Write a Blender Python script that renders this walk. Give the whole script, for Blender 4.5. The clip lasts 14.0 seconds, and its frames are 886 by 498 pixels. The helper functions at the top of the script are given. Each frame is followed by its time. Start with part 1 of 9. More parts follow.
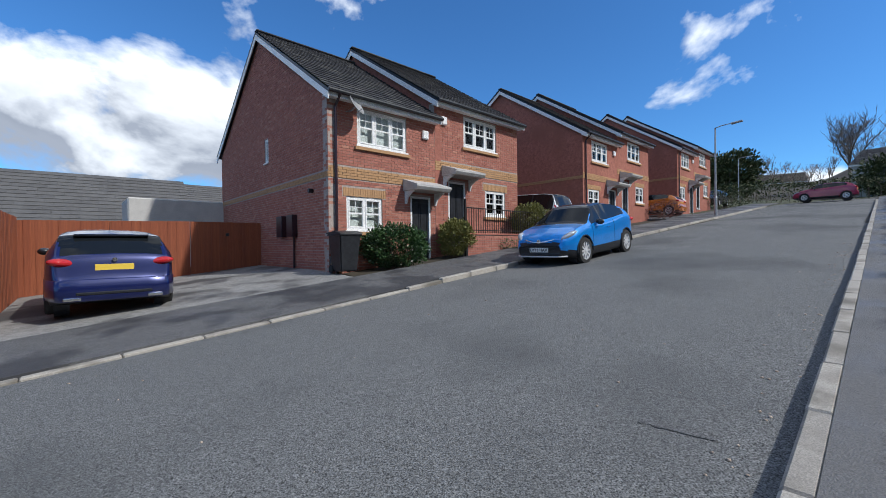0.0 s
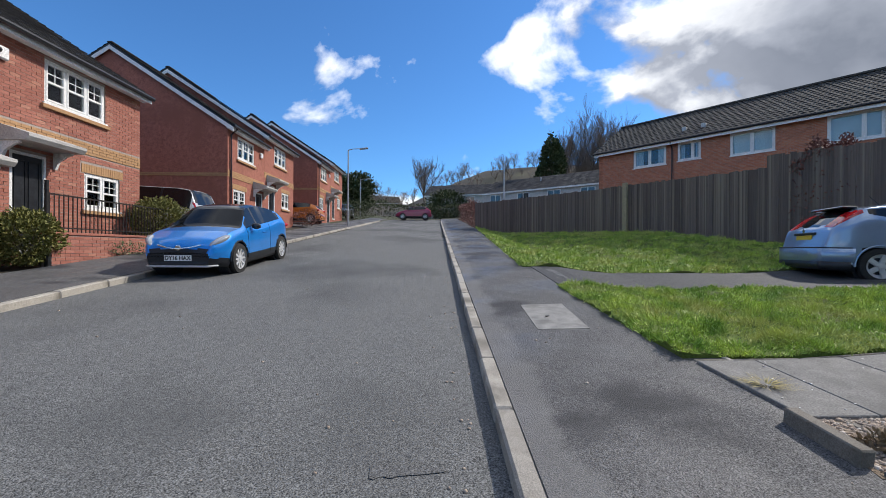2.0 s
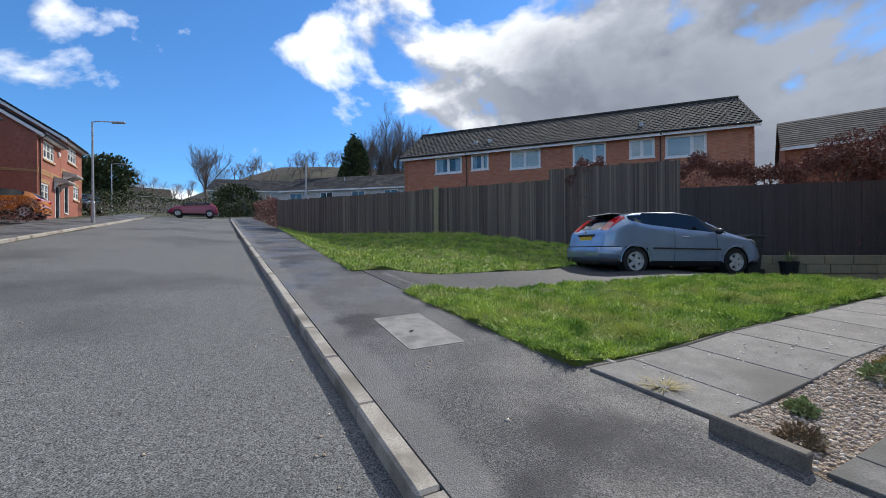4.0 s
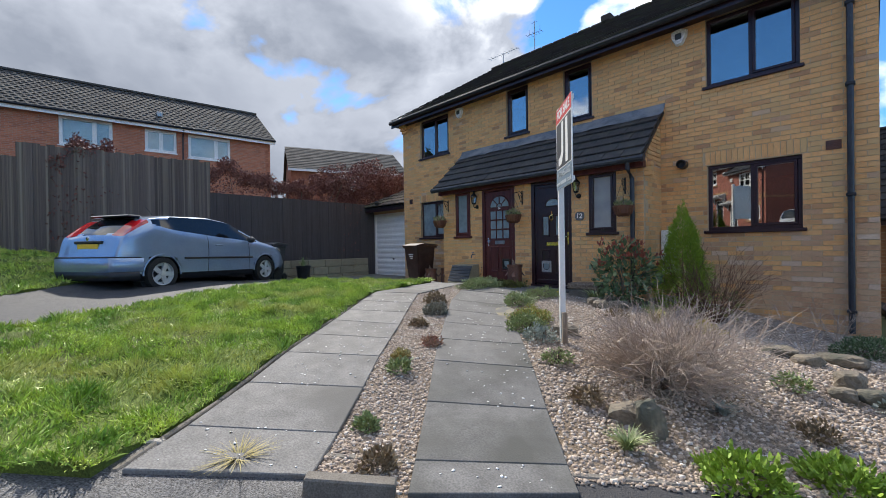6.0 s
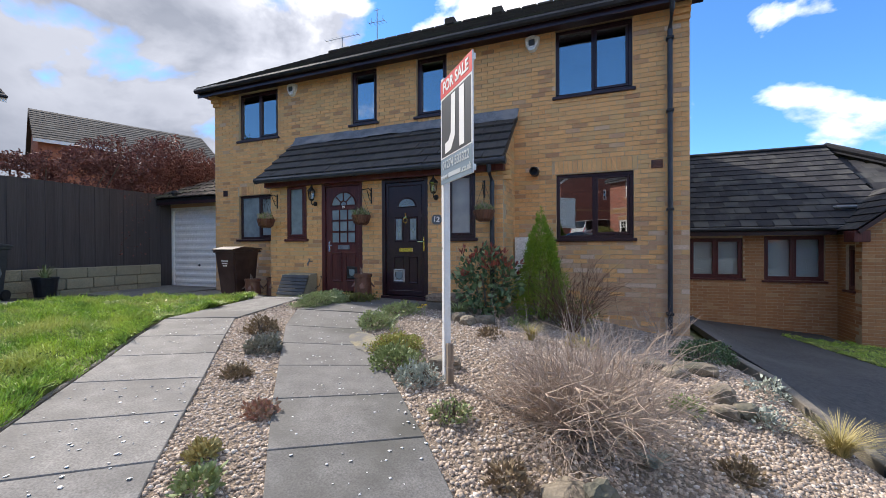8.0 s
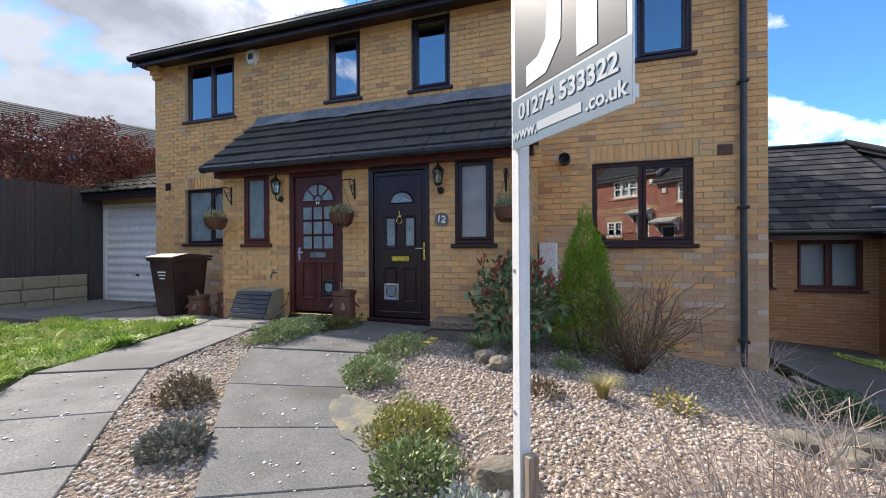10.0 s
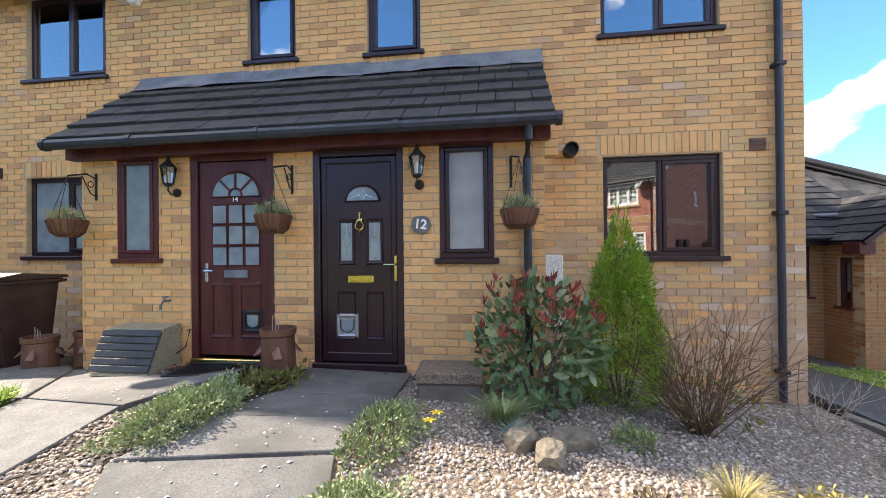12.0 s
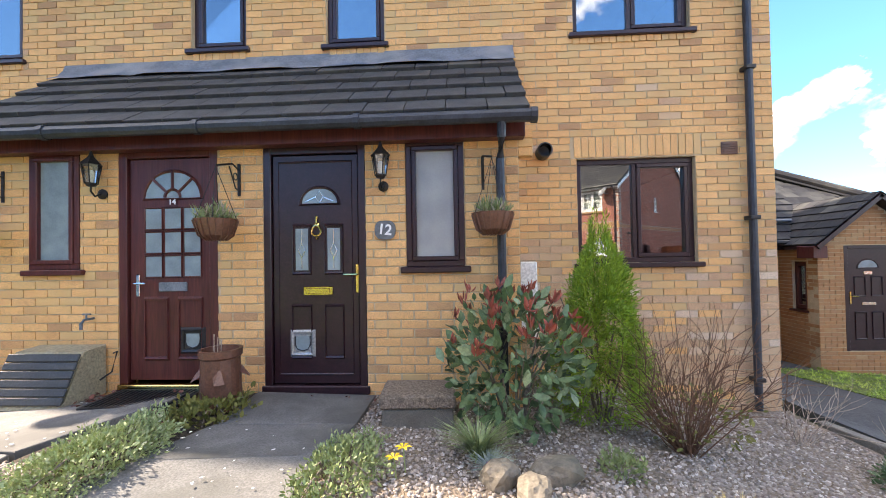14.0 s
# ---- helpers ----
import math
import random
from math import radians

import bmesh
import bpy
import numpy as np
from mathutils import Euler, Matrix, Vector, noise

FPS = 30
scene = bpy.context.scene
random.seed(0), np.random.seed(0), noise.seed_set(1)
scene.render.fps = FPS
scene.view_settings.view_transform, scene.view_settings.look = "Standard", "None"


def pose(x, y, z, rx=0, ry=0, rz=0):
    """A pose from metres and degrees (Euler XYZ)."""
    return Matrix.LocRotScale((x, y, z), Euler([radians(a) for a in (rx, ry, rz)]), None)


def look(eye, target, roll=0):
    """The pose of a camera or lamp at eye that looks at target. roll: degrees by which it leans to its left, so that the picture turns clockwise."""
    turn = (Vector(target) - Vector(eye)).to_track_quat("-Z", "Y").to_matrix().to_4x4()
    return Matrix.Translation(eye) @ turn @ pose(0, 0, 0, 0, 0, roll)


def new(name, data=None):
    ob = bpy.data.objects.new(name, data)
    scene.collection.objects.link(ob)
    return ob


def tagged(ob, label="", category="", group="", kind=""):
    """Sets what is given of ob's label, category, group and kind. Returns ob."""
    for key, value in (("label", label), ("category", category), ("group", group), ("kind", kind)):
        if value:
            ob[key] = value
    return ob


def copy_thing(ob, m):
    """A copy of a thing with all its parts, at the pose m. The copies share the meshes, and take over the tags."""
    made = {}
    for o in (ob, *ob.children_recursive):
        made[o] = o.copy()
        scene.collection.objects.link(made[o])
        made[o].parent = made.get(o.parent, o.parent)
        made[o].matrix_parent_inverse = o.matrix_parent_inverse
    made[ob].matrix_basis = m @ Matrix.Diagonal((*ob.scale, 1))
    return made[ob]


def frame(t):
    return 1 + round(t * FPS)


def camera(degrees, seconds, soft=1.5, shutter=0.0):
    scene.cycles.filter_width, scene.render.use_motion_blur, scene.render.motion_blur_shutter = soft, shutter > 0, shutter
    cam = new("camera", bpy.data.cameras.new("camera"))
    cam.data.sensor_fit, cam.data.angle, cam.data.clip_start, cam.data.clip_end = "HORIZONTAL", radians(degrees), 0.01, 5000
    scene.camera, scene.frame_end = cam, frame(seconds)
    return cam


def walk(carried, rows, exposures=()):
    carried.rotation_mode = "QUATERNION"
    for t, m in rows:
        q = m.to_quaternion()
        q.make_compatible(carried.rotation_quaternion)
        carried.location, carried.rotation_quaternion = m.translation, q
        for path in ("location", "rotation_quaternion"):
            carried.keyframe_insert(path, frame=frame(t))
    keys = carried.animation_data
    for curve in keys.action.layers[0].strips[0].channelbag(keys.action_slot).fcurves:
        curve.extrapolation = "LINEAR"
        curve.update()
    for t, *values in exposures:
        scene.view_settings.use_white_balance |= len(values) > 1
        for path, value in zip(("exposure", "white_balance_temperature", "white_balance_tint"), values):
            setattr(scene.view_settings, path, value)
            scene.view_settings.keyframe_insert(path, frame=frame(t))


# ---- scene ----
cam = camera(95.2, 14.0, soft=0.9)
METRES, EYE, TILT, LEAN, TURN = 8.1, 1.279, 0.0, 0.0, 3.6
ROWS = [
    (0.0, 0.0, 0.0, 0.0, -0.01, -0.55, 0.69),
    (0.5, -0.0044, 0.0153, 0.0028, -19.04, -0.3, 0.28),
    (1.0, -0.0042, 0.0364, 0.0076, -31.93, -0.13, 0.0),
    (1.5, -0.0066, 0.0668, 0.0077, -41.25, -0.09, -0.23),
    (2.0, -0.0119, 0.1083, 0.0077, -48.36, -0.07, -0.32),
    (4.5, 0.081, 0.2447, 0.0118, -87.9, 0.06, 0.76),
    (5.0, 0.1049, 0.2515, 0.0162, -103.33, -0.01, 1.0),
    (5.5, 0.1266, 0.2506, 0.0238, -121.48, -0.17, 1.07),
    (6.0, 0.1541, 0.2342, 0.0271, -137.63, -0.38, 0.9),
    (6.5, 0.1868, 0.2187, 0.0269, -149.19, -0.43, 0.58),
    (7.0, 0.2165, 0.1953, 0.0292, -156.07, -0.42, 0.43),
    (7.5, 0.2415, 0.159, 0.0325, -159.65, -0.38, 0.34),
    (8.0, 0.2684, 0.1271, 0.0355, -161.46, -0.34, 0.28),
    (10.5, 0.408, -0.0836, 0.0505, -166.88, -0.03, 0.35),
    (11.0, 0.4379, -0.1203, 0.0564, -169.58, 0.04, 0.41),
    (11.5, 0.467, -0.1583, 0.0602, -172.72, 0.12, 0.49),
    (12.0, 0.4873, -0.1996, 0.0613, -175.83, 0.24, 0.62),
    (12.5, 0.5025, -0.2289, 0.068, -178.63, 0.3, 0.71),
    (13.0, 0.5124, -0.248, 0.0693, -180.47, 0.55, 0.84),
    (13.5, 0.5111, -0.2501, 0.0681, -181.06, 0.81, 0.93),
    (14.0, 0.4891, -0.2386, 0.063, -180.39, 1.04, 1.03),
]
EXPOSURES = [(0.0, 0.8, 6050, 9), (1.0, 1.0, 6500, 11), (2.0, 1.0, 6450, 11), (4.5, 1.0, 6450, 10), (6.0, 1.45, 6550, 10), (8.0, 1.65, 6700, 13), (10.5, 1.85, 6700, 12), (11.0, 1.95, 6800, 12), (12.0, 2.5, 7350, 13), (14.0, 2.88, 7700, 15)]
walk(cam, [(t, pose(0, 0, EYE, TILT, LEAN, TURN) @ pose(METRES * x, METRES * y, METRES * z, 90 + pitch, roll, yaw)) for t, x, y, z, yaw, pitch, roll in ROWS], EXPOSURES)

# ---- world, sun ----
SUN_AZ, SUN_EL = -109.5, 42.0
sun_dir = Vector((-math.sin(radians(SUN_AZ)) * math.cos(radians(SUN_EL)), math.cos(radians(SUN_AZ)) * math.cos(radians(SUN_EL)), math.sin(radians(SUN_EL))))
CLOUD_SEED = (3.1, 7.4, 1.2)
world = bpy.data.worlds.new("world")
scene.world = world
world.use_nodes = True


def build_world():
    """Blue sky with broken cumulus: a grey bank towards the sun, white heaps elsewhere."""
    nt = world.node_tree
    nt.nodes.clear()
    N, L = nt.nodes.new, nt.links.new
    out = N("ShaderNodeOutputWorld")
    sky = N("ShaderNodeTexSky")
    sky.sky_type, sky.sun_disc = "NISHITA", False
    sky.sun_elevation, sky.sun_rotation = radians(SUN_EL), radians(-SUN_AZ)
    sky.air_density, sky.dust_density, sky.ozone_density = 1.0, 0.1, 3.0
    tint = N("ShaderNodeMix")
    tint.data_type, tint.blend_type = "RGBA", "MULTIPLY"
    tint.inputs[0].default_value = 1.0
    tint.inputs[7].default_value = (0.23, 0.41, 0.57, 1)
    L(sky.outputs[0], tint.inputs[6])
    co = N("ShaderNodeTexCoord")
    ray = co.outputs["Generated"]
    sep = N("ShaderNodeSeparateXYZ")
    L(ray, sep.inputs[0])

    def maths(op, a, b):
        m = N("ShaderNodeMath")
        m.operation = op
        for k, v in enumerate((a, b)):
            if isinstance(v, (int, float)):
                m.inputs[k].default_value = v
            else:
                L(v, m.inputs[k])
        return m.outputs[0]

    def span(v, a, b, c, d):
        r = N("ShaderNodeMapRange")
        r.inputs[1].default_value, r.inputs[2].default_value, r.inputs[3].default_value, r.inputs[4].default_value = a, b, c, d
        L(v, r.inputs[0])
        return r.outputs[0]

    def toward(d):
        v = N("ShaderNodeVectorMath")
        v.operation = "DOT_PRODUCT"
        v.inputs[1].default_value = d
        L(ray, v.inputs[0])
        return v.outputs["Value"]

    def heaps(shift, size=2.9, detail=10.0):
        mp = N("ShaderNodeMapping")
        mp.inputs["Location"].default_value = (CLOUD_SEED[0] + shift[0], CLOUD_SEED[1] + shift[1], CLOUD_SEED[2] + shift[2] * 1.5)
        mp.inputs["Scale"].default_value = (1, 1, 1.5)
        L(ray, mp.inputs[0])
        n = N("ShaderNodeTexNoise")
        n.inputs["Scale"].default_value, n.inputs["Detail"].default_value, n.inputs["Roughness"].default_value = size, detail, 0.52
        n.inputs["Distortion"].default_value = 0.2
        L(mp.outputs[0], n.inputs["Vector"])
        return n.outputs[0]

    body = heaps((0, 0, 0))
    sunward = toward((0.93, -0.36, 0.0))
    cover = span(sunward, 0.40, 0.86, 0.0, 0.23)
    low = span(sep.outputs[2], 0.0, 0.13, 0.19, 0.0)
    # high: added cloud overhead, never in view, to raise the ambient light
    high = span(sep.outputs[2], 0.5, 0.75, 0.0, 0.14)
    bank = span(toward((-0.72, 0.68, 0.10)), 0.84, 0.97, 0.0, 0.14)
    dense = maths("ADD", maths("ADD", maths("ADD", body, cover), maths("ADD", low, high)), bank)
    mask = span(dense, 0.575, 0.645, 0.0, 1.0)
    # the side of each heap that looks to the sun is the brighter
    relief = maths("SUBTRACT", body, heaps((sun_dir.x * 0.05, sun_dir.y * 0.05, 0.045)))
    bright = span(relief, -0.055, 0.06, 0.45, 1.12)
    thick = span(dense, 0.66, 0.86, 1.0, 0.50)
    far_side = span(sunward, 0.66, 0.93, 1.0, 0.32)
    value = maths("MULTIPLY", maths("MULTIPLY", bright, thick), far_side)
    ramp = N("ShaderNodeValToRGB")
    e = ramp.color_ramp.elements
    e[0].position, e[0].color = 0.0, (0.5, 0.6, 0.8, 1)
    e[1].position, e[1].color = 1.0, (4.4, 4.5, 4.6, 1)
    mid = ramp.color_ramp.elements.new(0.45)
    mid.color = (1.65, 1.78, 2.05, 1)
    L(value, ramp.inputs[0])
    mix = N("ShaderNodeMix")
    mix.data_type = "RGBA"
    L(mask, mix.inputs[0])
    L(tint.outputs[2], mix.inputs[6])
    L(ramp.outputs[0], mix.inputs[7])
    bg = N("ShaderNodeBackground")
    bg.inputs[1].default_value = 0.15
    L(mix.outputs[2], bg.inputs[0])
    L(bg.outputs[0], out.inputs[0])


build_world()
sun = new("sun", bpy.data.lights.new("sun", "SUN"))
sun.data.energy, sun.data.angle, sun.data.color = 2.2, radians(1.5), (1.0, 0.94, 0.86)
sun.matrix_world = look(sun_dir * 80, (0, 0, 0))

# ---- materials ----


def material(name, color, rough=0.7, metal=0.0, spec=0.5):
    m = bpy.data.materials.new(name)
    m.use_nodes = True
    b = m.node_tree.nodes["Principled BSDF"]
    b.inputs["Base Color"].default_value = (*color, 1)
    b.inputs["Roughness"].default_value, b.inputs["Metallic"].default_value = rough, metal
    b.inputs["Specular IOR Level"].default_value = spec
    return m


def surface(name, c1, c2, scale=8.0, rough=0.8, bump=0.3, fine=60.0, c3=None, scale3=0.7, spec=0.4, metal=0.0, by=None, spread=0.35, vr=0.28, sharp=0.16, depth=0.01, stretch=None, coat=0.0, rough2=None, c4=None):
    """A surface of two mixed colours at two scales, with stains of a third and fine relief. by: 'island' or 'object' varies piece by piece."""
    m = material(name, c1, rough, metal, spec)
    nt = m.node_tree
    N, L = nt.nodes.new, nt.links.new
    b = nt.nodes["Principled BSDF"]
    co = N("ShaderNodeTexCoord")
    src = co.outputs["Object"]
    if stretch:
        mp = N("ShaderNodeMapping")
        mp.inputs["Scale"].default_value = stretch
        L(src, mp.inputs[0])
        src = mp.outputs[0]
    if by:
        info = N("ShaderNodeNewGeometry" if by == "island" else "ShaderNodeObjectInfo")
        rnd = info.outputs["Random Per Island" if by == "island" else "Random"]
        sh = N("ShaderNodeVectorMath")
        sh.operation = "MULTIPLY_ADD"
        sh.inputs[1].default_value = (37, 51, 23)
        L(rnd, sh.inputs[0])
        L(src, sh.inputs[2])
        src = sh.outputs[0]

    def noise_node(sc, detail):
        n = N("ShaderNodeTexNoise")
        n.inputs["Scale"].default_value, n.inputs["Detail"].default_value = sc, detail
        L(src, n.inputs["Vector"])
        return n.outputs[0]

    def ramp(v, lo, hi):
        r = N("ShaderNodeMapRange")
        r.inputs[1].default_value, r.inputs[2].default_value = lo, hi
        L(v, r.inputs[0])
        return r.outputs[0]

    def mixed(f, a, c):
        x = N("ShaderNodeMix")
        x.data_type = "RGBA"
        L(f, x.inputs[0])
        if isinstance(a, tuple):
            x.inputs[6].default_value = (*a, 1)
        else:
            L(a, x.inputs[6])
        if isinstance(c, tuple):
            x.inputs[7].default_value = (*c, 1)
        else:
            L(c, x.inputs[7])
        return x.outputs[2]

    f1 = ramp(noise_node(scale, 4), 0.35, 0.65)
    if by:
        mx = N("ShaderNodeMath")
        mx.operation = "MULTIPLY_ADD"
        mx.inputs[1].default_value = spread
        L(f1, mx.inputs[0])
        sc2 = N("ShaderNodeMath")
        sc2.operation = "MULTIPLY"
        sc2.inputs[1].default_value = 1 - spread
        L(rnd, sc2.inputs[0])
        L(sc2.outputs[0], mx.inputs[2])
        f1 = mx.outputs[0]
    col = mixed(f1, c1, c2)
    if c4 and by:
        w = N("ShaderNodeTexWhiteNoise")
        w.noise_dimensions = "1D"
        L(rnd, w.inputs[1])
        col = mixed(ramp(w.outputs[0], 0.80, 0.98), col, c4)
    fn = noise_node(fine, 3)
    v = N("ShaderNodeHueSaturation")
    L(col, v.inputs["Color"])
    r2 = N("ShaderNodeMapRange")
    r2.inputs[1].default_value, r2.inputs[2].default_value, r2.inputs[3].default_value, r2.inputs[4].default_value = 0.3, 0.7, 1 - vr, 1 + vr
    L(fn, r2.inputs[0])
    L(r2.outputs[0], v.inputs["Value"])
    col = v.outputs[0]
    if c3:
        n3 = noise_node(scale3, 6)
        col = mixed(ramp(n3, 0.50, 0.50 + sharp), col, c3)
    L(col, b.inputs["Base Color"])
    if rough2 is not None:
        rr = N("ShaderNodeMapRange")
        rr.inputs[1].default_value, rr.inputs[2].default_value, rr.inputs[3].default_value, rr.inputs[4].default_value = 0.4, 0.62, rough, rough2
        L(noise_node(scale3 * 1.3, 5), rr.inputs[0])
        L(rr.outputs[0], b.inputs["Roughness"])
    if bump:
        bp = N("ShaderNodeBump")
        bp.inputs["Strength"].default_value, bp.inputs["Distance"].default_value = bump, depth
        L(fn, bp.inputs["Height"])
        L(bp.outputs[0], b.inputs["Normal"])
    if coat:
        b.inputs["Coat Weight"].default_value = coat
        b.inputs["Coat Roughness"].default_value = 0.04
    return m


def glass_material(name, gloss=0.16, tint=(0.9, 0.95, 0.95)):
    m = bpy.data.materials.new(name)
    m.use_nodes = True
    nt = m.node_tree
    nt.nodes.clear()
    N, L = nt.nodes.new, nt.links.new
    out, mix, tr, gl, fr, ad = (N("ShaderNode" + k) for k in ("OutputMaterial", "MixShader", "BsdfTransparent", "BsdfGlossy", "Fresnel", "Math"))
    tr.inputs[0].default_value = (*tint, 1)
    gl.inputs["Roughness"].default_value = 0.01
    fr.inputs[0].default_value = 1.5
    ad.inputs[1].default_value = gloss
    ad.use_clamp = True
    L(fr.outputs[0], ad.inputs[0])
    L(ad.outputs[0], mix.inputs[0])
    L(tr.outputs[0], mix.inputs[1])
    L(gl.outputs[0], mix.inputs[2])
    L(mix.outputs[0], out.inputs[0])
    return m


M = {}
M["asphalt"] = surface("asphalt", (0.108, 0.110, 0.109), (0.170, 0.173, 0.171), 40, 0.9, 0.7, 105, (0.080, 0.082, 0.083), 0.35, 0.2, depth=0.010, vr=0.9, sharp=0.22)
M["pavement"] = surface("pavement_asphalt", (0.076, 0.076, 0.077), (0.122, 0.121, 0.120), 40, 0.85, 0.55, 120, (0.043, 0.043, 0.046), 0.8, 0.5, depth=0.008, rough2=0.5, vr=0.85, sharp=0.09)


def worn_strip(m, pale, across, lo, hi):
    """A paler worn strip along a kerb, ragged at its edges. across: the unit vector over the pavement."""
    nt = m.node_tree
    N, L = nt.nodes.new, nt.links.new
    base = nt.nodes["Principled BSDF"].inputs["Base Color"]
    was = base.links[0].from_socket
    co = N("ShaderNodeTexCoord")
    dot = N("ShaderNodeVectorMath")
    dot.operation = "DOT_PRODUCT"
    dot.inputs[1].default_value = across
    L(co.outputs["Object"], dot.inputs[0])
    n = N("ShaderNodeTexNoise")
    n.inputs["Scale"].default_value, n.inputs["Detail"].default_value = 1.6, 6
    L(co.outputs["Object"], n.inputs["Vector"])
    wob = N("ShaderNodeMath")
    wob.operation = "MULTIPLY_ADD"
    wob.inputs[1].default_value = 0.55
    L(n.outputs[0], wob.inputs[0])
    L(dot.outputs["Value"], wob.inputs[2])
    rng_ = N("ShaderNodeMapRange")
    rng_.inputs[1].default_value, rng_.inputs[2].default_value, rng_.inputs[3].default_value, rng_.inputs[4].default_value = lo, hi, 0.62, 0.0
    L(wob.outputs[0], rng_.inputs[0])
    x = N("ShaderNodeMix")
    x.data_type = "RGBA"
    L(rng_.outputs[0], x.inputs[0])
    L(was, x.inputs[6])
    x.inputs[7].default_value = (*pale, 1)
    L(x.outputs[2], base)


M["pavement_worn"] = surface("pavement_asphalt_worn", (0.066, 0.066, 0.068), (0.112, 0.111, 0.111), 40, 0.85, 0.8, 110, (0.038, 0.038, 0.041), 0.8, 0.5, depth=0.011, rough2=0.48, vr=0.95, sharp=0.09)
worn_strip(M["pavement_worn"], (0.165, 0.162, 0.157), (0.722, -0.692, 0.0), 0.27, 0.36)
M["forecourt"] = surface("forecourt_asphalt", (0.20, 0.195, 0.185), (0.28, 0.275, 0.26), 12, 0.85, 0.5, 80, (0.07, 0.068, 0.066), 0.5, 0.4, depth=0.008, rough2=0.6, vr=0.5, sharp=0.08)
M["manhole"] = surface("manhole_concrete", (0.20, 0.197, 0.19), (0.27, 0.265, 0.25), 8, 0.85, 0.5, 110, (0.14, 0.138, 0.13), 3.0, depth=0.004)
M["tar"] = surface("oily_asphalt", (0.078, 0.079, 0.079), (0.125, 0.126, 0.125), 40, 0.8, 0.6, 105, depth=0.008, vr=0.85)
M["drive"] = surface("drive_asphalt", (0.03, 0.031, 0.034), (0.06, 0.06, 0.062), 20, 0.75, 0.6, 160, (0.08, 0.08, 0.08), 0.6, 0.4, depth=0.006)
M["kerb"] = surface("kerb_concrete", (0.40, 0.37, 0.32), (0.27, 0.25, 0.22), 14, 0.85, 0.4, 120, (0.16, 0.145, 0.12), 1.7, by="object", depth=0.004)
M["slab_dark"] = surface("slab_concrete_dark", (0.112, 0.110, 0.105), (0.17, 0.167, 0.16), 6, 0.85, 0.5, 90, (0.085, 0.085, 0.076), 1.3, by="object", spread=0.7, depth=0.004)
M["old_concrete"] = surface("old_concrete", (0.14, 0.125, 0.105), (0.22, 0.20, 0.17), 14, 0.9, 0.5, 120, (0.09, 0.08, 0.06), 2.0, by="object", depth=0.004)
M["slab"] = surface("slab_concrete", (0.145, 0.141, 0.133), (0.215, 0.209, 0.197), 7, 0.85, 0.5, 90, (0.115, 0.112, 0.104), 1.1, by="object", spread=0.7, depth=0.004)
M["mortar_y"] = surface("mortar_pale", (0.56, 0.44, 0.29), (0.47, 0.37, 0.24), 12, 0.95, 0.5, 150)
M["mortar_r"] = surface("mortar_grey", (0.40, 0.34, 0.30), (0.33, 0.28, 0.25), 12, 0.95, 0.5, 150)
YB = dict(c1=(0.78, 0.465, 0.205), c2=(0.63, 0.345, 0.145), scale=9, rough=0.88, bump=0.5, fine=110, c4=(0.44, 0.25, 0.13), depth=0.004, c3=(0.60, 0.40, 0.19), scale3=0.8)
M["brick_y"] = surface("brick_buff", by="island", **YB)
M["brick_yo"] = surface("brick_buff_single", by="object", **YB)
YB2 = dict(YB, c1=(0.60, 0.395, 0.235), c2=(0.45, 0.275, 0.165), c4=(0.64, 0.50, 0.37), c3=(0.56, 0.39, 0.24))
M["brick_worn"] = surface("brick_weathered", by="island", **YB2)
RB = dict(c1=(0.40, 0.165, 0.12), c2=(0.29, 0.108, 0.078), scale=9, rough=0.88, bump=0.4, fine=90, c4=(0.42, 0.20, 0.14), depth=0.004, c3=(0.28, 0.105, 0.075), scale3=0.6)
M["brick_r"] = surface("brick_red", by="island", **RB)
M["brick_buffband"] = surface("brick_band", (0.44, 0.26, 0.13), (0.36, 0.21, 0.105), 9, 0.88, 0.4, 90, by="island")
M["brick_far"] = surface("brick_orange_far", (0.38, 0.16, 0.09), (0.28, 0.10, 0.06), 5, 0.9, 0.4, 40, (0.33, 0.15, 0.09), 0.4)
M["tile_dark"] = surface("roof_tile_dark", (0.028, 0.029, 0.033), (0.055, 0.055, 0.06), 10, 0.92, 0.5, 80, (0.09, 0.09, 0.085), 0.9, spec=0.15, by="island", depth=0.004)
M["tile_brown"] = surface("roof_tile_brown", (0.045, 0.039, 0.036), (0.075, 0.066, 0.06), 10, 0.95, 0.5, 80, (0.07, 0.075, 0.05), 0.9, spec=0.15, by="island", depth=0.004)
M["tile_grey"] = surface("roof_tile_grey", (0.085, 0.083, 0.082), (0.12, 0.118, 0.115), 10, 0.8, 0.5, 80, by="island", depth=0.004)
M["lead"] = surface("lead_flashing", (0.10, 0.125, 0.155), (0.165, 0.19, 0.225), 6, 0.6, 0.3, 60, (0.24, 0.25, 0.26), 1.5)
M["upvc_brown"] = surface("upvc_dark_brown", (0.020, 0.008, 0.012), (0.031, 0.012, 0.017), 20, 0.32, 0.1, 60, spec=0.5)
M["wood_red"] = surface("stained_wood_red", (0.070, 0.016, 0.016), (0.10, 0.026, 0.022), 12, 0.4, 0.25, 60, stretch=(1, 1, 0.08))
M["upvc_white"] = surface("upvc_white", (0.80, 0.80, 0.79), (0.74, 0.74, 0.72), 5, 0.35, 0.05, 40)
M["white_paint"] = surface("white_paint", (0.78, 0.78, 0.76), (0.72, 0.72, 0.70), 6, 0.45, 0.1, 60, (0.70, 0.70, 0.68), 2.0, vr=0.05)
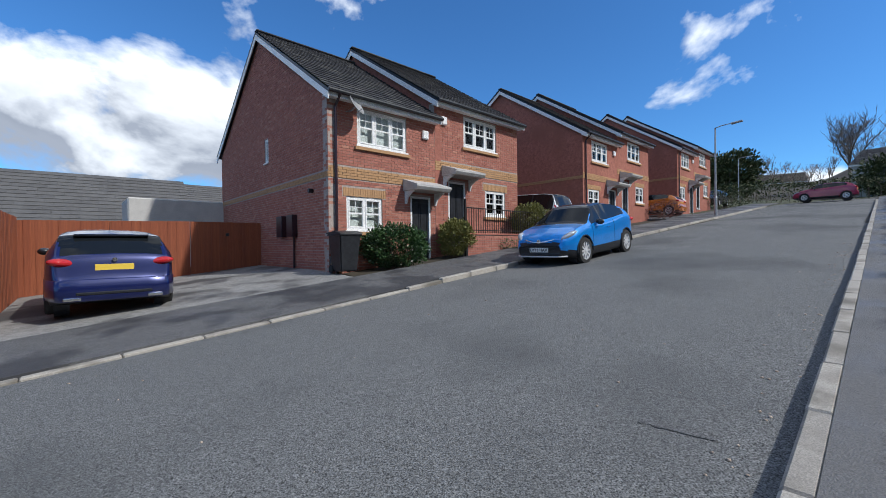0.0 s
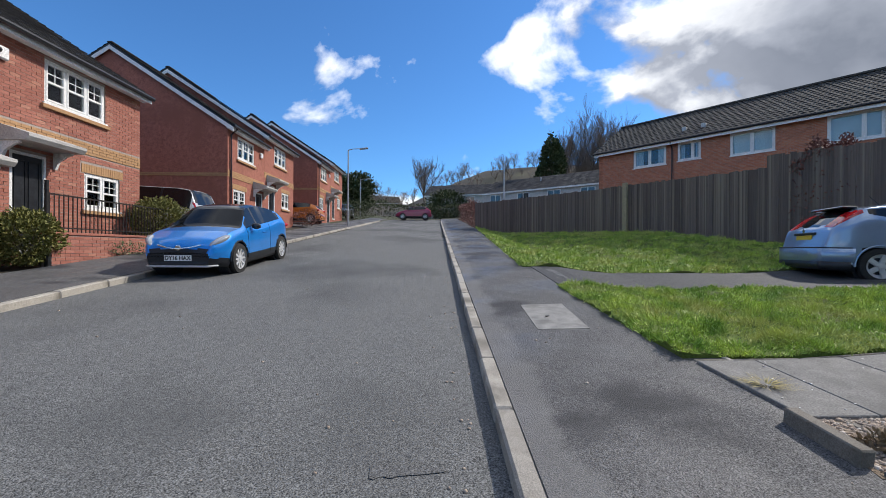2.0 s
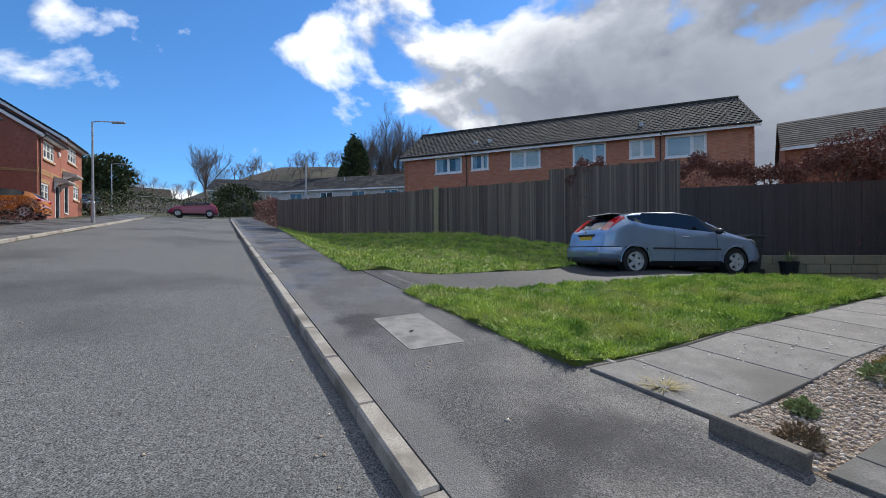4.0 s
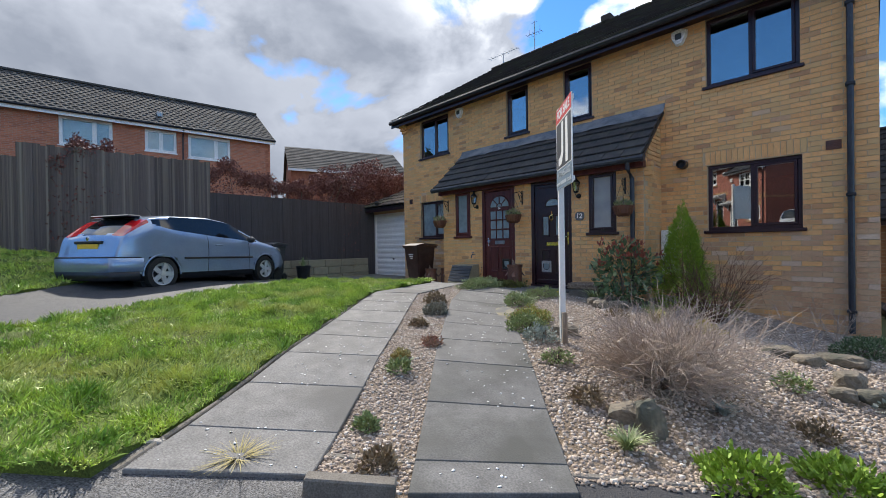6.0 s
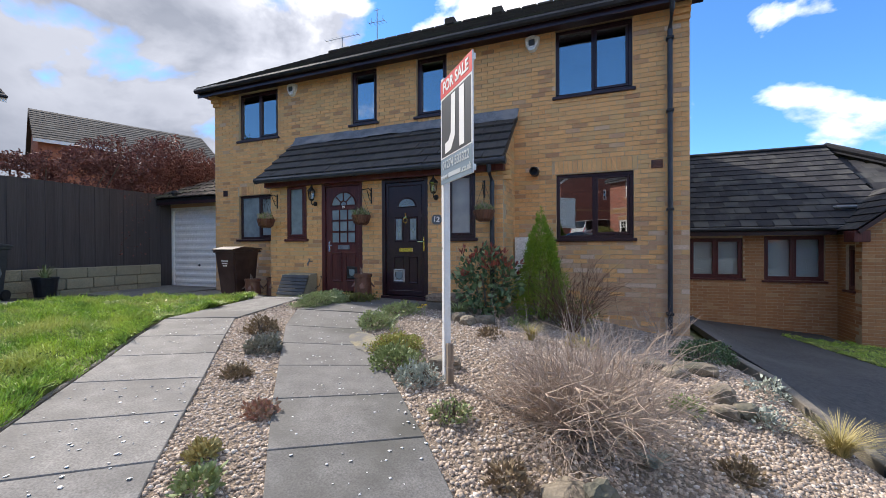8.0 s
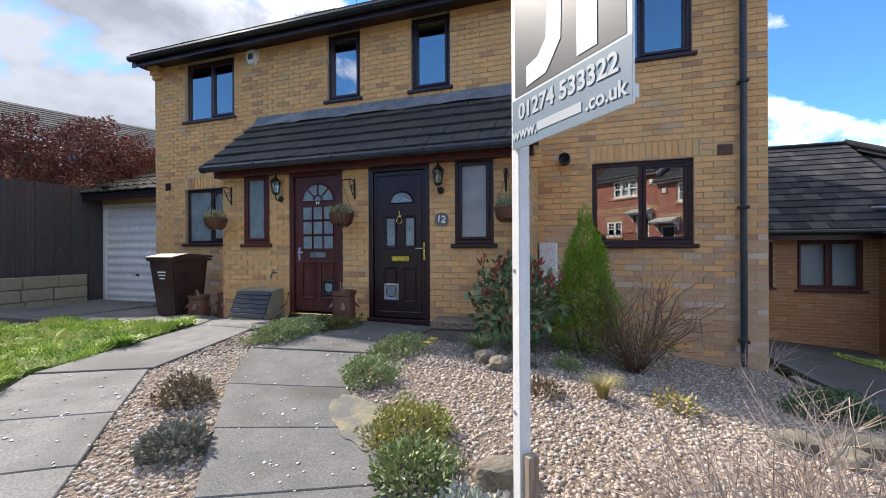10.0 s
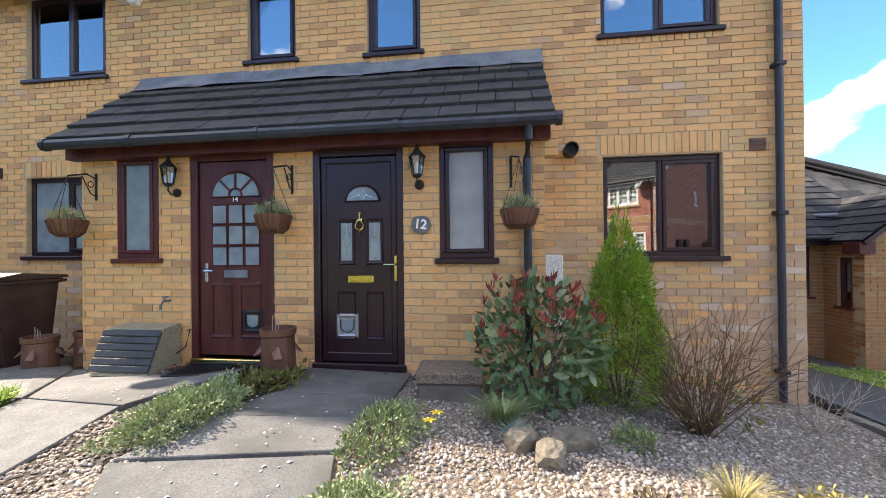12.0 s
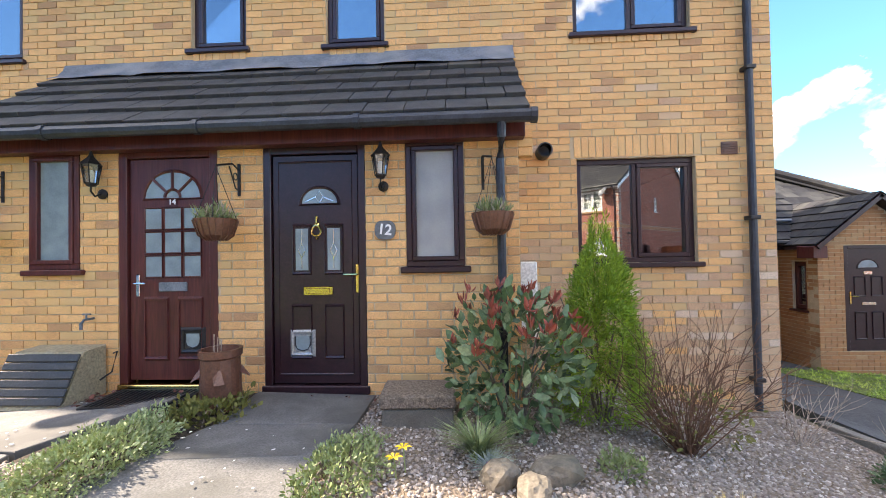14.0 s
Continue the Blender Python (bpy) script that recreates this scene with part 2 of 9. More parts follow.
M["black_plastic"] = surface("black_plastic", (0.012, 0.013, 0.016), (0.022, 0.024, 0.028), 10, 0.4, 0.1, 60)
M["blue_plastic"] = surface("gutter_plastic", (0.022, 0.027, 0.036), (0.035, 0.042, 0.055), 10, 0.35, 0.1, 60)
M["bin_brown"] = surface("bin_brown", (0.040, 0.020, 0.016), (0.058, 0.030, 0.024), 6, 0.5, 0.2, 60, (0.08, 0.05, 0.04), 2)
M["bin_grey"] = surface("bin_charcoal", (0.035, 0.04, 0.045), (0.05, 0.055, 0.06), 6, 0.5, 0.2, 60)
M["fence_grey"] = surface("fence_weathered", (0.078, 0.062, 0.057), (0.175, 0.142, 0.127), 3, 0.9, 0.6, 50, (0.25, 0.21, 0.17), 1.6, by="object", spread=0.35, stretch=(1, 1, 0.1))
M["fence_dark"] = surface("fence_dark_stain", (0.062, 0.052, 0.052), (0.082, 0.072, 0.070), 3, 0.9, 0.5, 50, by="object", spread=0.6, stretch=(1, 1, 0.1))
M["fence_orange"] = surface("fence_orange_stain", (0.28, 0.085, 0.036), (0.20, 0.055, 0.026), 3, 0.8, 0.4, 50, by="object", spread=0.6, stretch=(1, 1, 0.1))
M["stone"] = surface("stone_sandstone", (0.22, 0.185, 0.135), (0.145, 0.125, 0.098), 6, 0.9, 0.8, 40, (0.10, 0.10, 0.075), 3.0, by="object", spread=0.8, depth=0.01)
M["pale_stone"] = surface("pale_stone", (0.34, 0.30, 0.20), (0.25, 0.22, 0.15), 6, 0.9, 0.6, 50, by="object")
M["gravel"] = surface("gravel_stones", (0.54, 0.435, 0.34), (0.20, 0.158, 0.125), 30, 0.8, 0.3, 120, by="island", spread=0.3, c4=(0.58, 0.53, 0.47), depth=0.002)
# greyer gravel, its colour also taken darker for the shadow below the windows
M["gravel_grey"] = surface("gravel_grey", (0.43, 0.36, 0.305), (0.15, 0.125, 0.105), 30, 0.8, 0.3, 120, by="island", spread=0.3, c4=(0.60, 0.55, 0.50), depth=0.002)
M["gravel_bed"] = surface("gravel_bed", (0.31, 0.245, 0.185), (0.15, 0.118, 0.09), 55, 0.95, 1.0, 90, (0.20, 0.15, 0.10), 1.2, depth=0.02)
M["grass_soil"] = surface("turf", (0.09, 0.13, 0.018), (0.13, 0.18, 0.028), 5, 0.95, 0.8, 80, (0.10, 0.11, 0.03), 1.1, depth=0.02)
M["grass"] = surface("grass_blades", (0.16, 0.29, 0.035), (0.48, 0.59, 0.10), 3.6, 0.55, 0, 45, (0.50, 0.51, 0.15), 1.3, vr=0.5)
M["hill"] = surface("far_hillside", (0.060, 0.052, 0.036), (0.036, 0.031, 0.024), 0.08, 0.95, 0, 1.2, (0.10, 0.125, 0.045), 0.018)
M["metal_black"] = surface("painted_iron", (0.012, 0.012, 0.013), (0.03, 0.025, 0.022), 20, 0.5, 0.2, 80, metal=0.2)
M["galv"] = surface("galvanised_steel", (0.32, 0.33, 0.34), (0.42, 0.43, 0.44), 8, 0.5, 0.1, 60, metal=0.6)
M["brass"] = surface("brass", (0.80, 0.62, 0.24), (0.70, 0.52, 0.18), 20, 0.2, 0, 60, metal=1.0, vr=0.05)
M["chrome"] = surface("chrome", (0.7, 0.7, 0.7), (0.6, 0.6, 0.6), 20, 0.2, 0, 60, metal=1.0)
M["terracotta"] = surface("glazed_brown_clay", (0.12, 0.05, 0.032), (0.17, 0.075, 0.048), 8, 0.4, 0.2, 60, (0.07, 0.035, 0.028), 4, spec=0.5)
M["dirt"] = surface("soil", (0.05, 0.038, 0.028), (0.085, 0.065, 0.045), 12, 0.95, 1.0, 70, depth=0.02)
M["render_white"] = surface("render_white", (0.52, 0.51, 0.48), (0.44, 0.43, 0.41), 3, 0.85, 0.2, 50)
M["canopy_grey"] = surface("canopy_grey", (0.46, 0.45, 0.43), (0.38, 0.37, 0.35), 4, 0.7, 0.2, 50)
M["room"] = surface("room_dark", (0.10, 0.09, 0.08), (0.07, 0.065, 0.06), 2, 0.9, 0, 20)
M["blind"] = surface("pale_blind", (0.70, 0.70, 0.68), (0.6, 0.6, 0.58), 3, 0.9, 0.1, 50)
M["curtain"] = surface("net_curtain", (0.62, 0.64, 0.66), (0.50, 0.52, 0.54), 14, 0.9, 0.3, 50, stretch=(1, 1, 0.05))
M["glass"] = glass_material("window_glass", 0.28)
M["glass_low"] = glass_material("window_glass_plain", 0.02)
M["glass_frost"] = surface("frosted_glass", (0.24, 0.31, 0.34), (0.17, 0.22, 0.25), 6, 0.16, 0.1, 70, spec=0.6, vr=0.06)
M["glass_pale"] = surface("frosted_pane_pale", (0.36, 0.37, 0.37), (0.24, 0.26, 0.27), 2.5, 0.3, 0.05, 70, spec=0.5, vr=0.04)
M["glass_car"] = glass_material("car_glass", 0.06, (0.30, 0.33, 0.34))


def leafmat(name, a, b, rough=0.5, c4=None):
    return surface(name, a, b, 6, rough, 0, 60, by="island", spread=0.3, c4=c4)


M["bark"] = surface("bark", (0.11, 0.085, 0.065), (0.17, 0.14, 0.11), 12, 0.9, 0.6, 50)
M["twig"] = surface("twigs_pale", (0.49, 0.40, 0.325), (0.31, 0.24, 0.19), 8, 0.85, 0, 60, by="island")
M["twig_red"] = surface("twigs_brown", (0.16, 0.085, 0.05), (0.10, 0.055, 0.035), 8, 0.85, 0, 60, by="island")
M["leaf_dark"] = leafmat("leaf_dark_gloss", (0.022, 0.055, 0.018), (0.05, 0.10, 0.028), 0.35)
M["leaf_box"] = leafmat("leaf_box", (0.11, 0.12, 0.028), (0.20, 0.19, 0.05), 0.6)
M["leaf_photinia"] = leafmat("leaf_photinia", (0.055, 0.105, 0.042), (0.13, 0.20, 0.085), 0.35, c4=(0.24, 0.31, 0.17))
M["leaf_red"] = leafmat("leaf_young_red", (0.36, 0.075, 0.05), (0.23, 0.075, 0.05), 0.4)
M["leaf_conifer"] = leafmat("leaf_conifer", (0.11, 0.23, 0.018), (0.32, 0.45, 0.04), 0.6)
M["leaf_herb"] = leafmat("leaf_herb", (0.17, 0.22, 0.075), (0.28, 0.33, 0.15), 0.6)
M["leaf_lime"] = leafmat("leaf_lime", (0.20, 0.32, 0.03), (0.30, 0.42, 0.06), 0.6)
M["leaf_silver"] = leafmat("leaf_silver", (0.26, 0.30, 0.25), (0.38, 0.42, 0.37), 0.7)
M["leaf_sage"] = leafmat("leaf_sage", (0.20, 0.26, 0.09), (0.34, 0.39, 0.19), 0.6, c4=(0.42, 0.44, 0.28))
M["leaf_thyme"] = leafmat("leaf_thyme", (0.25, 0.28, 0.06), (0.38, 0.37, 0.12), 0.6, c4=(0.44, 0.24, 0.09))
M["leaf_lavender"] = leafmat("leaf_lavender", (0.17, 0.17, 0.13), (0.25, 0.25, 0.20), 0.7)
M["leaf_pink"] = leafmat("leaf_pink_sedum", (0.36, 0.17, 0.13), (0.30, 0.22, 0.13), 0.7)
M["leaf_rust"] = leafmat("leaf_rust", (0.22, 0.085, 0.065), (0.12, 0.052, 0.046), 0.7)
M["leaf_straw"] = leafmat("leaf_straw", (0.40, 0.33, 0.14), (0.30, 0.26, 0.09), 0.7)
M["leaf_hedge"] = leafmat("leaf_far_hedge", (0.03, 0.045, 0.015), (0.06, 0.075, 0.022), 0.7)
M["leaf_dry"] = leafmat("leaf_dry", (0.26, 0.19, 0.11), (0.17, 0.13, 0.08), 0.8)
M["yellow"] = material("yellow_petal", (0.75, 0.55, 0.02), 0.6)
M["purple"] = material("purple_petal", (0.25, 0.05, 0.35), 0.6)
M["sign_red"] = material("sign_red", (0.62, 0.06, 0.05), 0.4)
M["sign_white"] = material("sign_white", (0.82, 0.82, 0.80), 0.4)
M["sign_grey"] = material("sign_dark_grey", (0.055, 0.06, 0.065), 0.4)
M["sign_blue"] = material("sign_pale_blue", (0.17, 0.235, 0.29), 0.45)
# white band lettering, with the board's shade and haze put into its colour
M["sign_white_dim"] = material("sign_white_dimmed", (0.46, 0.50, 0.52), 0.45)
M["raw_wood"] = surface("raw_timber", (0.30, 0.24, 0.18), (0.22, 0.17, 0.13), 10, 0.85, 0.3, 60, stretch=(1, 1, 0.1))
M["slate"] = surface("slate_plaque", (0.10, 0.11, 0.12), (0.15, 0.16, 0.17), 20, 0.6, 0.2, 60)

# ---- mesh helpers ----


def quick(name, verts, faces, mat, parent=None, smooth=False):
    me = bpy.data.meshes.new(name)
    me.from_pydata([tuple(v) for v in verts], [], faces)
    me.materials.append(mat)
    if smooth:
        me.polygons.foreach_set("use_smooth", [True] * len(me.polygons))
    me.update()
    ob = new(name, me)
    if parent:
        ob.parent = parent
    return ob


def part(name, bm, mat, parent=None, label="", smooth=False, fix=True):
    if fix:
        bmesh.ops.recalc_face_normals(bm, faces=bm.faces)
    me = bpy.data.meshes.new(name)
    bm.to_mesh(me)
    bm.free()
    me.materials.append(mat)
    if smooth:
        me.polygons.foreach_set("use_smooth", [True] * len(me.polygons))
    ob = new(name, me)
    if parent:
        ob.parent = parent
    if label:
        tagged(ob, label)
    return ob


def box(bm, x0, x1, y0, y1, z0, z1, bev=0.0, m=None):
    """Adds a box, its edges bevelled."""
    r = bmesh.ops.create_cube(bm, size=1.0)
    vs = r["verts"]
    bmesh.ops.scale(bm, vec=(abs(x1 - x0), abs(y1 - y0), abs(z1 - z0)), verts=vs)
    bmesh.ops.translate(bm, vec=((x0 + x1) / 2, (y0 + y1) / 2, (z0 + z1) / 2), verts=vs)
    if bev:
        es = list({e for v in vs for e in v.link_edges})
        r = bmesh.ops.bevel(bm, geom=es, offset=bev, segments=1, affect="EDGES")
        vs = list({v for v in r["verts"]} | {v for v in vs if v.is_valid})
    if m is not None:
        bmesh.ops.transform(bm, matrix=m, verts=vs)
    return bm


def boxes(*rows, bev=0.0):
    bm = bmesh.new()
    for r in rows:
        box(bm, *r, bev=bev)
    return bm


def lathe(bm, profile, seg=20, m=None):
    """Turns (radius, height) pairs about z."""
    rings = []
    for r, z in profile:
        rings.append([bm.verts.new((r * math.cos(2 * math.pi * i / seg), r * math.sin(2 * math.pi * i / seg), z)) for i in range(seg)])
    for a, b in zip(rings, rings[1:]):
        for i in range(seg):
            bm.faces.new((a[i], a[(i + 1) % seg], b[(i + 1) % seg], b[i]))
    bm.faces.new(rings[0][::-1])
    bm.faces.new(rings[-1])
    if m is not None:
        bmesh.ops.transform(bm, matrix=m, verts=[v for r in rings for v in r])
    return bm


def tube(bm, pts, radius, seg=6, taper=1.0):
    """A round bar through points."""
    pts = [Vector(p) for p in pts]
    rings = []
    for i, p in enumerate(pts):
        d = (pts[min(i + 1, len(pts) - 1)] - pts[max(i - 1, 0)]).normalized()
        a = d.orthogonal().normalized()
        b = d.cross(a)
        r = radius * (1 + (taper - 1) * i / (len(pts) - 1))
        rings.append([bm.verts.new(p + a * r * math.cos(2 * math.pi * k / seg) + b * r * math.sin(2 * math.pi * k / seg)) for k in range(seg)])
    for a, b in zip(rings, rings[1:]):
        d0 = min(range(seg), key=lambda k: (a[0].co - b[k].co).length)
        for k in range(seg):
            bm.faces.new((a[k], a[(k + 1) % seg], b[(k + 1 + d0) % seg], b[(k + d0) % seg]))
    bm.faces.new(rings[0][::-1])
    bm.faces.new(rings[-1])
    return bm


def thing(name, m, label, category, group="", kind=""):
    e = new(name)
    e.matrix_world = m
    return tagged(e, label, category, group, kind)


def swarm(name, base_v, base_f, mats, mat, parent=None, label="", category="", kind="stuff"):
    """Many copies of one small shape joined into one mesh. mats: array of n 3x4 transforms."""
    bv = np.asarray(base_v, float)
    n, k = len(mats), len(bv)
    mats = np.asarray(mats, float)
    co = np.einsum("nij,kj->nki", mats[:, :, :3], bv) + mats[:, None, :, 3]
    me = bpy.data.meshes.new(name)
    sizes = [len(f) for f in base_f]
    flat = np.concatenate([np.array(f) for f in base_f])
    loops = (flat[None, :] + (np.arange(n) * k)[:, None]).ravel()
    me.vertices.add(n * k)
    me.vertices.foreach_set("co", co.ravel())
    me.loops.add(len(loops))
    me.loops.foreach_set("vertex_index", loops.astype(np.int32))
    starts = np.concatenate([[0], np.cumsum(np.tile(sizes, n))[:-1]])
    me.polygons.add(n * len(base_f))
    me.polygons.foreach_set("loop_start", starts.astype(np.int32))
    me.materials.append(mat)
    me.update(calc_edges=True)
    me.validate()
    ob = new(name, me)
    if parent:
        ob.parent = parent
    return tagged(ob, label, category, "", kind)


def frames(pos, normal_z, spin, scale):
    """n transforms from places, up vectors, spins about them and sizes (n or n x 3)."""
    pos, z = np.asarray(pos, float), np.asarray(normal_z, float)
    z = z / np.linalg.norm(z, axis=1, keepdims=True)
    h = np.where(np.abs(z[:, 2:3]) > 0.9, np.array([[1.0, 0, 0]]), np.array([[0, 0, 1.0]]))
    x = np.cross(h, z)
    x /= np.linalg.norm(x, axis=1, keepdims=True)
    y = np.cross(z, x)
    c, s = np.cos(spin)[:, None], np.sin(spin)[:, None]
    x, y = x * c + y * s, y * c - x * s
    scale = np.asarray(scale, float)
    if scale.ndim == 1:
        scale = np.repeat(scale[:, None], 3, 1)
    return np.stack([x * scale[:, :1], y * scale[:, 1:2], z * scale[:, 2:3], pos], axis=2)


def lettering(words, size, mat, parent, m, name="lettering", bold=0.025):
    cu = bpy.data.curves.new(name, "FONT")
    cu.body, cu.size, cu.align_x, cu.align_y, cu.extrude, cu.offset = words, size, "CENTER", "CENTER", 0.001, size * bold
    tmp = bpy.data.objects.new(name, cu)
    me = bpy.data.meshes.new_from_object(tmp)
    bpy.data.objects.remove(tmp)
    me.materials.clear()
    me.materials.append(mat)
    ob = new(name, me)
    ob.parent = parent
    ob.matrix_local = m
    return ob


# ---- lie of the land ----
ROAD_AZ = radians(43.8)
UX, UY = math.sin(ROAD_AZ), math.cos(ROAD_AZ)


def step(v, a, b):
    t = max(0.0, min(1.0, (v - a) / (b - a)))
    return t * t * (3 - 2 * t)


def at(s, c, z=0.0):
    """A place s metres up the road and c metres to the right of the walk's first foot."""
    return Vector((s * UX + c * UY, s * UY - c * UX, z))


def zroad(s):
    if s > 44:
        s = 44 + 10 * math.tanh((s - 44) / 10)
    if s < -40:
        s = -40 + 10 * math.tanh((s + 40) / 10)
    return -0.15 + 0.1 * s


def fence_x(y):
    if y < -1.2:
        return 13.4 + 0.02 * (y + 1.2)
    if y < 2.5:
        return 13.4 + 0.19 * (y + 1.2)
    return 14.1 + 0.345 * (y - 2.5)


def zgarden(x, y):
    k = step(y, 1, 6)
    lim = 5.2 + 2 * step(y, -3, 0)
    over = max(0.0, x - lim + 1)
    X = min(x, lim - 1) + math.tanh(over / 2) * 2 * (1 - k) + over * k
    z = 0.15 + 0.08 * X + 0.045 * max(0, -y - 1) * step(x, 1, 3.5)
    z += 0.55 * step(fence_x(y) - x, 4.5, 0.2) * step(y, -1.2, 2)
    z -= 0.05 * step(x, 8, 12) * step(y, 0, -4)
    z -= 0.062 * max(0, -y - 2.5) * step(x, 1.1, -0.2)
    z -= 0.10 * step(-y, 3.5, 4.8) * step(x, 0.6, 1.4)
    z -= 0.18 * step(-y, 2.4, 4.6) * step(x, 6.3, 9.6)
    z -= 0.04 * step(-y, 3.8, 4.8) * step(x, 4.7, 5.2)
    return z


def height(x, y):
    s, c = x * UX + y * UY, x * UY - y * UX
    zr = zroad(s)
    if c < -6.5:
        return zr + 0.1 + 0.05 * min(4, -6.5 - c)
    if c < -0.3:
        return zr
    zp = zr + 0.1 + 0.05 * min(c + 0.3, 2.0)
    k = step(c, 1.6, 3.2) * (1 - step(s, 22, 32))
    return zp * (1 - k) + zgarden(x, y) * k


def far_land(x, y):
    """Fields and the wooded hill beyond the houses."""
    d = math.hypot(x, y)
    near = height(max(-40, min(60, x)), max(-60, min(60, y)))
    a = math.degrees(math.atan2(x, y))
    hill = 36 * step(a, 26, 54) * (1 - 0.6 * step(a, 66, 92)) * (1 - step(a, 105, 130)) * step(d, 75, 210)
    field = 13 * step(d, 45, 170) * step(a, 0, 30) * (1 - step(a, 70, 90))
    return near + max(hill, field) + 1.2 * noise.noise((x / 30, y / 30, 0)) * step(d, 55, 120)


def ground_sheet():
    ax = [-900, -500, -300, -200, -140, -100, -75]
    ax += list(np.arange(-60, -24, 3)) + list(np.arange(-24, 30, 1.0)) + list(np.arange(30, 61, 3)) + [70, 85, 100, 120, 145, 170, 200, 260, 350, 500, 900]
    ay = ax
    vs = [(x, y, far_land(x, y) - 0.07) for y in ay for x in ax]
    n = len(ax)
    fs = [(j * n + i, j * n + i + 1, (j + 1) * n + i + 1, (j + 1) * n + i) for j in range(len(ay) - 1) for i in range(n - 1)]
    return tagged(quick("ground", vs, fs, M["hill"], smooth=True), "grassy hillside land rolling up to woods", "ground", kind="structure")


ground_sheet()


def sheet(name, corner, nu, nv, mat, label, off=0.0, kind="structure", category="ground", skirt=0.10, fn=None, parent=None):
    """A surface laid on the land between four corners (x, y), with a skirt into the ground."""
    a, b, c, d = [Vector((p[0], p[1])) for p in corner]
    fn = fn or height
    vs, fs = [], []
    for j in range(nv + 1):
        for i in range(nu + 1):
            u, v = i / nu, j / nv
            p = (a * (1 - u) + b * u) * (1 - v) + (d * (1 - u) + c * u) * v
            vs.append((p.x, p.y, fn(p.x, p.y) + off))
    n = nu + 1
    fs = [(j * n + i, j * n + i + 1, (j + 1) * n + i + 1, (j + 1) * n + i) for j in range(nv) for i in range(nu)]
    rim = [i for i in range(n)] + [j * n + nu for j in range(1, nv + 1)] + [nv * n + i for i in range(nu - 1, -1, -1)] + [j * n for j in range(nv - 1, 0, -1)]
    k = len(vs)
    for r in rim:
        x, y, z = vs[r]
        vs.append((x, y, z - skirt))
    m = len(rim)
    fs += [(rim[i], k + i, k + (i + 1) % m, rim[(i + 1) % m]) for i in range(m)]
    ob = quick(name, vs, fs, mat, parent)
    bm = bmesh.new()
    bm.from_mesh(ob.data)
    bmesh.ops.recalc_face_normals(bm, faces=bm.faces)
    if sum(f.normal.z for f in bm.faces) < 0:
        bmesh.ops.reverse_faces(bm, faces=bm.faces)
    bm.to_mesh(ob.data)
    bm.free()
    return tagged(ob, label, category, kind=kind)


def xy(s, c):
    p = at(s, c)
    return (p.x, p.y)


def road_level(x, y):
    s, c = x * UX + y * UY, x * UY - y * UX
    return zroad(s) + 0.05 * (1 - ((c + 3.4) / 3.15) ** 2)


sheet("road", [xy(-45, -0.25), xy(62, -0.25), xy(62, -6.55), xy(-45, -6.55)], 214, 6, M["asphalt"], "worn grey asphalt road climbing between the houses", category="road", fn=road_level)


def path_level(x, y):
    s, c = x * UX + y * UY, x * UY - y * UX
    return zroad(s) + 0.1 + 0.05 * (c + 0.3)


def left_level(x, y):
    s, c = x * UX + y * UY, x * UY - y * UX
    return zroad(s) + 0.1 + 0.05 * min(4, max(0, -6.5 - c)) - 0.055 * step(s, 6.5, 4.5) * step(c, -7.6, -6.6)


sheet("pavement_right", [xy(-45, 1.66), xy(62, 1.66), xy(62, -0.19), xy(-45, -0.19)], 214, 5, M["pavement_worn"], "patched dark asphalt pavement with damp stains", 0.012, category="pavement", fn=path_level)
sheet("pavement_left", [xy(-45, -6.64), xy(62, -6.64), xy(62, -8.5), xy(-45, -8.5)], 214, 5, M["pavement"], "dark asphalt pavement before the brick houses", 0.012, category="pavement", fn=left_level)
sheet("forecourt", [xy(-1.2, -8.48), xy(4.9, -8.48), xy(4.9, -15), xy(-1.2, -15)], 12, 12, M["forecourt"], "pale asphalt parking place beside the gable wall", 0.016, category="driveway")
sheet("forecourt_far", [xy(12.8, -8.48), xy(17.9, -8.48), xy(17.9, -16), xy(12.8, -16)], 8, 8, M["pavement"], "asphalt parking place between the houses", 0.016, category="driveway")
sheet("forecourt_top", [xy(25.7, -8.48), xy(31, -8.48), xy(31, -16), xy(25.7, -16)], 8, 8, M["pavement"], "asphalt parking place between the upper houses", 0.016, category="driveway")


def car_drive():
    return sheet("driveway", [(5.8, 4.15), (8.3, 6.75), (13.2, -1.6), (10.3, -2.5)], 8, 16, M["drive"], "narrow dark asphalt driveway between the lawns", 0.02, category="driveway")


car_drive()
sheet("driveway_low", [(-2.2, -4.7), (0.25, -2.25), (1.0, -11.2), (-2.6, -11.2)], 10, 16, M["drive"], "smooth dark asphalt drive falling to the bungalow", 0.02, category="driveway")
sheet("lawn_corner", [(-2.75, -5.2), (-1.75, -4.7), (-1.35, -9.6), (-6.5, -9.6)], 6, 10, M["grass_soil"], "mown green lawn before the bungalow", 0.03, category="lawn")
sheet("driveway_side", [(-12, -14.6), (-3.05, -5.4), (-6.5, -9.4), (-12, -9.4)], 6, 10, M["drive"], "asphalt beside the lawn", 0.0, category="driveway")


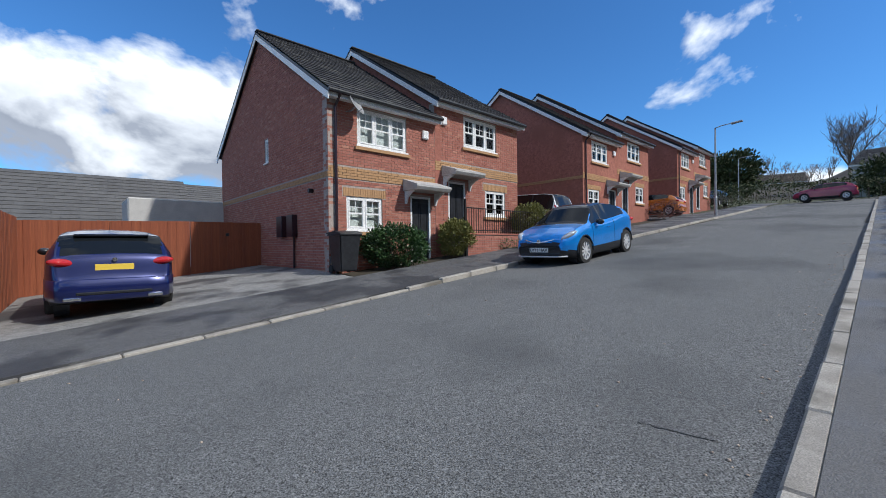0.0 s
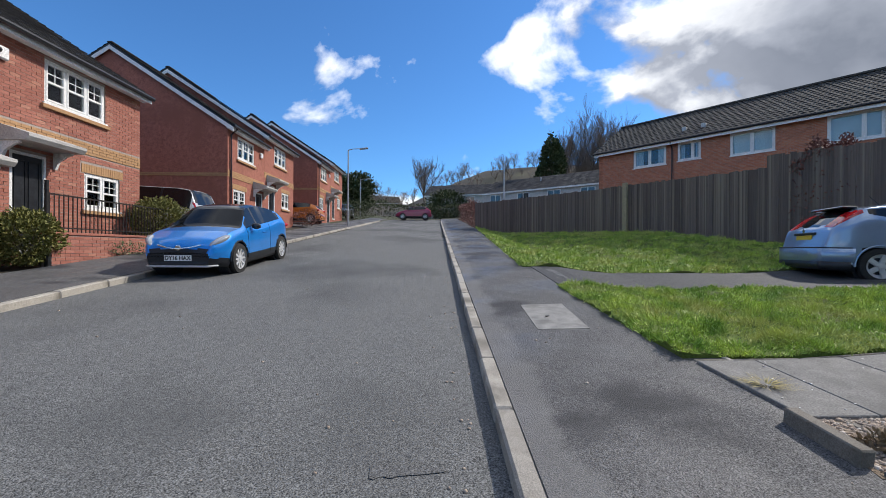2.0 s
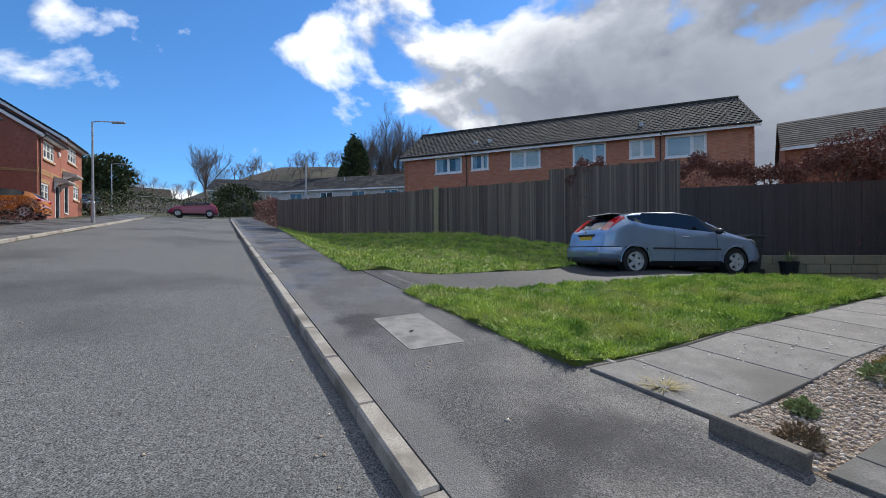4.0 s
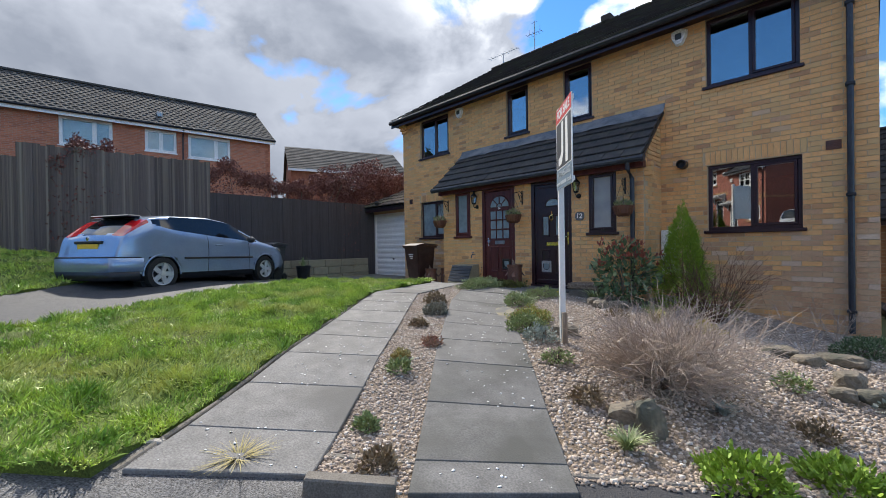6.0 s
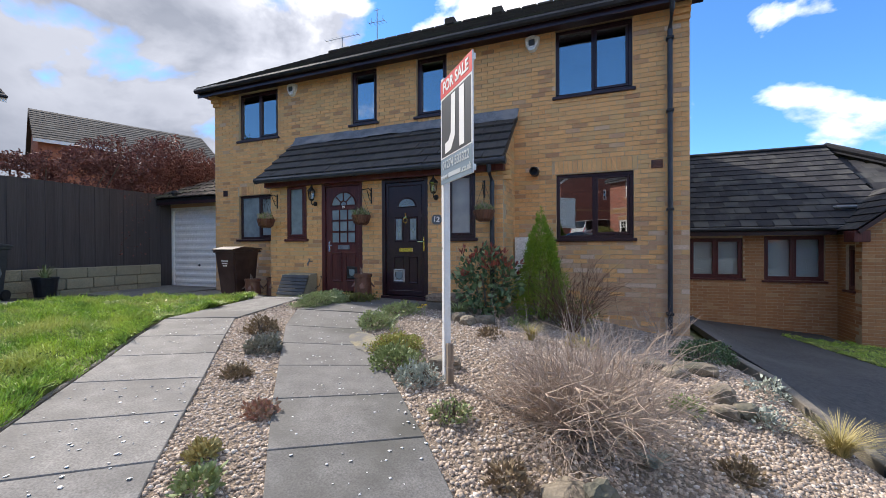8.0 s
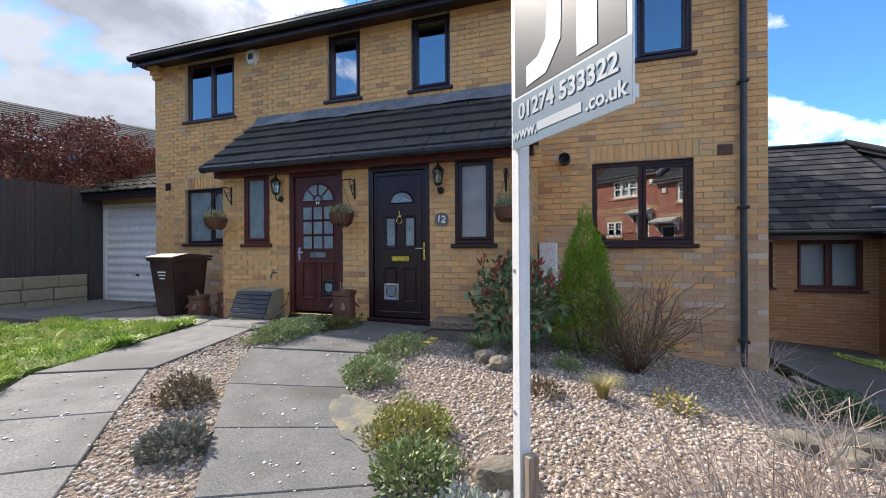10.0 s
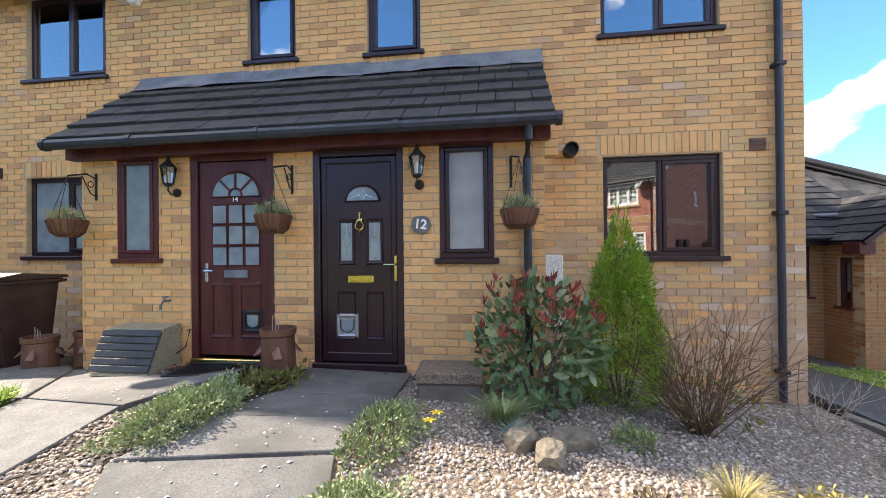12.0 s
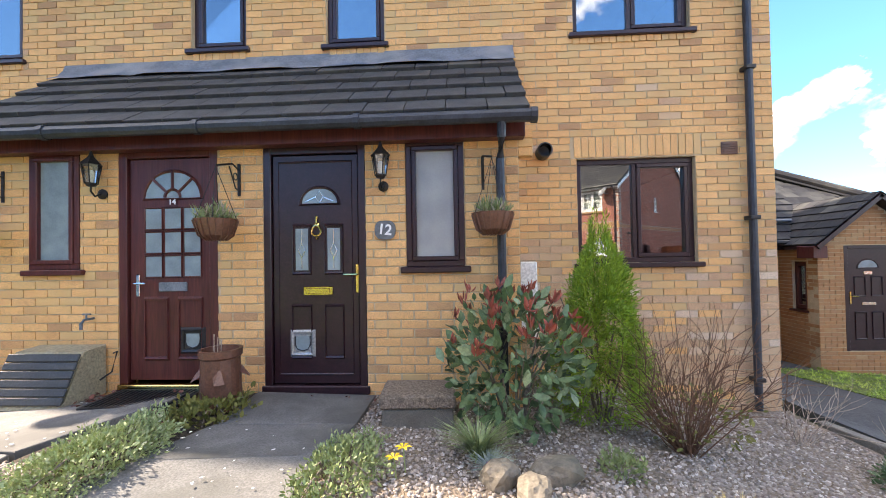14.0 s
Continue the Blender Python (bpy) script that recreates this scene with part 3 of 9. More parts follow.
def road_stain():
    """A dark smear of oil on the asphalt near the kerb."""
    a, b = Vector((1.10, 2.68)), Vector((1.42, 2.41))
    n = 16
    d = b - a
    side = Vector((-d.y, d.x)).normalized()
    vs, fs = [], []
    for i in range(n + 1):
        t = i / n
        w = 0.05 * (1 - t) ** 0.5 * (1 + 0.5 * noise.noise((t * 9, 1, 0))) + 0.006
        for k in (-1, 1):
            q = a + d * t + side * (k * w + 0.012 * noise.noise((t * 6, k * 3.0, 2)))
            vs.append((q.x, q.y, road_level(q.x, q.y) + 0.004))
    fs = [(2 * i, 2 * i + 1, 2 * i + 3, 2 * i + 2) for i in range(n)]
    tagged(quick("road_stain", vs, fs, M["tar"]), "dark oily smear on the asphalt road", "stain", kind="structure")


road_stain()


def kerbs():
    right = tagged(new("kerb_right"), "worn pale concrete kerb stones edging the pavement", "kerb", kind="structure")
    left = tagged(new("kerb_left"), "worn pale concrete kerb stones, dropped at the driveway", "kerb", kind="structure")
    bm = bmesh.new()
    box(bm, -0.455, 0.455, -0.065, 0.065, -0.2, 0.0, bev=0.016)
    bmesh.ops.recalc_face_normals(bm, faces=bm.faces)
    me = bpy.data.meshes.new("kerb_stone")
    bm.to_mesh(me)
    bm.free()
    me.materials.append(M["kerb"])
    rng = random.Random(3)
    tilt = math.atan(0.1)
    for side, c0, par in ((1, -0.25, right), (-1, -6.57, left)):
        for i in range(-30, 62):
            s = i * 0.915
            if s > 43:
                continue
            top = zroad(s) + (0.115 if side > 0 else 0.115 - 0.075 * step(s, 6.5, 4.5))
            ob = new("kerb_stone", me)
            ob.parent = par
            ob.matrix_world = Matrix.Translation(at(s, c0 + rng.uniform(-0.006, 0.006), top + rng.uniform(-0.004, 0.004))) @ Euler((rng.uniform(-0.02, 0.02), -tilt, math.pi / 2 - ROAD_AZ + rng.uniform(-0.006, 0.006))).to_matrix().to_4x4()


kerbs()


def edging(name, a, b, label, w=0.05, h=0.07, mat="kerb", step_len=0.9, up=0.03):
    """A line of thin concrete edgings from a to b, (x, y)."""
    top = tagged(new(name), label, "edging", kind="structure")
    a, b = Vector(a), Vector(b)
    n = max(1, round((b - a).length / step_len))
    for i in range(n):
        p, q = a.lerp(b, i / n), a.lerp(b, (i + 1) / n)
        z0, z1 = height(*p) + up, height(*q) + up
        mid, d = (p + q) / 2, q - p
        ln = math.hypot(d.length, z1 - z0) - 0.006
        ob = part("edging_stone", box(bmesh.new(), -ln / 2, ln / 2, -w / 2, w / 2, -h - 0.1, 0, bev=0.008), M[mat], top)
        ob.matrix_world = Matrix.Translation((mid.x, mid.y, (z0 + z1) / 2)) @ Euler((0, -math.atan2(z1 - z0, d.length), math.atan2(d.y, d.x))).to_matrix().to_4x4()
    return top


edging("edging", xy(-1.2, 1.69), xy(3.6, 1.69), "thin concrete edging along the gravel garden", up=0.02, mat="old_concrete")
edging("edging", xy(3.75, 1.69), xy(7.1, 1.69), "thin concrete edging along the lawn", up=0.022)
edging("edging", xy(9.6, 1.69), xy(25, 1.69), "thin concrete edging along the far lawn", up=0.022)
edging("edging", (3.66, 1.78), (6.98, -1.98), "thin concrete edging between lawn and slabs", mat="old_concrete", up=0.02, w=0.04)
edging("edging", (0.16, -2.3), (0.86, -5.6), "low stone edging between gravel and drive", mat="old_concrete", up=0.05, w=0.09)
edging("kerb_step", (2.98, 1.12), (2.68, 0.80), "raised concrete edging at the gravel strip", up=0.10, w=0.08, mat="old_concrete")


def slab(name, quad, parent, gap=0.006, up=0.035, mat="slab"):
    """One paving slab on four corners (x, y)."""
    cen = sum((Vector(p) for p in quad), Vector((0, 0))) / 4
    bm = bmesh.new()
    tops = []
    for p in quad:
        p = Vector(p)
        p = p + (cen - p).normalized() * gap
        tops.append(bm.verts.new((p.x - cen.x, p.y - cen.y, height(p.x, p.y) + up)))
    lows = [bm.verts.new((v.co.x, v.co.y, v.co.z - 0.12)) for v in tops]
    f = bm.faces.new(tops)
    for i in range(4):
        bm.faces.new((tops[i], lows[i], lows[(i + 1) % 4], tops[(i + 1) % 4]))
    bmesh.ops.bevel(bm, geom=list(f.edges), offset=0.005, segments=1, affect="EDGES")
    ob = part(name, bm, M[mat], parent)
    ob.location = (cen.x, cen.y, 0)
    return ob


def slab_path(name, left, right, cuts, label, mat="slab"):
    """Slabs between two edges, each a list of (x, y), jointed at the shares of their length in cuts."""
    top = tagged(new(name), label, "path", kind="structure")

    def along(line, t):
        pts = [Vector(p) for p in line]
        lens = [(b - a).length for a, b in zip(pts, pts[1:])]
        d = t * sum(lens)
        for a, b, ln in zip(pts, pts[1:], lens):
            if d <= ln + 1e-6:
                return a.lerp(b, d / ln)
            d -= ln
        return pts[-1]

    for a, b in zip(cuts, cuts[1:]):
        slab("slab", [along(left, a), along(left, b), along(right, b), along(right, a)], top, mat=mat)
    return top


slab_path("path_left", [(3.62, 1.75), (6.93, -2.0)], [(3.05, 1.05), (6.28, -2.42)], (0, 0.09, 0.22, 0.345, 0.465, 0.59, 0.71, 0.83, 1), "weathered grey concrete slab path beside the lawn")
slab_path("path_right", [(2.66, 0.76), (4.3, -1.02), (5.62, -2.55), (6.0, -3.15)], [(2.13, 0.05), (3.45, -1.4), (4.75, -2.8), (4.92, -3.45)], (0, 0.055, 0.19, 0.325, 0.455, 0.58, 0.70, 0.83, 1), "weathered dark grey concrete slab path leading to the front doors", "slab_dark")
slab_path("path_door", [(6.0, -3.18), (5.78, -4.1), (5.86, -5.04)], [(4.90, -3.50), (4.86, -4.2), (4.84, -5.04)], (0, 0.3, 0.64, 1), "smooth dark grey concrete slabs at the front door", "slab_dark")


def apron():
    top = tagged(new("apron"), "pale concrete apron before the doors and garage", "path", kind="structure")
    rows = [[(6.28, -2.45), (6.95, -2.03), (7.46, -3.86), (6.55, -3.75)], [(6.55, -3.77), (7.46, -3.88), (8.4, -5.0), (6.35, -5.04)],
            [(7.5, -3.88), (9.6, -4.12), (9.7, -5.85), (8.42, -5.02)], [(9.63, -4.12), (11.0, -4.1), (11.05, -5.87), (9.73, -5.87)], [(11.02, -4.1), (13.3, -4.1), (13.3, -6.3), (11.08, -6.3)]]
    for q in rows:
        slab("slab", q, top)


apron()


def turf(x, y):
    """The lawn's uneven tussocks over the land."""
    return height(x, y) + 0.075 * max(0.0, noise.noise((x * 2.3, y * 2.3, 4.0)) + 0.5 * noise.noise((x * 5.5, y * 5.5, 8.0)))


def lawn_sheet(name, quad, label):
    return sheet(name, quad, 60, 60, M["grass_soil"], label, 0.03, category="lawn", fn=turf)


lawn_sheet("lawn_near", [(3.66, 1.86), (5.78, 4.2), (10.25, -2.5), (6.95, -1.96)], "rough green lawn with tufts between drive and slab path")
lawn_sheet("lawn_near_end", [(6.97, -1.98), (10.25, -2.52), (9.6, -4.08), (7.5, -3.82)], "rough green grass at the end of the lawn")
lawn_sheet("lawn_far", [(7.2, 5.85), (19.0, 17.3), (13.55, -0.9), (12.3, -0.2)], "rough green lawn rising to the weathered fence")
sheet("gravel_strip", [(3.12, 1.10), (2.62, 0.76), (5.90, -3.15), (6.52, -2.45)], 6, 24, M["gravel_bed"], "buff gravel strip between the slab paths", 0.015, category="gravel")
sheet("gravel_garden", [(2.28, 0.0), (0.22, -2.2), (0.85, -4.25), (5.2, -3.25)], 16, 24, M["gravel_bed"], "buff gravel front garden", 0.015, category="gravel")
sheet("soil_bed", [(6.5, -2.5), (5.8, -3.0), (5.75, -5.06), (6.5, -5.06)], 8, 16, M["dirt"], "bare soil strip between path and apron", 0.012, category="soil")
sheet("gravel_wall", [(0.86, -4.24), (0.92, -6.0), (5.0, -6.0), (5.1, -3.24)], 10, 12, M["gravel_bed"], "gravel at the foot of the wall", 0.012, category="gravel")


def manhole():
    q = [xy(5.92, 0.42), xy(5.88, 0.96), xy(4.78, 0.92), xy(4.84, 0.38)]
    cen = sum((Vector(p) for p in q), Vector((0, 0))) / 4
    bm = bmesh.new()
    a = [bm.verts.new((p[0] - cen.x, p[1] - cen.y, path_level(*p) + 0.016)) for p in q]
    b = [bm.verts.new((v.co.x, v.co.y, v.co.z - 0.05)) for v in a]
    f = bm.faces.new(a)
    for i in range(4):
        bm.faces.new((a[i], b[i], b[(i + 1) % 4], a[(i + 1) % 4]))
    ob = part("manhole_cover", bm, M["manhole"])
    ob.location = (cen.x, cen.y, 0)
    tagged(ob, "pale concrete manhole cover set in the pavement", "manhole cover")
    hz = path_level(cen.x, cen.y) + 0.016
    for k in (-0.09, 0.09):
        part("lift_slot", boxes((k - 0.03, k + 0.03, -0.012, 0.012, hz - 0.002, hz + 0.003)), M["metal_black"], ob)


manhole()
# ---- walls, roofs, windows ----


def wall_frame(x, y, z, normal):
    """A wall's own axes: x along it, y out of it, z up."""
    n = Vector((normal[0], normal[1], 0)).normalized()
    ax = Vector((n.y, -n.x, 0))
    return Matrix(((ax.x, n.x, 0, x), (ax.y, n.y, 0, y), (0, 0, 1, z), (0, 0, 0, 1)))


def split_line(a, b, cuts):
    """[a, b] less the intervals in cuts."""
    out = [(a, b)]
    for c, d in cuts:
        out = [q for p in out for q in ((p[0], min(p[1], c)), (max(p[0], d), p[1])) if q[1] - q[0] > 0.02]
    return out


def solid_wall(name, x0, x1, z0, z1, holes, mat, parent, thick=0.25, top=None, front=-0.008):
    """A thick wall with openings through it. top: peak (x, z) of a gable."""
    zs = sorted({z0, z1, *[v for h in holes for v in h[2:4] if z0 < v < z1]})
    bm = bmesh.new()
    for a, b in zip(zs, zs[1:]):
        cuts = [(h[0], h[1]) for h in holes if h[2] < (a + b) / 2 < h[3]]
        for p, q in split_line(x0, x1, cuts):
            box(bm, p, q, front - thick, front, a, b)
    if top:
        ps = [(x0, z1), (x1, z1), top]
        f = [bm.verts.new((x, front, z)) for x, z in ps]
        k = [bm.verts.new((x, front - thick, z)) for x, z in ps]
        bm.faces.new(f)
        bm.faces.new(k[::-1])
        for i in range(3):
            bm.faces.new((f[i], k[i], k[(i + 1) % 3], f[(i + 1) % 3]))
    return part(name, bm, mat, parent)


BRICK_F = [(3, 2, 6, 7), (0, 3, 7, 4), (2, 1, 5, 6), (7, 6, 5, 4), (0, 1, 2, 3)]


def brick_rows(x0, x1, z0, z1, holes, top=None, course=0.075, length=0.225, joint=0.010, bands=()):
    """Stretcher-bond bricks (xa, xb, za, zb) on a wall."""
    out = []
    nz = int((z1 - z0) / course + 0.5)
    full = nz if not top else int((top[1] - z0) / course)
    for r in range(full):
        za = z0 + r * course + joint / 2
        zb = za + course - joint
        lo, hi = x0, x1
        if r >= nz:
            k = (top[1] - zb) / (top[1] - z1)
            lo, hi = top[0] + (x0 - top[0]) * k, top[0] + (x1 - top[0]) * k
        cuts = [(h[0], h[1]) for h in holes if h[2] < zb - 0.01 and h[3] > za + 0.01]
        spans = split_line(lo, hi, cuts)
        x = x0 - (length / 2 if r % 2 else 0)
        while x < x1:
            a, b = x, x + length
            for p, q in spans:
                aa, bb = max(a, p), min(b, q)
                if bb - aa > 0.03:
                    out.append((aa + joint / 2, bb - joint / 2, za, zb))
            x += length
    return out


def brick_mesh(name, rows, mat, parent, deep=0.012, proud=0.0, seed=1):
    rng = np.random.RandomState(seed)
    r = np.array(rows)
    n = len(r)
    j = rng.uniform(-0.0016, 0.0016, (n, 5))
    co = np.zeros((n, 8, 3))
    xs = np.stack([r[:, 0] + j[:, 0], r[:, 1] + j[:, 1]], 1)
    zs = np.stack([r[:, 2] + j[:, 2], r[:, 3] + j[:, 2]], 1)
    yf = proud + j[:, 3]
    for k, (ix, iz, back) in enumerate(((0, 0, 1), (1, 0, 1), (1, 0, 0), (0, 0, 0), (0, 1, 1), (1, 1, 1), (1, 1, 0), (0, 1, 0))):
        co[:, k, 0], co[:, k, 2] = xs[:, ix], zs[:, iz]
        co[:, k, 1] = (proud - deep) if back else yf
    fl = np.array(BRICK_F)
    faces = (fl[None] + (np.arange(n) * 8)[:, None, None]).reshape(-1, 4)
    me = bpy.data.meshes.new(name)
    me.from_pydata(co.reshape(-1, 3).tolist(), [], faces.tolist())
    me.materials.append(mat)
    me.update()
    ob = new(name, me)
    ob.parent = parent
    return tagged(ob, kind="stuff")


def tiles(name, m, width, length, mat, parent, tw=0.30, gauge=0.30, thick=0.022, single=False, wave=0.0, label=""):
    """Roof tiles on a slope: m has x along the eaves, y up the slope, z out of it."""
    rows = max(1, round(length / gauge))
    gauge = length / rows
    cols = max(1, round(width / tw))
    tw = width / cols
    rng = random.Random(5)
    if single:
        bm = box(bmesh.new(), 0.003, tw - 0.003, 0, gauge + 0.05, 0, thick, bev=0.004)
        bmesh.ops.recalc_face_normals(bm, faces=bm.faces)
        me = bpy.data.meshes.new("roof_tile")
        bm.to_mesh(me)
        bm.free()
        me.materials.append(mat)
        for r in range(rows):
            off = (r % 2) * tw / 2
            for c in range(cols + (1 if r % 2 else 0)):
                ob = new("roof_tile", me)
                ob.parent = parent
                x = c * tw - off
                sx = 1.0
                if x < 0:
                    sx, x = 0.5, 0
                elif x + tw > width + 0.01:
                    sx = 0.5
                ob.matrix_local = m @ Matrix.Translation((x, r * gauge, 0.03 + rng.uniform(0, 0.006))) @ Euler((-0.13, rng.uniform(-0.008, 0.008), 0)).to_matrix().to_4x4() @ Matrix.Diagonal((sx, 1, 1, 1))
        return None
    vs, fs = [], []
    for r in range(rows):
        off = (r % 2) * tw / 2
        for c in range(cols + (1 if r % 2 else 0)):
            a, b = max(0, c * tw - off), min(width, (c + 1) * tw - off)
            if b - a < 0.02:
                continue
            y0, y1 = r * gauge, (r + 1) * gauge + 0.03
            dz = rng.uniform(0, 0.004)
            zl, zh = 0.03 + thick + dz, 0.004 + thick + dz
            k = len(vs)
            if wave:
                mid = a + (b - a) * 0.62
                prof = [(a + 0.004, 0), (a + (b - a) * 0.3, -wave * 0.3), (mid, 0), (a + (b - a) * 0.82, wave), (b - 0.002, 0.3 * wave)]
            else:
                prof = [(a + 0.004, 0), (b - 0.004, 0)]
            p = len(prof)
            for x, h in prof:
                vs += [(x, y0, zl + h), (x, y1, zh + h), (x, y0, zl + h - thick)]
            for i in range(p - 1):
                q = k + 3 * i
                fs += [(q, q + 3, q + 4, q + 1), (q + 2, q + 5, q + 3, q)]
            fs += [(k + 2, k, k + 1), (k + 3 * p - 1, k + 3 * p - 2, k + 3 * p - 3)]
    vs = [tuple(m @ Vector(v)) for v in vs]
    ob = quick(name, vs, fs, mat, parent)
    return tagged(ob, label, kind="stuff")


def slope_frame(p0, along, up):
    """The axes of a roof slope from its lower corner p0."""
    x, y = Vector(along).normalized(), Vector(up).normalized()
    z = x.cross(y)
    if z.z < 0:
        z = -z
    return Matrix(((x.x, y.x, z.x, p0[0]), (x.y, y.y, z.y, p0[1]), (x.z, y.z, z.z, p0[2]), (0, 0, 0, 1)))


def deck(name, pts, thick, mat, parent):
    """A roof slope as a thick board on four corners."""
    bm = bmesh.new()
    a = [bm.verts.new(p) for p in pts]
    n = (Vector(pts[1]) - Vector(pts[0])).cross(Vector(pts[3]) - Vector(pts[0])).normalized()
    n = -n if n.z < 0 else n
    b = [bm.verts.new(Vector(p) - n * thick) for p in pts]
    bm.faces.new(a)
    bm.faces.new(b[::-1])
    for i in range(4):
        bm.faces.new((a[i], b[i], b[(i + 1) % 4], a[(i + 1) % 4]))
    return part(name, bm, mat, parent)


def window(x0, x1, z0, z1, parent, frame_mat, lights=(0.5,), bars=None, depth=-0.06, sill=True, fr=0.055, back="blind", sill_mat=None, name="window", sash=None, bar_mat=None, glass="glass"):
    """A window in a wall's own axes: outer frame, sashes, panes, sill and what hangs behind. lights: where mullions stand, 0 to 1."""
    w = new(name)
    w.parent = parent
    bm = bmesh.new()
    d0, d1 = depth - 0.06, depth
    box(bm, x0, x1, d0, d1, z0, z0 + fr, bev=0.006)
    box(bm, x0, x1, d0, d1, z1 - fr, z1, bev=0.006)
    box(bm, x0, x0 + fr, d0, d1 - 0.001, z0 + fr, z1 - fr, bev=0.006)
    box(bm, x1 - fr, x1, d0, d1 - 0.001, z0 + fr, z1 - fr, bev=0.006)
    edges = [x0 + fr, *[x0 + (x1 - x0) * t for t in lights], x1 - fr]
    for e in edges[1:-1]:
        box(bm, e - fr * 0.42, e + fr * 0.42, d0, d1 - 0.002, z0 + fr, z1 - fr, bev=0.005)
    part("window_frame", bm, frame_mat, w)
    for i, (a, b) in enumerate(zip(edges, edges[1:])):
        a2 = a + (fr * 0.42 if i else 0)
        b2 = b - (fr * 0.42 if i < len(edges) - 2 else 0)
        c0, c1 = z0 + fr, z1 - fr
        if sash is None or i in sash:
            t = fr * 0.75
            bm = boxes((a2, b2, d0 + 0.01, d1 + 0.012, c0, c0 + t), (a2, b2, d0 + 0.01, d1 + 0.012, c1 - t, c1), (a2, a2 + t, d0 + 0.01, d1 + 0.011, c0 + t, c1 - t), (b2 - t, b2, d0 + 0.01, d1 + 0.011, c0 + t, c1 - t), bev=0.006)
            part("sash", bm, frame_mat, w)
            a2, b2, c0, c1 = a2 + t, b2 - t, c0 + t, c1 - t
        pane = part("pane", boxes((a2 - 0.004, b2 + 0.004, d1 - 0.035, d1 - 0.027, c0 - 0.004, c1 + 0.004)), M["glass_pale"] if back == "frost" else M["glass_frost"] if back == "obscure" else M[glass], w)
        pane.visible_shadow = False
        if bars:
            # a transom, with thin bars across the upper light alone
            nx, nz = bars
            zt = c0 + (c1 - c0) * 0.5
            part("transom", boxes((a2, b2, d1 - 0.034, d1 + 0.004, zt - 0.022, zt + 0.022)), frame_mat, w)
            bm = bmesh.new()
            for k in range(1, nx):
                x = a2 + (b2 - a2) * k / nx
                box(bm, x - 0.008, x + 0.008, d1 - 0.026, d1 - 0.012, zt + 0.022, c1)
            for k in range(1, nz):
                z = zt + (c1 - zt) * k / nz
                box(bm, a2, b2, d1 - 0.026, d1 - 0.013, z - 0.008, z + 0.008)
            part("glazing_bar", bm, bar_mat or frame_mat, w)
    if sill:
        part("window_sill", boxes((x0 - 0.05, x1 + 0.05, d1 - 0.03, 0.045, z0 - 0.05, z0), bev=0.008), sill_mat or frame_mat, w)
    if back == "blind":
        part("blind", boxes((x0 + 0.03, x1 - 0.03, d0 - 0.09, d0 - 0.08, z0 + 0.02, z1 - 0.02)), M["blind"], w)
    elif back == "curtain":
        q = (x1 - x0) * 0.27
        for a, b in ((x0, x0 + q), (x1 - q, x1)):
            bm = bmesh.new()
            n = 18
            vs = [[bm.verts.new((a + (b - a) * k / n, d0 - 0.13 + 0.025 * math.sin(k * 1.9), z)) for k in range(n + 1)] for z in (z0 + 0.02, z1)]
            for k in range(n):
                bm.faces.new((vs[0][k], vs[0][k + 1], vs[1][k + 1], vs[1][k]))
            part("curtain", bm, M["curtain"], w)
    elif back == "net":
        part("net_curtain", boxes((x0 + 0.03, x1 - 0.03, d0 - 0.07, d0 - 0.06, z0 + 0.02, z1 - 0.02)), M["curtain"], w)
    return w


def room(x0, x1, y0, y1, z0, z1, parent, mat=None):
    """A plain dark room behind windows."""
    bm = boxes((x0, x1, y0, y0 + 0.1, z0, z1), (x0, x0 + 0.1, y0 + 0.1, y1, z0, z1), (x1 - 0.1, x1, y0 + 0.1, y1, z0, z1), (x0 + 0.1, x1 - 0.1, y0 + 0.1, y1, z0, z0 + 0.1), (x0 + 0.1, x1 - 0.1, y0 + 0.1, y1, z1 - 0.1, z1))
    return part("inner_wall", bm, mat or M["room"], parent)
# ---- the pair of buff brick houses ----
FY = -5.92
PORCH = 0.85


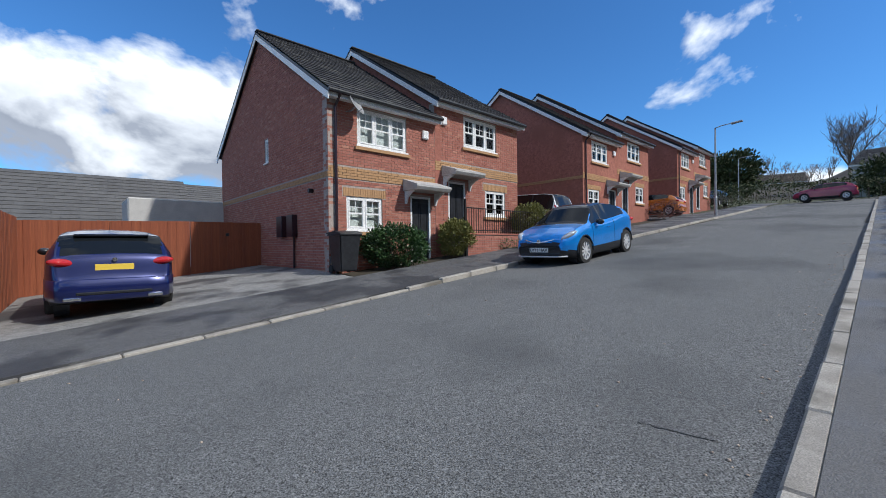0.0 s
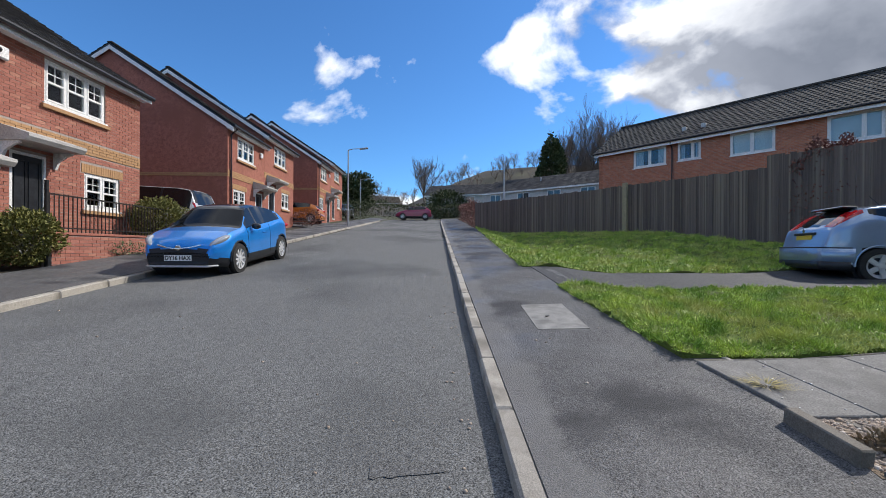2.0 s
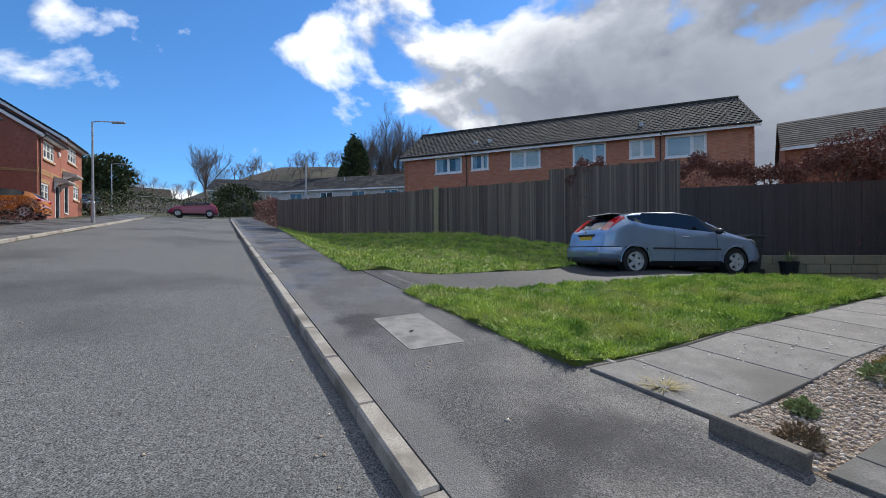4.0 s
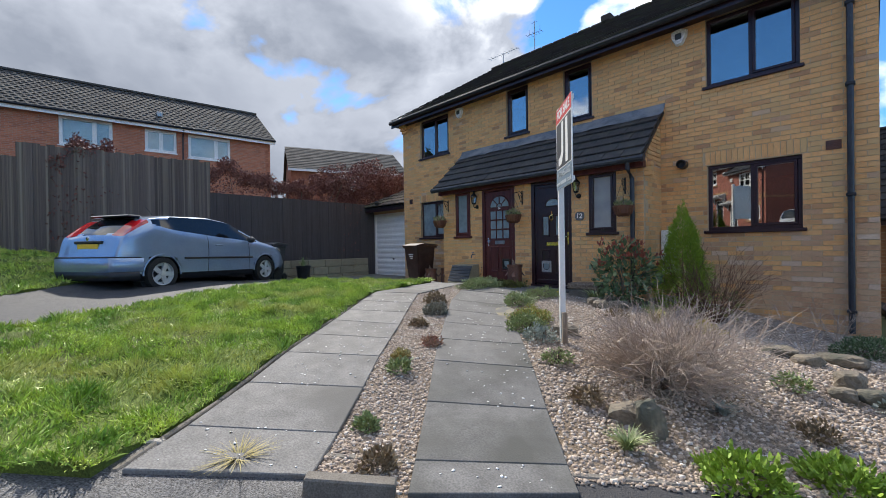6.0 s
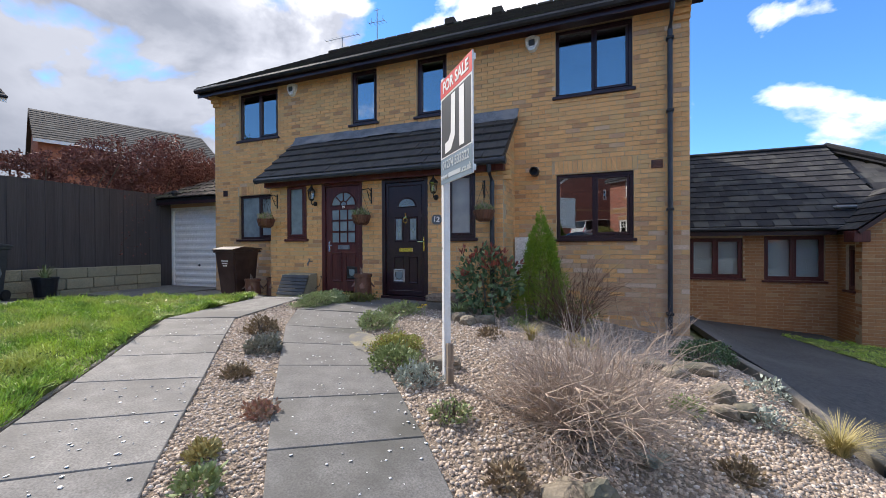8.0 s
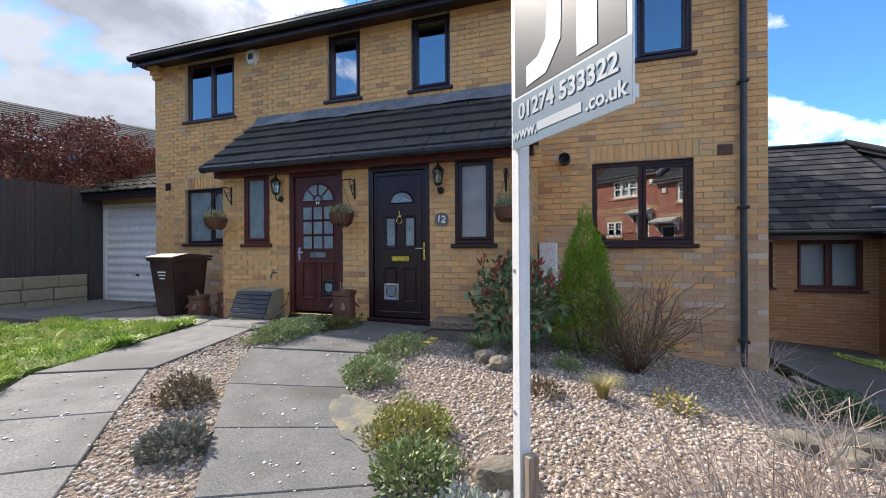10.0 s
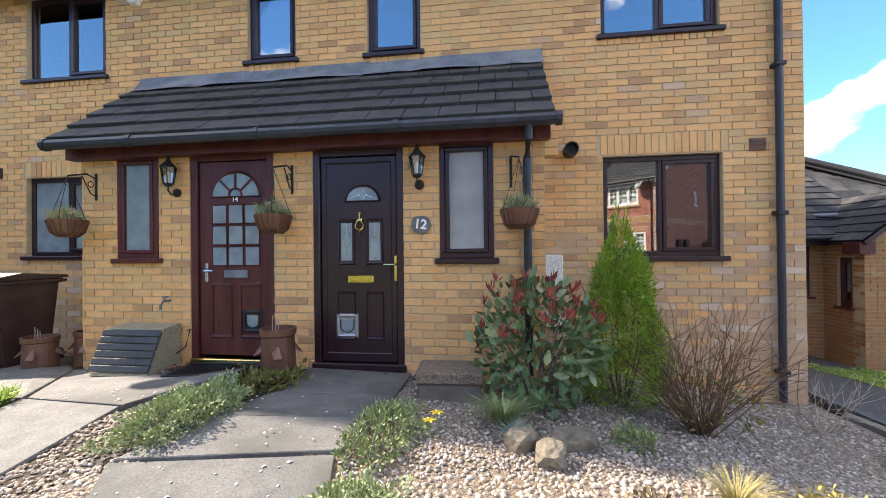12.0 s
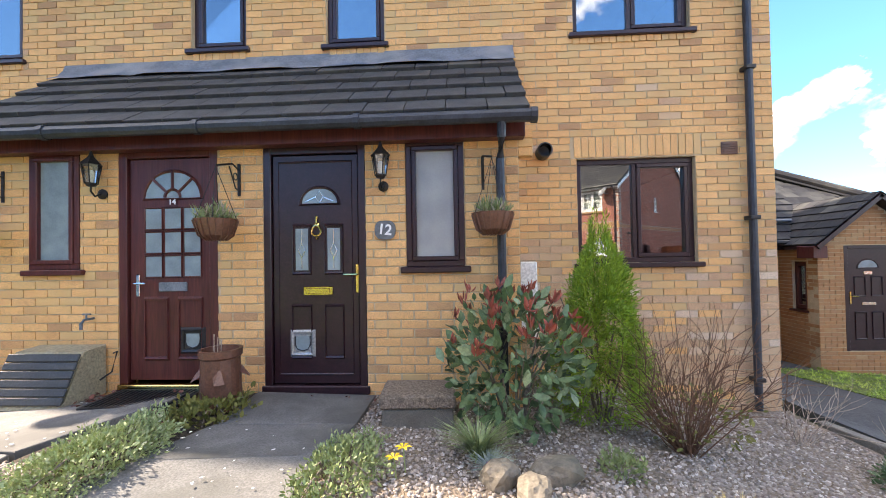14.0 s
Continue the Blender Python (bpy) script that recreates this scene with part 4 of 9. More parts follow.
def buff_house():
    h = thing("house", pose(0, FY, 0), "buff brick pair of houses with dark brown windows and tiled porch", "house")
    W = M["upvc_brown"]
    holes = [(1.72, 2.91, 1.69, 2.77), (1.735, 2.915, 4.08, 5.23), (4.90, 5.53, 4.08, 5.23), (6.42, 7.04, 4.10, 5.23), (9.01, 10.2, 4.08, 5.20), (9.03, 10.22, 1.76, 2.79), (3.72, 8.28, 0.2, 2.75)]
    solid_wall("wall", 0.95, 11.0, -1.2, 5.3, holes, M["mortar_y"], h)
    soldier = (1.66, 2.97, 2.78, 3.0)
    rows = brick_rows(0.95, 11.0, -0.6, 5.3, holes + [soldier, (9.0, 10.25, 2.80, 3.0), (3.64, 8.36, 0.2, 3.72)])
    wr = random.Random(21)
    weathered = []
    for r in rows:
        # weathering fades upwards; odd bricks stay clean and odd ones above are stained
        line = 1.55 + 0.5 * noise.noise((r[0] * 1.3, 2.0, 0.0)) if r[0] < 3.45 else 1.3
        if (r[0] < 3.45 or r[0] > 8.4) and wr.random() < 0.05 + 0.80 / (1 + math.exp((r[2] - line) * 4.5)):
            weathered.append(r)
    wset = set(weathered)
    clean = [r for r in rows if r not in wset]
    near = [r for r in clean if 3.0 < r[0] < 3.62 and 1.0 < r[2] < 3.0][:60]
    nset = set(near)
    brick_mesh("brickwork", [r for r in clean if r not in nset], M["brick_y"], h, seed=2)
    brick_mesh("brickwork_weathered", weathered, M["brick_worn"], h, seed=3)
    single_bricks("brick", near, 0.0, h)
    # soldier courses over the ground-floor windows
    sold = [(x, x + 0.065, 2.785, 2.995) for x in np.arange(1.67, 2.92, 0.075)] + [(x, x + 0.065, 2.80, 3.0) for x in np.arange(9.01, 10.2, 0.075)]
    brick_mesh("soldier_course", sold, M["brick_y"], h, seed=4)
    for x0, x1, z in ((1.735, 2.915, 4.0), (4.9, 5.53, 4.0), (6.42, 7.04, 4.0), (9.01, 10.2, 4.0)):
        brick_mesh("sill_course", [(x, x + 0.066, z - 0.03, z + 0.075) for x in np.arange(x0, x1 - 0.03, 0.075)], M["brick_y"], h, seed=5, proud=0.012, deep=0.02)
    # gable walls and back
    for x, n in ((0.95, -1), (11.0, 1)):
        f = wall_frame(x, 0, 0, (n, 0))
        g = new("gable_wall")
        g.parent = h
        g.matrix_local = f
        a, b = (-9.4, 0.0) if f.col[0].y > 0 else (0.0, 9.4)
        solid_wall("wall", a + 0.014, b - 0.014, -1.2, 5.3, [], M["mortar_y"], g, top=((a + b) / 2, 8.3))
        brick_mesh("brickwork", brick_rows(a, b, -0.6, 5.3, [], top=((a + b) / 2, 8.25)), M["brick_y"], g, seed=6)
    part("wall", boxes((0.95, 11.0, -9.6, -9.4, -1.2, 5.3)), M["mortar_y"], h)
    # corbelled corners under the eaves
    for x in (0.95, 11.0):
        s = 1 if x < 5 else -1
        part("corbel", boxes(*[(x - s * 0.004, x + s * 0.22, 0.004, 0.05 + 0.05 * k, 4.98 + 0.075 * k, 5.05 + 0.075 * k) for k in range(4)], bev=0.003), M["brick_y"], h)
    # roof
    for sgn in (1, -1):
        y0, y1 = (0.32, -4.7) if sgn > 0 else (-9.7, -4.7)
        z0, z1 = 5.33, 8.38
        pts = [(0.78, y0, z0), (11.18, y0, z0), (11.18, y1, z1), (0.78, y1, z1)]
        if sgn < 0:
            pts = [pts[1], pts[0], pts[3], pts[2]]
        deck("roof", pts, 0.1, M["black_plastic"], h)
        along = (1, 0, 0) if sgn > 0 else (-1, 0, 0)
        p0 = pts[0]
        up = Vector((0, y1 - y0, z1 - z0))
        tiles("roof_tiles", slope_frame(p0, along, up), 10.4, up.length, M["tile_brown"], h, tw=0.33, gauge=0.34)
    bm = bmesh.new()
    for i in range(23):
        box(bm, 0.78 + i * 0.452, 0.78 + i * 0.452 + 0.445, -4.83, -4.57, 8.36, 8.46, bev=0.03)
    part("ridge_tiles", bm, M["tile_brown"], h)
    for x in (6.6, 5.1):
        part("ridge_vent", boxes((x - 0.16, x + 0.16, -4.86, -4.54, 8.4, 8.62), bev=0.03), M["tile_brown"], h)
    part("fascia", boxes((0.78, 11.18, 0.285, 0.31, 5.14, 5.32)), M["upvc_brown"], h)
    part("soffit", boxes((0.78, 11.18, 0.0, 0.285, 5.20, 5.22)), M["upvc_brown"], h)
    bm = bmesh.new()
    tube(bm, [(0.80, 0.37, 5.27), (11.16, 0.37, 5.27)], 0.06, 8)
    part("gutter", bm, M["black_plastic"], h)
    bm = bmesh.new()
    tube(bm, [(1.22, 0.37, 5.22), (1.22, 0.30, 5.05), (1.22, 0.065, 4.85), (1.22, 0.065, 0.22)], 0.036, 10)
    dp = part("downpipe", bm, M["blue_plastic"], h)
    for z in (0.5, 2.1, 3.6, 4.7):
        part("pipe_clip", boxes((1.17, 1.27, 0.0, 0.11, z, z + 0.04), bev=0.006), M["black_plastic"], dp)
    # windows
    window(1.72, 2.91, 1.69, 2.77, h, W, (0.5,), sash=(0,), back=None)
    window(1.735, 2.915, 4.08, 5.2, h, W, (0.5,), sash=(0,), back=None)
    window(4.90, 5.53, 4.08, 5.2, h, W, (), back=None)
    window(6.42, 7.04, 4.10, 5.2, h, W, (), back=None)
    window(9.01, 10.2, 4.08, 5.18, h, W, (0.5,), sash=(0,), back=None)
    window(9.03, 10.22, 1.76, 2.79, h, W, (0.5,), sash=(0,), back="obscure")
    room(1.2, 3.5, -3.2, -0.26, 0.8, 2.95, h)
    room(1.2, 10.8, -3.2, -0.26, 3.5, 5.28, h)
    room(8.5, 10.8, -3.2, -0.26, 0.8, 2.95, h)
    # small things on the wall
    vent = part("air_brick", boxes((1.31, 1.47, -0.002, 0.012, 2.77, 2.90), bev=0.004), M["terracotta"], h, "brown louvred air brick")
    for k in range(5):
        part("slat", boxes((1.325, 1.455, 0.012, 0.02, 2.782 + k * 0.022, 2.792 + k * 0.022)), M["terracotta"], vent)
    part("air_brick", boxes((10.58, 10.72, -0.002, 0.012, 2.80, 2.94), bev=0.004), M["upvc_brown"], h)
    bm = bmesh.new()
    lathe(bm, [(0.075, 0.0), (0.075, 0.16), (0.062, 0.165), (0.058, 0.06), (0.01, 0.05)], 18, Matrix.Translation((3.26, 0, 2.84)) @ pose(0, 0, 0, -90))
    part("boiler_flue", bm, M["black_plastic"], h, "black round boiler flue")
    for x in (3.3, 8.56):
        bm = bmesh.new()
        prof = [(-0.13, 0.11), (-0.05, 0.15), (0.05, 0.15), (0.13, 0.11), (0.12, 0.0), (0.05, -0.13), (-0.05, -0.13), (-0.12, 0.0)]
        a = [bm.verts.new((x + px, 0.0, 5.04 + pz)) for px, pz in prof]
        b = [bm.verts.new((x + px * 0.86, 0.075, 5.04 + pz * 0.86)) for px, pz in prof]
        bm.faces.new(b)
        for i in range(8):
            bm.faces.new((a[i], a[(i + 1) % 8], b[(i + 1) % 8], b[i]))
        al = part("alarm_box", bm, M["upvc_white"], h, "white burglar alarm box")
        part("alarm_badge", boxes((x - 0.05, x + 0.05, 0.075, 0.08, 5.0, 5.1), bev=0.01), M["sign_grey"], al)
    part("meter_box", boxes((3.36, 3.6, 0.0, 0.13, 0.95, 1.72), bev=0.012), M["upvc_white"], h, "white meter box behind the shrubs")
    porch(h)
    return h


def single_bricks(name, rows, y, parent):
    """Bricks that are objects of their own, on shared meshes by length."""
    shared = {}
    rng = random.Random(11)
    for a, b, c, d in rows:
        key = (round(b - a, 2), round(d - c, 3))
        if key not in shared:
            bm = box(bmesh.new(), 0, key[0], -0.012, 0, 0, key[1], bev=0.003)
            bmesh.ops.recalc_face_normals(bm, faces=bm.faces)
            me = bpy.data.meshes.new("brick")
            bm.to_mesh(me)
            bm.free()
            me.materials.append(M["brick_yo"])
            shared[key] = me
        ob = new(name, shared[key])
        ob.parent = parent
        ob.location = (a, y + rng.uniform(-0.0012, 0.0015), c)


def porch(h):
    P = new("porch")
    P.parent = h
    tagged(P, "lean-to porch with dark concrete tiles and lead flashing")
    y = PORCH
    holes = [(4.92, 5.81, 0.4, 2.76), (4.08, 4.57, 1.705, 2.77), (6.22, 7.12, 0.4, 2.76), (7.48, 7.95, 1.73, 2.78)]
    w = new("porch_wall")
    w.parent = P
    w.location = (0, y, 0)
    solid_wall("wall", 3.62, 8.38, -0.2, 2.86, holes, M["mortar_y"], w, thick=0.2)
    rows = brick_rows(3.62, 8.38, 0.06, 2.86, holes)
    near = [r for r in rows if 3.6 < r[0] < 6.3 and r[2] > 0.6]
    near = near[:235]
    nset = set(near)
    brick_mesh("brickwork", [r for r in rows if r not in nset], M["brick_y"], w, seed=8)
    single_bricks("brick", near, 0.0, w)
    # cheeks
    for x, n in ((3.62, -1), (8.38, 1)):
        g = new("cheek_wall")
        g.parent = P
        g.matrix_local = wall_frame(x, 0, 0, (n, 0))
        ax = -n
        a, b = (0.0, y - 0.01) if ax > 0 else (-y + 0.01, 0.0)
        solid_wall("wall", a, b, -0.2, 2.86, [], M["mortar_y"], g, thick=0.15)
        rows = brick_rows(a, b, 0.06, 2.86, [])
        for k in range(12):
            z0 = 2.86 + k * 0.075
            reach = (y - 0.02) * (1 - (k + 0.5) / 12.5)
            lo, hi = (0, reach) if ax > 0 else (-reach, 0)
            xx = lo
            while xx < hi - 0.04:
                rows.append((xx + 0.005, min(xx + 0.225, hi) - 0.005, z0 + 0.005, z0 + 0.07))
                xx += 0.225
        brick_mesh("brickwork", rows, M["brick_y"], g, seed=9, deep=0.1)
    # kneeler corbels at the cheek heads
    part("corbel", boxes(*[(3.50 - 0.0 * k, 3.62, y - 0.12, y - 0.012, 2.62 + 0.075 * k, 2.69 + 0.075 * k) for k in range(3)], bev=0.003), M["brick_y"], P)
    # roof
    x0, x1, ya, yb, za, zb = 3.56, 8.46, 1.09, 0.02, 2.88, 3.84
    deck("roof_deck", [(x0, ya, za), (x1, ya, za), (x1, yb, zb), (x0, yb, zb)], 0.05, M["black_plastic"], P)
    up = Vector((0, yb - ya, zb - za))
    roof = new("porch_roof")
    roof.parent = P
    tiles("roof_tile", slope_frame((x0, ya, za), (1, 0, 0), up), x1 - x0, up.length - 0.12, M["tile_porch"], roof, tw=0.33, gauge=0.27, thick=0.042, single=True)
    bm = bmesh.new()
    rng = random.Random(4)
    xs = np.linspace(3.54, 8.5, 32)
    prev = None
    for x in xs:
        o = rng.uniform(-0.008, 0.008)
        ring = [bm.verts.new((x, 0.006, 3.99)), bm.verts.new((x, 0.03, 3.93 + o)), bm.verts.new((x, 0.10 + o, 3.84 + o)), bm.verts.new((x, 0.24 + o, 3.745 + o))]
        if prev:
            for k in range(3):
                bm.faces.new((prev[k], ring[k], ring[k + 1], prev[k + 1]))
        prev = ring
    ob = part("lead_flashing", bm, M["lead"], P, "blue-grey lead flashing", smooth=True)
    part("fascia", boxes((3.58, 8.42, 0.86, 0.98, 2.745, 2.865), bev=0.004), M["wood_red"], P, "red-brown timber fascia")
    bm = bmesh.new()
    tube(bm, [(3.53, 1.13, 2.86), (8.48, 1.13, 2.86)], 0.052, 10)
    for x in (3.53, 4.9, 6.2, 7.5, 8.45):
        tube(bm, [(x - 0.02, 1.13, 2.86), (x + 0.03, 1.13, 2.86)], 0.062, 10)
    part("gutter", bm, M["blue_plastic"], P)
    bm = bmesh.new()
    tube(bm, [(3.78, 1.12, 2.83), (3.78, 1.10, 2.72), (3.78, 0.92, 2.58), (3.78, 0.92, 0.66)], 0.036, 10)
    part("downpipe", bm, M["blue_plastic"], P)
    # windows and doors
    w.matrix_local = Matrix.Translation((0, y, 0))
    window(4.08, 4.57, 1.705, 2.77, w, M["upvc_brown"], (), back="frost", depth=0.012, fr=0.05)
    window(7.48, 7.95, 1.73, 2.78, w, M["wood_red"], (), back="obscure", depth=0.012, fr=0.05)
    front_door_dark(w)
    front_door_red(w)


def arch_pts(x0, x1, z0, z1, n=14):
    c, r = (x0 + x1) / 2, (x1 - x0) / 2
    return [(c + r * math.cos(math.pi * i / n), z0 + (z1 - z0) * math.sin(math.pi * i / n)) for i in range(n + 1)]


def flat_panel(bm, pts, y0, y1):
    a = [bm.verts.new((x, y0, z)) for x, z in pts]
    b = [bm.verts.new((x, y1, z)) for x, z in pts]
    bm.faces.new(b)
    for i in range(len(pts)):
        j = (i + 1) % len(pts)
        bm.faces.new((a[i], a[j], b[j], b[i]))


def ring_frame(bm, pts, inset, y0, y1):
    """A raised moulding that follows a closed outline."""
    cx = sum(p[0] for p in pts) / len(pts)
    cz = sum(p[1] for p in pts) / len(pts)
    inner = []
    for x, z in pts:
        d = math.hypot(x - cx, z - cz)
        k = (d - inset) / d
        inner.append((cx + (x - cx) * k, cz + (z - cz) * k))
    n = len(pts)
    A, B = [bm.verts.new((x, y0, z)) for x, z in pts], [bm.verts.new((x, y1, z)) for x, z in inner]
    mid = [bm.verts.new((x * 0.5 + u * 0.5, y1 + 0.006, z * 0.5 + v * 0.5)) for (x, z), (u, v) in zip(pts, inner)]
    C = [bm.verts.new((x, y0, z)) for x, z in inner]
    for i in range(n):
        j = (i + 1) % n
        bm.faces.new((A[i], A[j], mid[j], mid[i]))
        bm.faces.new((mid[i], mid[j], B[j], B[i]))
        bm.faces.new((B[i], B[j], C[j], C[i]))


def rect(x0, x1, z0, z1):
    return [(x0, z0), (x1, z0), (x1, z1), (x0, z1)]


def front_door_dark(w):
    d = new("door")
    d.parent = w
    tagged(d, "dark brown panelled front door with arched light, closed")
    D = M["upvc_brown"]
    x0, x1, z0, z1 = 4.92, 5.81, 0.66, 2.76
    part("door_frame", boxes((x0, x0 + 0.065, -0.09, -0.0, z0, z1), (x1 - 0.065, x1, -0.09, -0.0, z0, z1), (x0 + 0.065, x1 - 0.065, -0.09, -0.001, z1 - 0.07, z1), (x0 - 0.02, x1 + 0.02, -0.09, 0.02, z0 - 0.02, z0 + 0.05), bev=0.006), D, d)
    a, b, c, e = x0 + 0.07, x1 - 0.07, z0 + 0.06, z1 - 0.075
    part("door_leaf", boxes((a, b, -0.075, -0.03, c, e), bev=0.006), D, d)
    bm = bmesh.new()
    y = -0.03
    ring_frame(bm, rect(a + 0.05, b - 0.05, c + 0.07, e - 0.05), 0.02, y, y + 0.002)
    ar = arch_pts(5.14, 5.51, 2.25, 2.42)
    ring_frame(bm, ar, 0.03, y, y + 0.012)
    for p in (rect(5.40, 5.57, 1.65, 2.09), rect(5.12, 5.29, 1.65, 2.09), rect(5.40, 5.58, 0.93, 1.40), rect(5.12, 5.29, 0.93, 1.40)):
        ring_frame(bm, p, 0.028, y, y + 0.010)
    part("moulding", bm, D, d)
    bm = bmesh.new()
    flat_panel(bm, arch_pts(5.17, 5.48, 2.265, 2.40), y + 0.001, y + 0.005)
    part("arched_light", bm, M["glass_frost"], d)
    for p, q in ((5.43, 5.54), (5.15, 5.26)):
        bm = bmesh.new()
        flat_panel(bm, rect(p, q, 1.69, 2.05), y + 0.001, y + 0.004)
        g = part("leaded_light", bm, M["glass_frost"], d)
        m = (p + q) / 2
        bm = bmesh.new()
        for pts in ([(m, 1.70), (m, 1.80), (m - 0.03, 1.86), (m, 1.92), (m, 2.04)], [(m, 1.80), (m + 0.03, 1.86), (m, 1.92)]):
            tube(bm, [(x, y + 0.006, z) for x, z in pts], 0.004, 4)
        part("lead_line", bm, M["chrome"], g)
    bm = bmesh.new()
    for pts in ([(5.325, 2.27), (5.36, 2.32), (5.325, 2.37), (5.29, 2.32), (5.325, 2.27)], [(5.20, 2.28), (5.29, 2.32)], [(5.36, 2.32), (5.45, 2.28)]):
        tube(bm, [(x, y + 0.007, z) for x, z in pts], 0.004, 4)
    part("lead_line", bm, M["chrome"], d)
    part("letter_plate", boxes((5.215, 5.475, y, y + 0.014, 1.475, 1.55), bev=0.006), M["brass"], d, "polished brass letter plate")
    part("letter_flap", boxes((5.24, 5.45, y + 0.014, y + 0.020, 1.49, 1.535), bev=0.003), M["brass"], d)
    bm = boxes((4.985, 5.02, y, y + 0.012, 1.49, 1.74), bev=0.006)
    tube(bm, [(5.0, y + 0.012, 1.65), (5.0, y + 0.05, 1.65), (5.11, y + 0.05, 1.65)], 0.010, 6)
    part("door_handle", bm, M["brass"], d, "brass lever handle")
    bm = bmesh.new()
    lathe(bm, [(0.02, 0), (0.024, 0.015), (0.008, 0.03)], 10, Matrix.Translation((5.35, y, 2.08)) @ pose(0, 0, 0, -90))
    tube(bm, [(5.35, y + 0.02, 2.15), (5.35, y + 0.02, 2.09)], 0.012, 6, 0.5)
    pts = [(5.35 + 0.035 * math.sin(t) * (1.1 - 0.3 * math.cos(t)), y + 0.025, 2.03 + 0.045 * math.cos(t)) for t in np.linspace(0, 2 * math.pi, 14)]
    tube(bm, pts, 0.008, 5)
    lathe(bm, [(0.004, 0), (0.016, 0.01), (0.004, 0.025)], 8, Matrix.Translation((5.35, y, 1.965)) @ pose(0, 0, 0, -90))
    part("knocker", bm, M["brass"], d, "brass urn door knocker")
    cat_flap(d, 5.375, 5.595, 0.95, 1.18, y, M["galv"], "pale grey cat flap")


def cat_flap(d, x0, x1, z0, z1, y, mat, label):
    bm = bmesh.new()
    ring_frame(bm, rect(x0, x1, z0, z1), 0.05, y, y + 0.012)
    f = part("cat_flap", bm, mat, d, label)
    c = (x0 + x1) / 2
    pts = [(c - 0.065, z1 - 0.055), (c - 0.065, z0 + 0.1), (c - 0.045, z0 + 0.065), (c, z0 + 0.05), (c + 0.045, z0 + 0.065), (c + 0.065, z0 + 0.1), (c + 0.065, z1 - 0.055)]
    bm = bmesh.new()
    flat_panel(bm, rect(x0 + 0.03, x1 - 0.03, z0 + 0.03, z1 - 0.03), y + 0.001, y + 0.004)
    part("flap_panel", bm, mat, f)
    bm = bmesh.new()
    tube(bm, [(x, y + 0.008, z) for x, z in pts], 0.006, 5)
    part("flap_rim", bm, M["black_plastic"], f)
    bm = bmesh.new()
    flat_panel(bm, pts, y + 0.004, y + 0.007)
    part("flap_window", bm, M["glass_frost"], f)


def front_door_red(w):
    d = new("door")
    d.parent = w
    tagged(d, "red-brown wooden front door with fanlight and small panes, closed")
    D = M["wood_red"]
    x0, x1, z0, z1 = 6.22, 7.12, 0.70, 2.76
    part("door_frame", boxes((x0, x0 + 0.075, -0.1, -0.0, z0, z1), (x1 - 0.075, x1, -0.1, -0.0, z0, z1), (x0 + 0.075, x1 - 0.075, -0.1, -0.001, z1 - 0.06, z1), bev=0.006), D, d)
    part("threshold", boxes((x0 + 0.02, x1 - 0.02, -0.1, 0.05, z0 - 0.02, z0 + 0.03), bev=0.008), M["brass"], d, "brass-coloured threshold bar")
    a, b, c, e = x0 + 0.08, x1 - 0.08, z0 + 0.05, z1 - 0.065
    y = -0.03
    part("door_leaf", boxes((a, b, -0.08, y, c, e), bev=0.006), D, d)
    bm = bmesh.new()
    gx = np.linspace(6.375, 6.905, 4)
    gz = np.linspace(1.64, 2.27, 4)
    for i in range(3):
        for k in range(3):
            bm2 = bmesh.new()
            flat_panel(bm2, rect(gx[i] + 0.015, gx[i + 1] - 0.015, gz[k] + 0.015, gz[k + 1] - 0.015), y + 0.001, y + 0.004)
            part("small_pane", bm2, M["glass_frost"], d)
            ring_frame(bm, rect(gx[i] + 0.004, gx[i + 1] - 0.004, gz[k] + 0.004, gz[k + 1] - 0.004), 0.016, y, y + 0.008)
    for p in (rect(6.37, 6.60, 0.92, 1.48), rect(6.68, 6.91, 0.92, 1.48)):
        ring_frame(bm, p, 0.04, y, y + 0.012)
    ar = arch_pts(6.36, 6.92, 2.33, 2.60, 18)
    ring_frame(bm, ar, 0.03, y, y + 0.012)
    part("moulding", bm, D, d)
    bm = bmesh.new()
    flat_panel(bm, arch_pts(6.385, 6.895, 2.345, 2.58, 18), y + 0.001, y + 0.004)
    part("fanlight", bm, M["glass_frost"], d)
    bm = bmesh.new()
    for k in (45, 90, 135):
        t = radians(k)
        tube(bm, [(6.64 + 0.07 * math.cos(t), y + 0.008, 2.35 + 0.06 * math.sin(t)), (6.64 + 0.26 * math.cos(t), y + 0.008, 2.35 + 0.24 * math.sin(t))], 0.013, 5)
    tube(bm, [(6.64 + 0.07 * math.cos(t), y + 0.008, 2.35 + 0.07 * math.sin(t)) for t in np.linspace(0, math.pi, 10)], 0.013, 5)
    part("fan_bar", bm, D, d)
    part("letter_plate", boxes((6.51, 6.77, y, y + 0.014, 1.525, 1.605), bev=0.006), M["lead"], d, "dull metal letter plate")
    bm = boxes((6.945, 6.98, y, y + 0.012, 1.48, 1.68), bev=0.006)
    tube(bm, [(6.96, y + 0.012, 1.6), (6.96, y + 0.05, 1.6), (6.86, y + 0.05, 1.6)], 0.009, 6)
    part("door_handle", bm, M["chrome"], d, "worn metal lever handle")
    cat_flap(d, 6.35, 6.58, 0.98, 1.21, y, M["black_plastic"], "black cat flap")
    lettering("14", 0.07, M["sign_white"], d, Matrix.Translation((6.64, y + 0.014, 2.31)) @ pose(0, 0, 0, 90, 0, 180), "house_number")


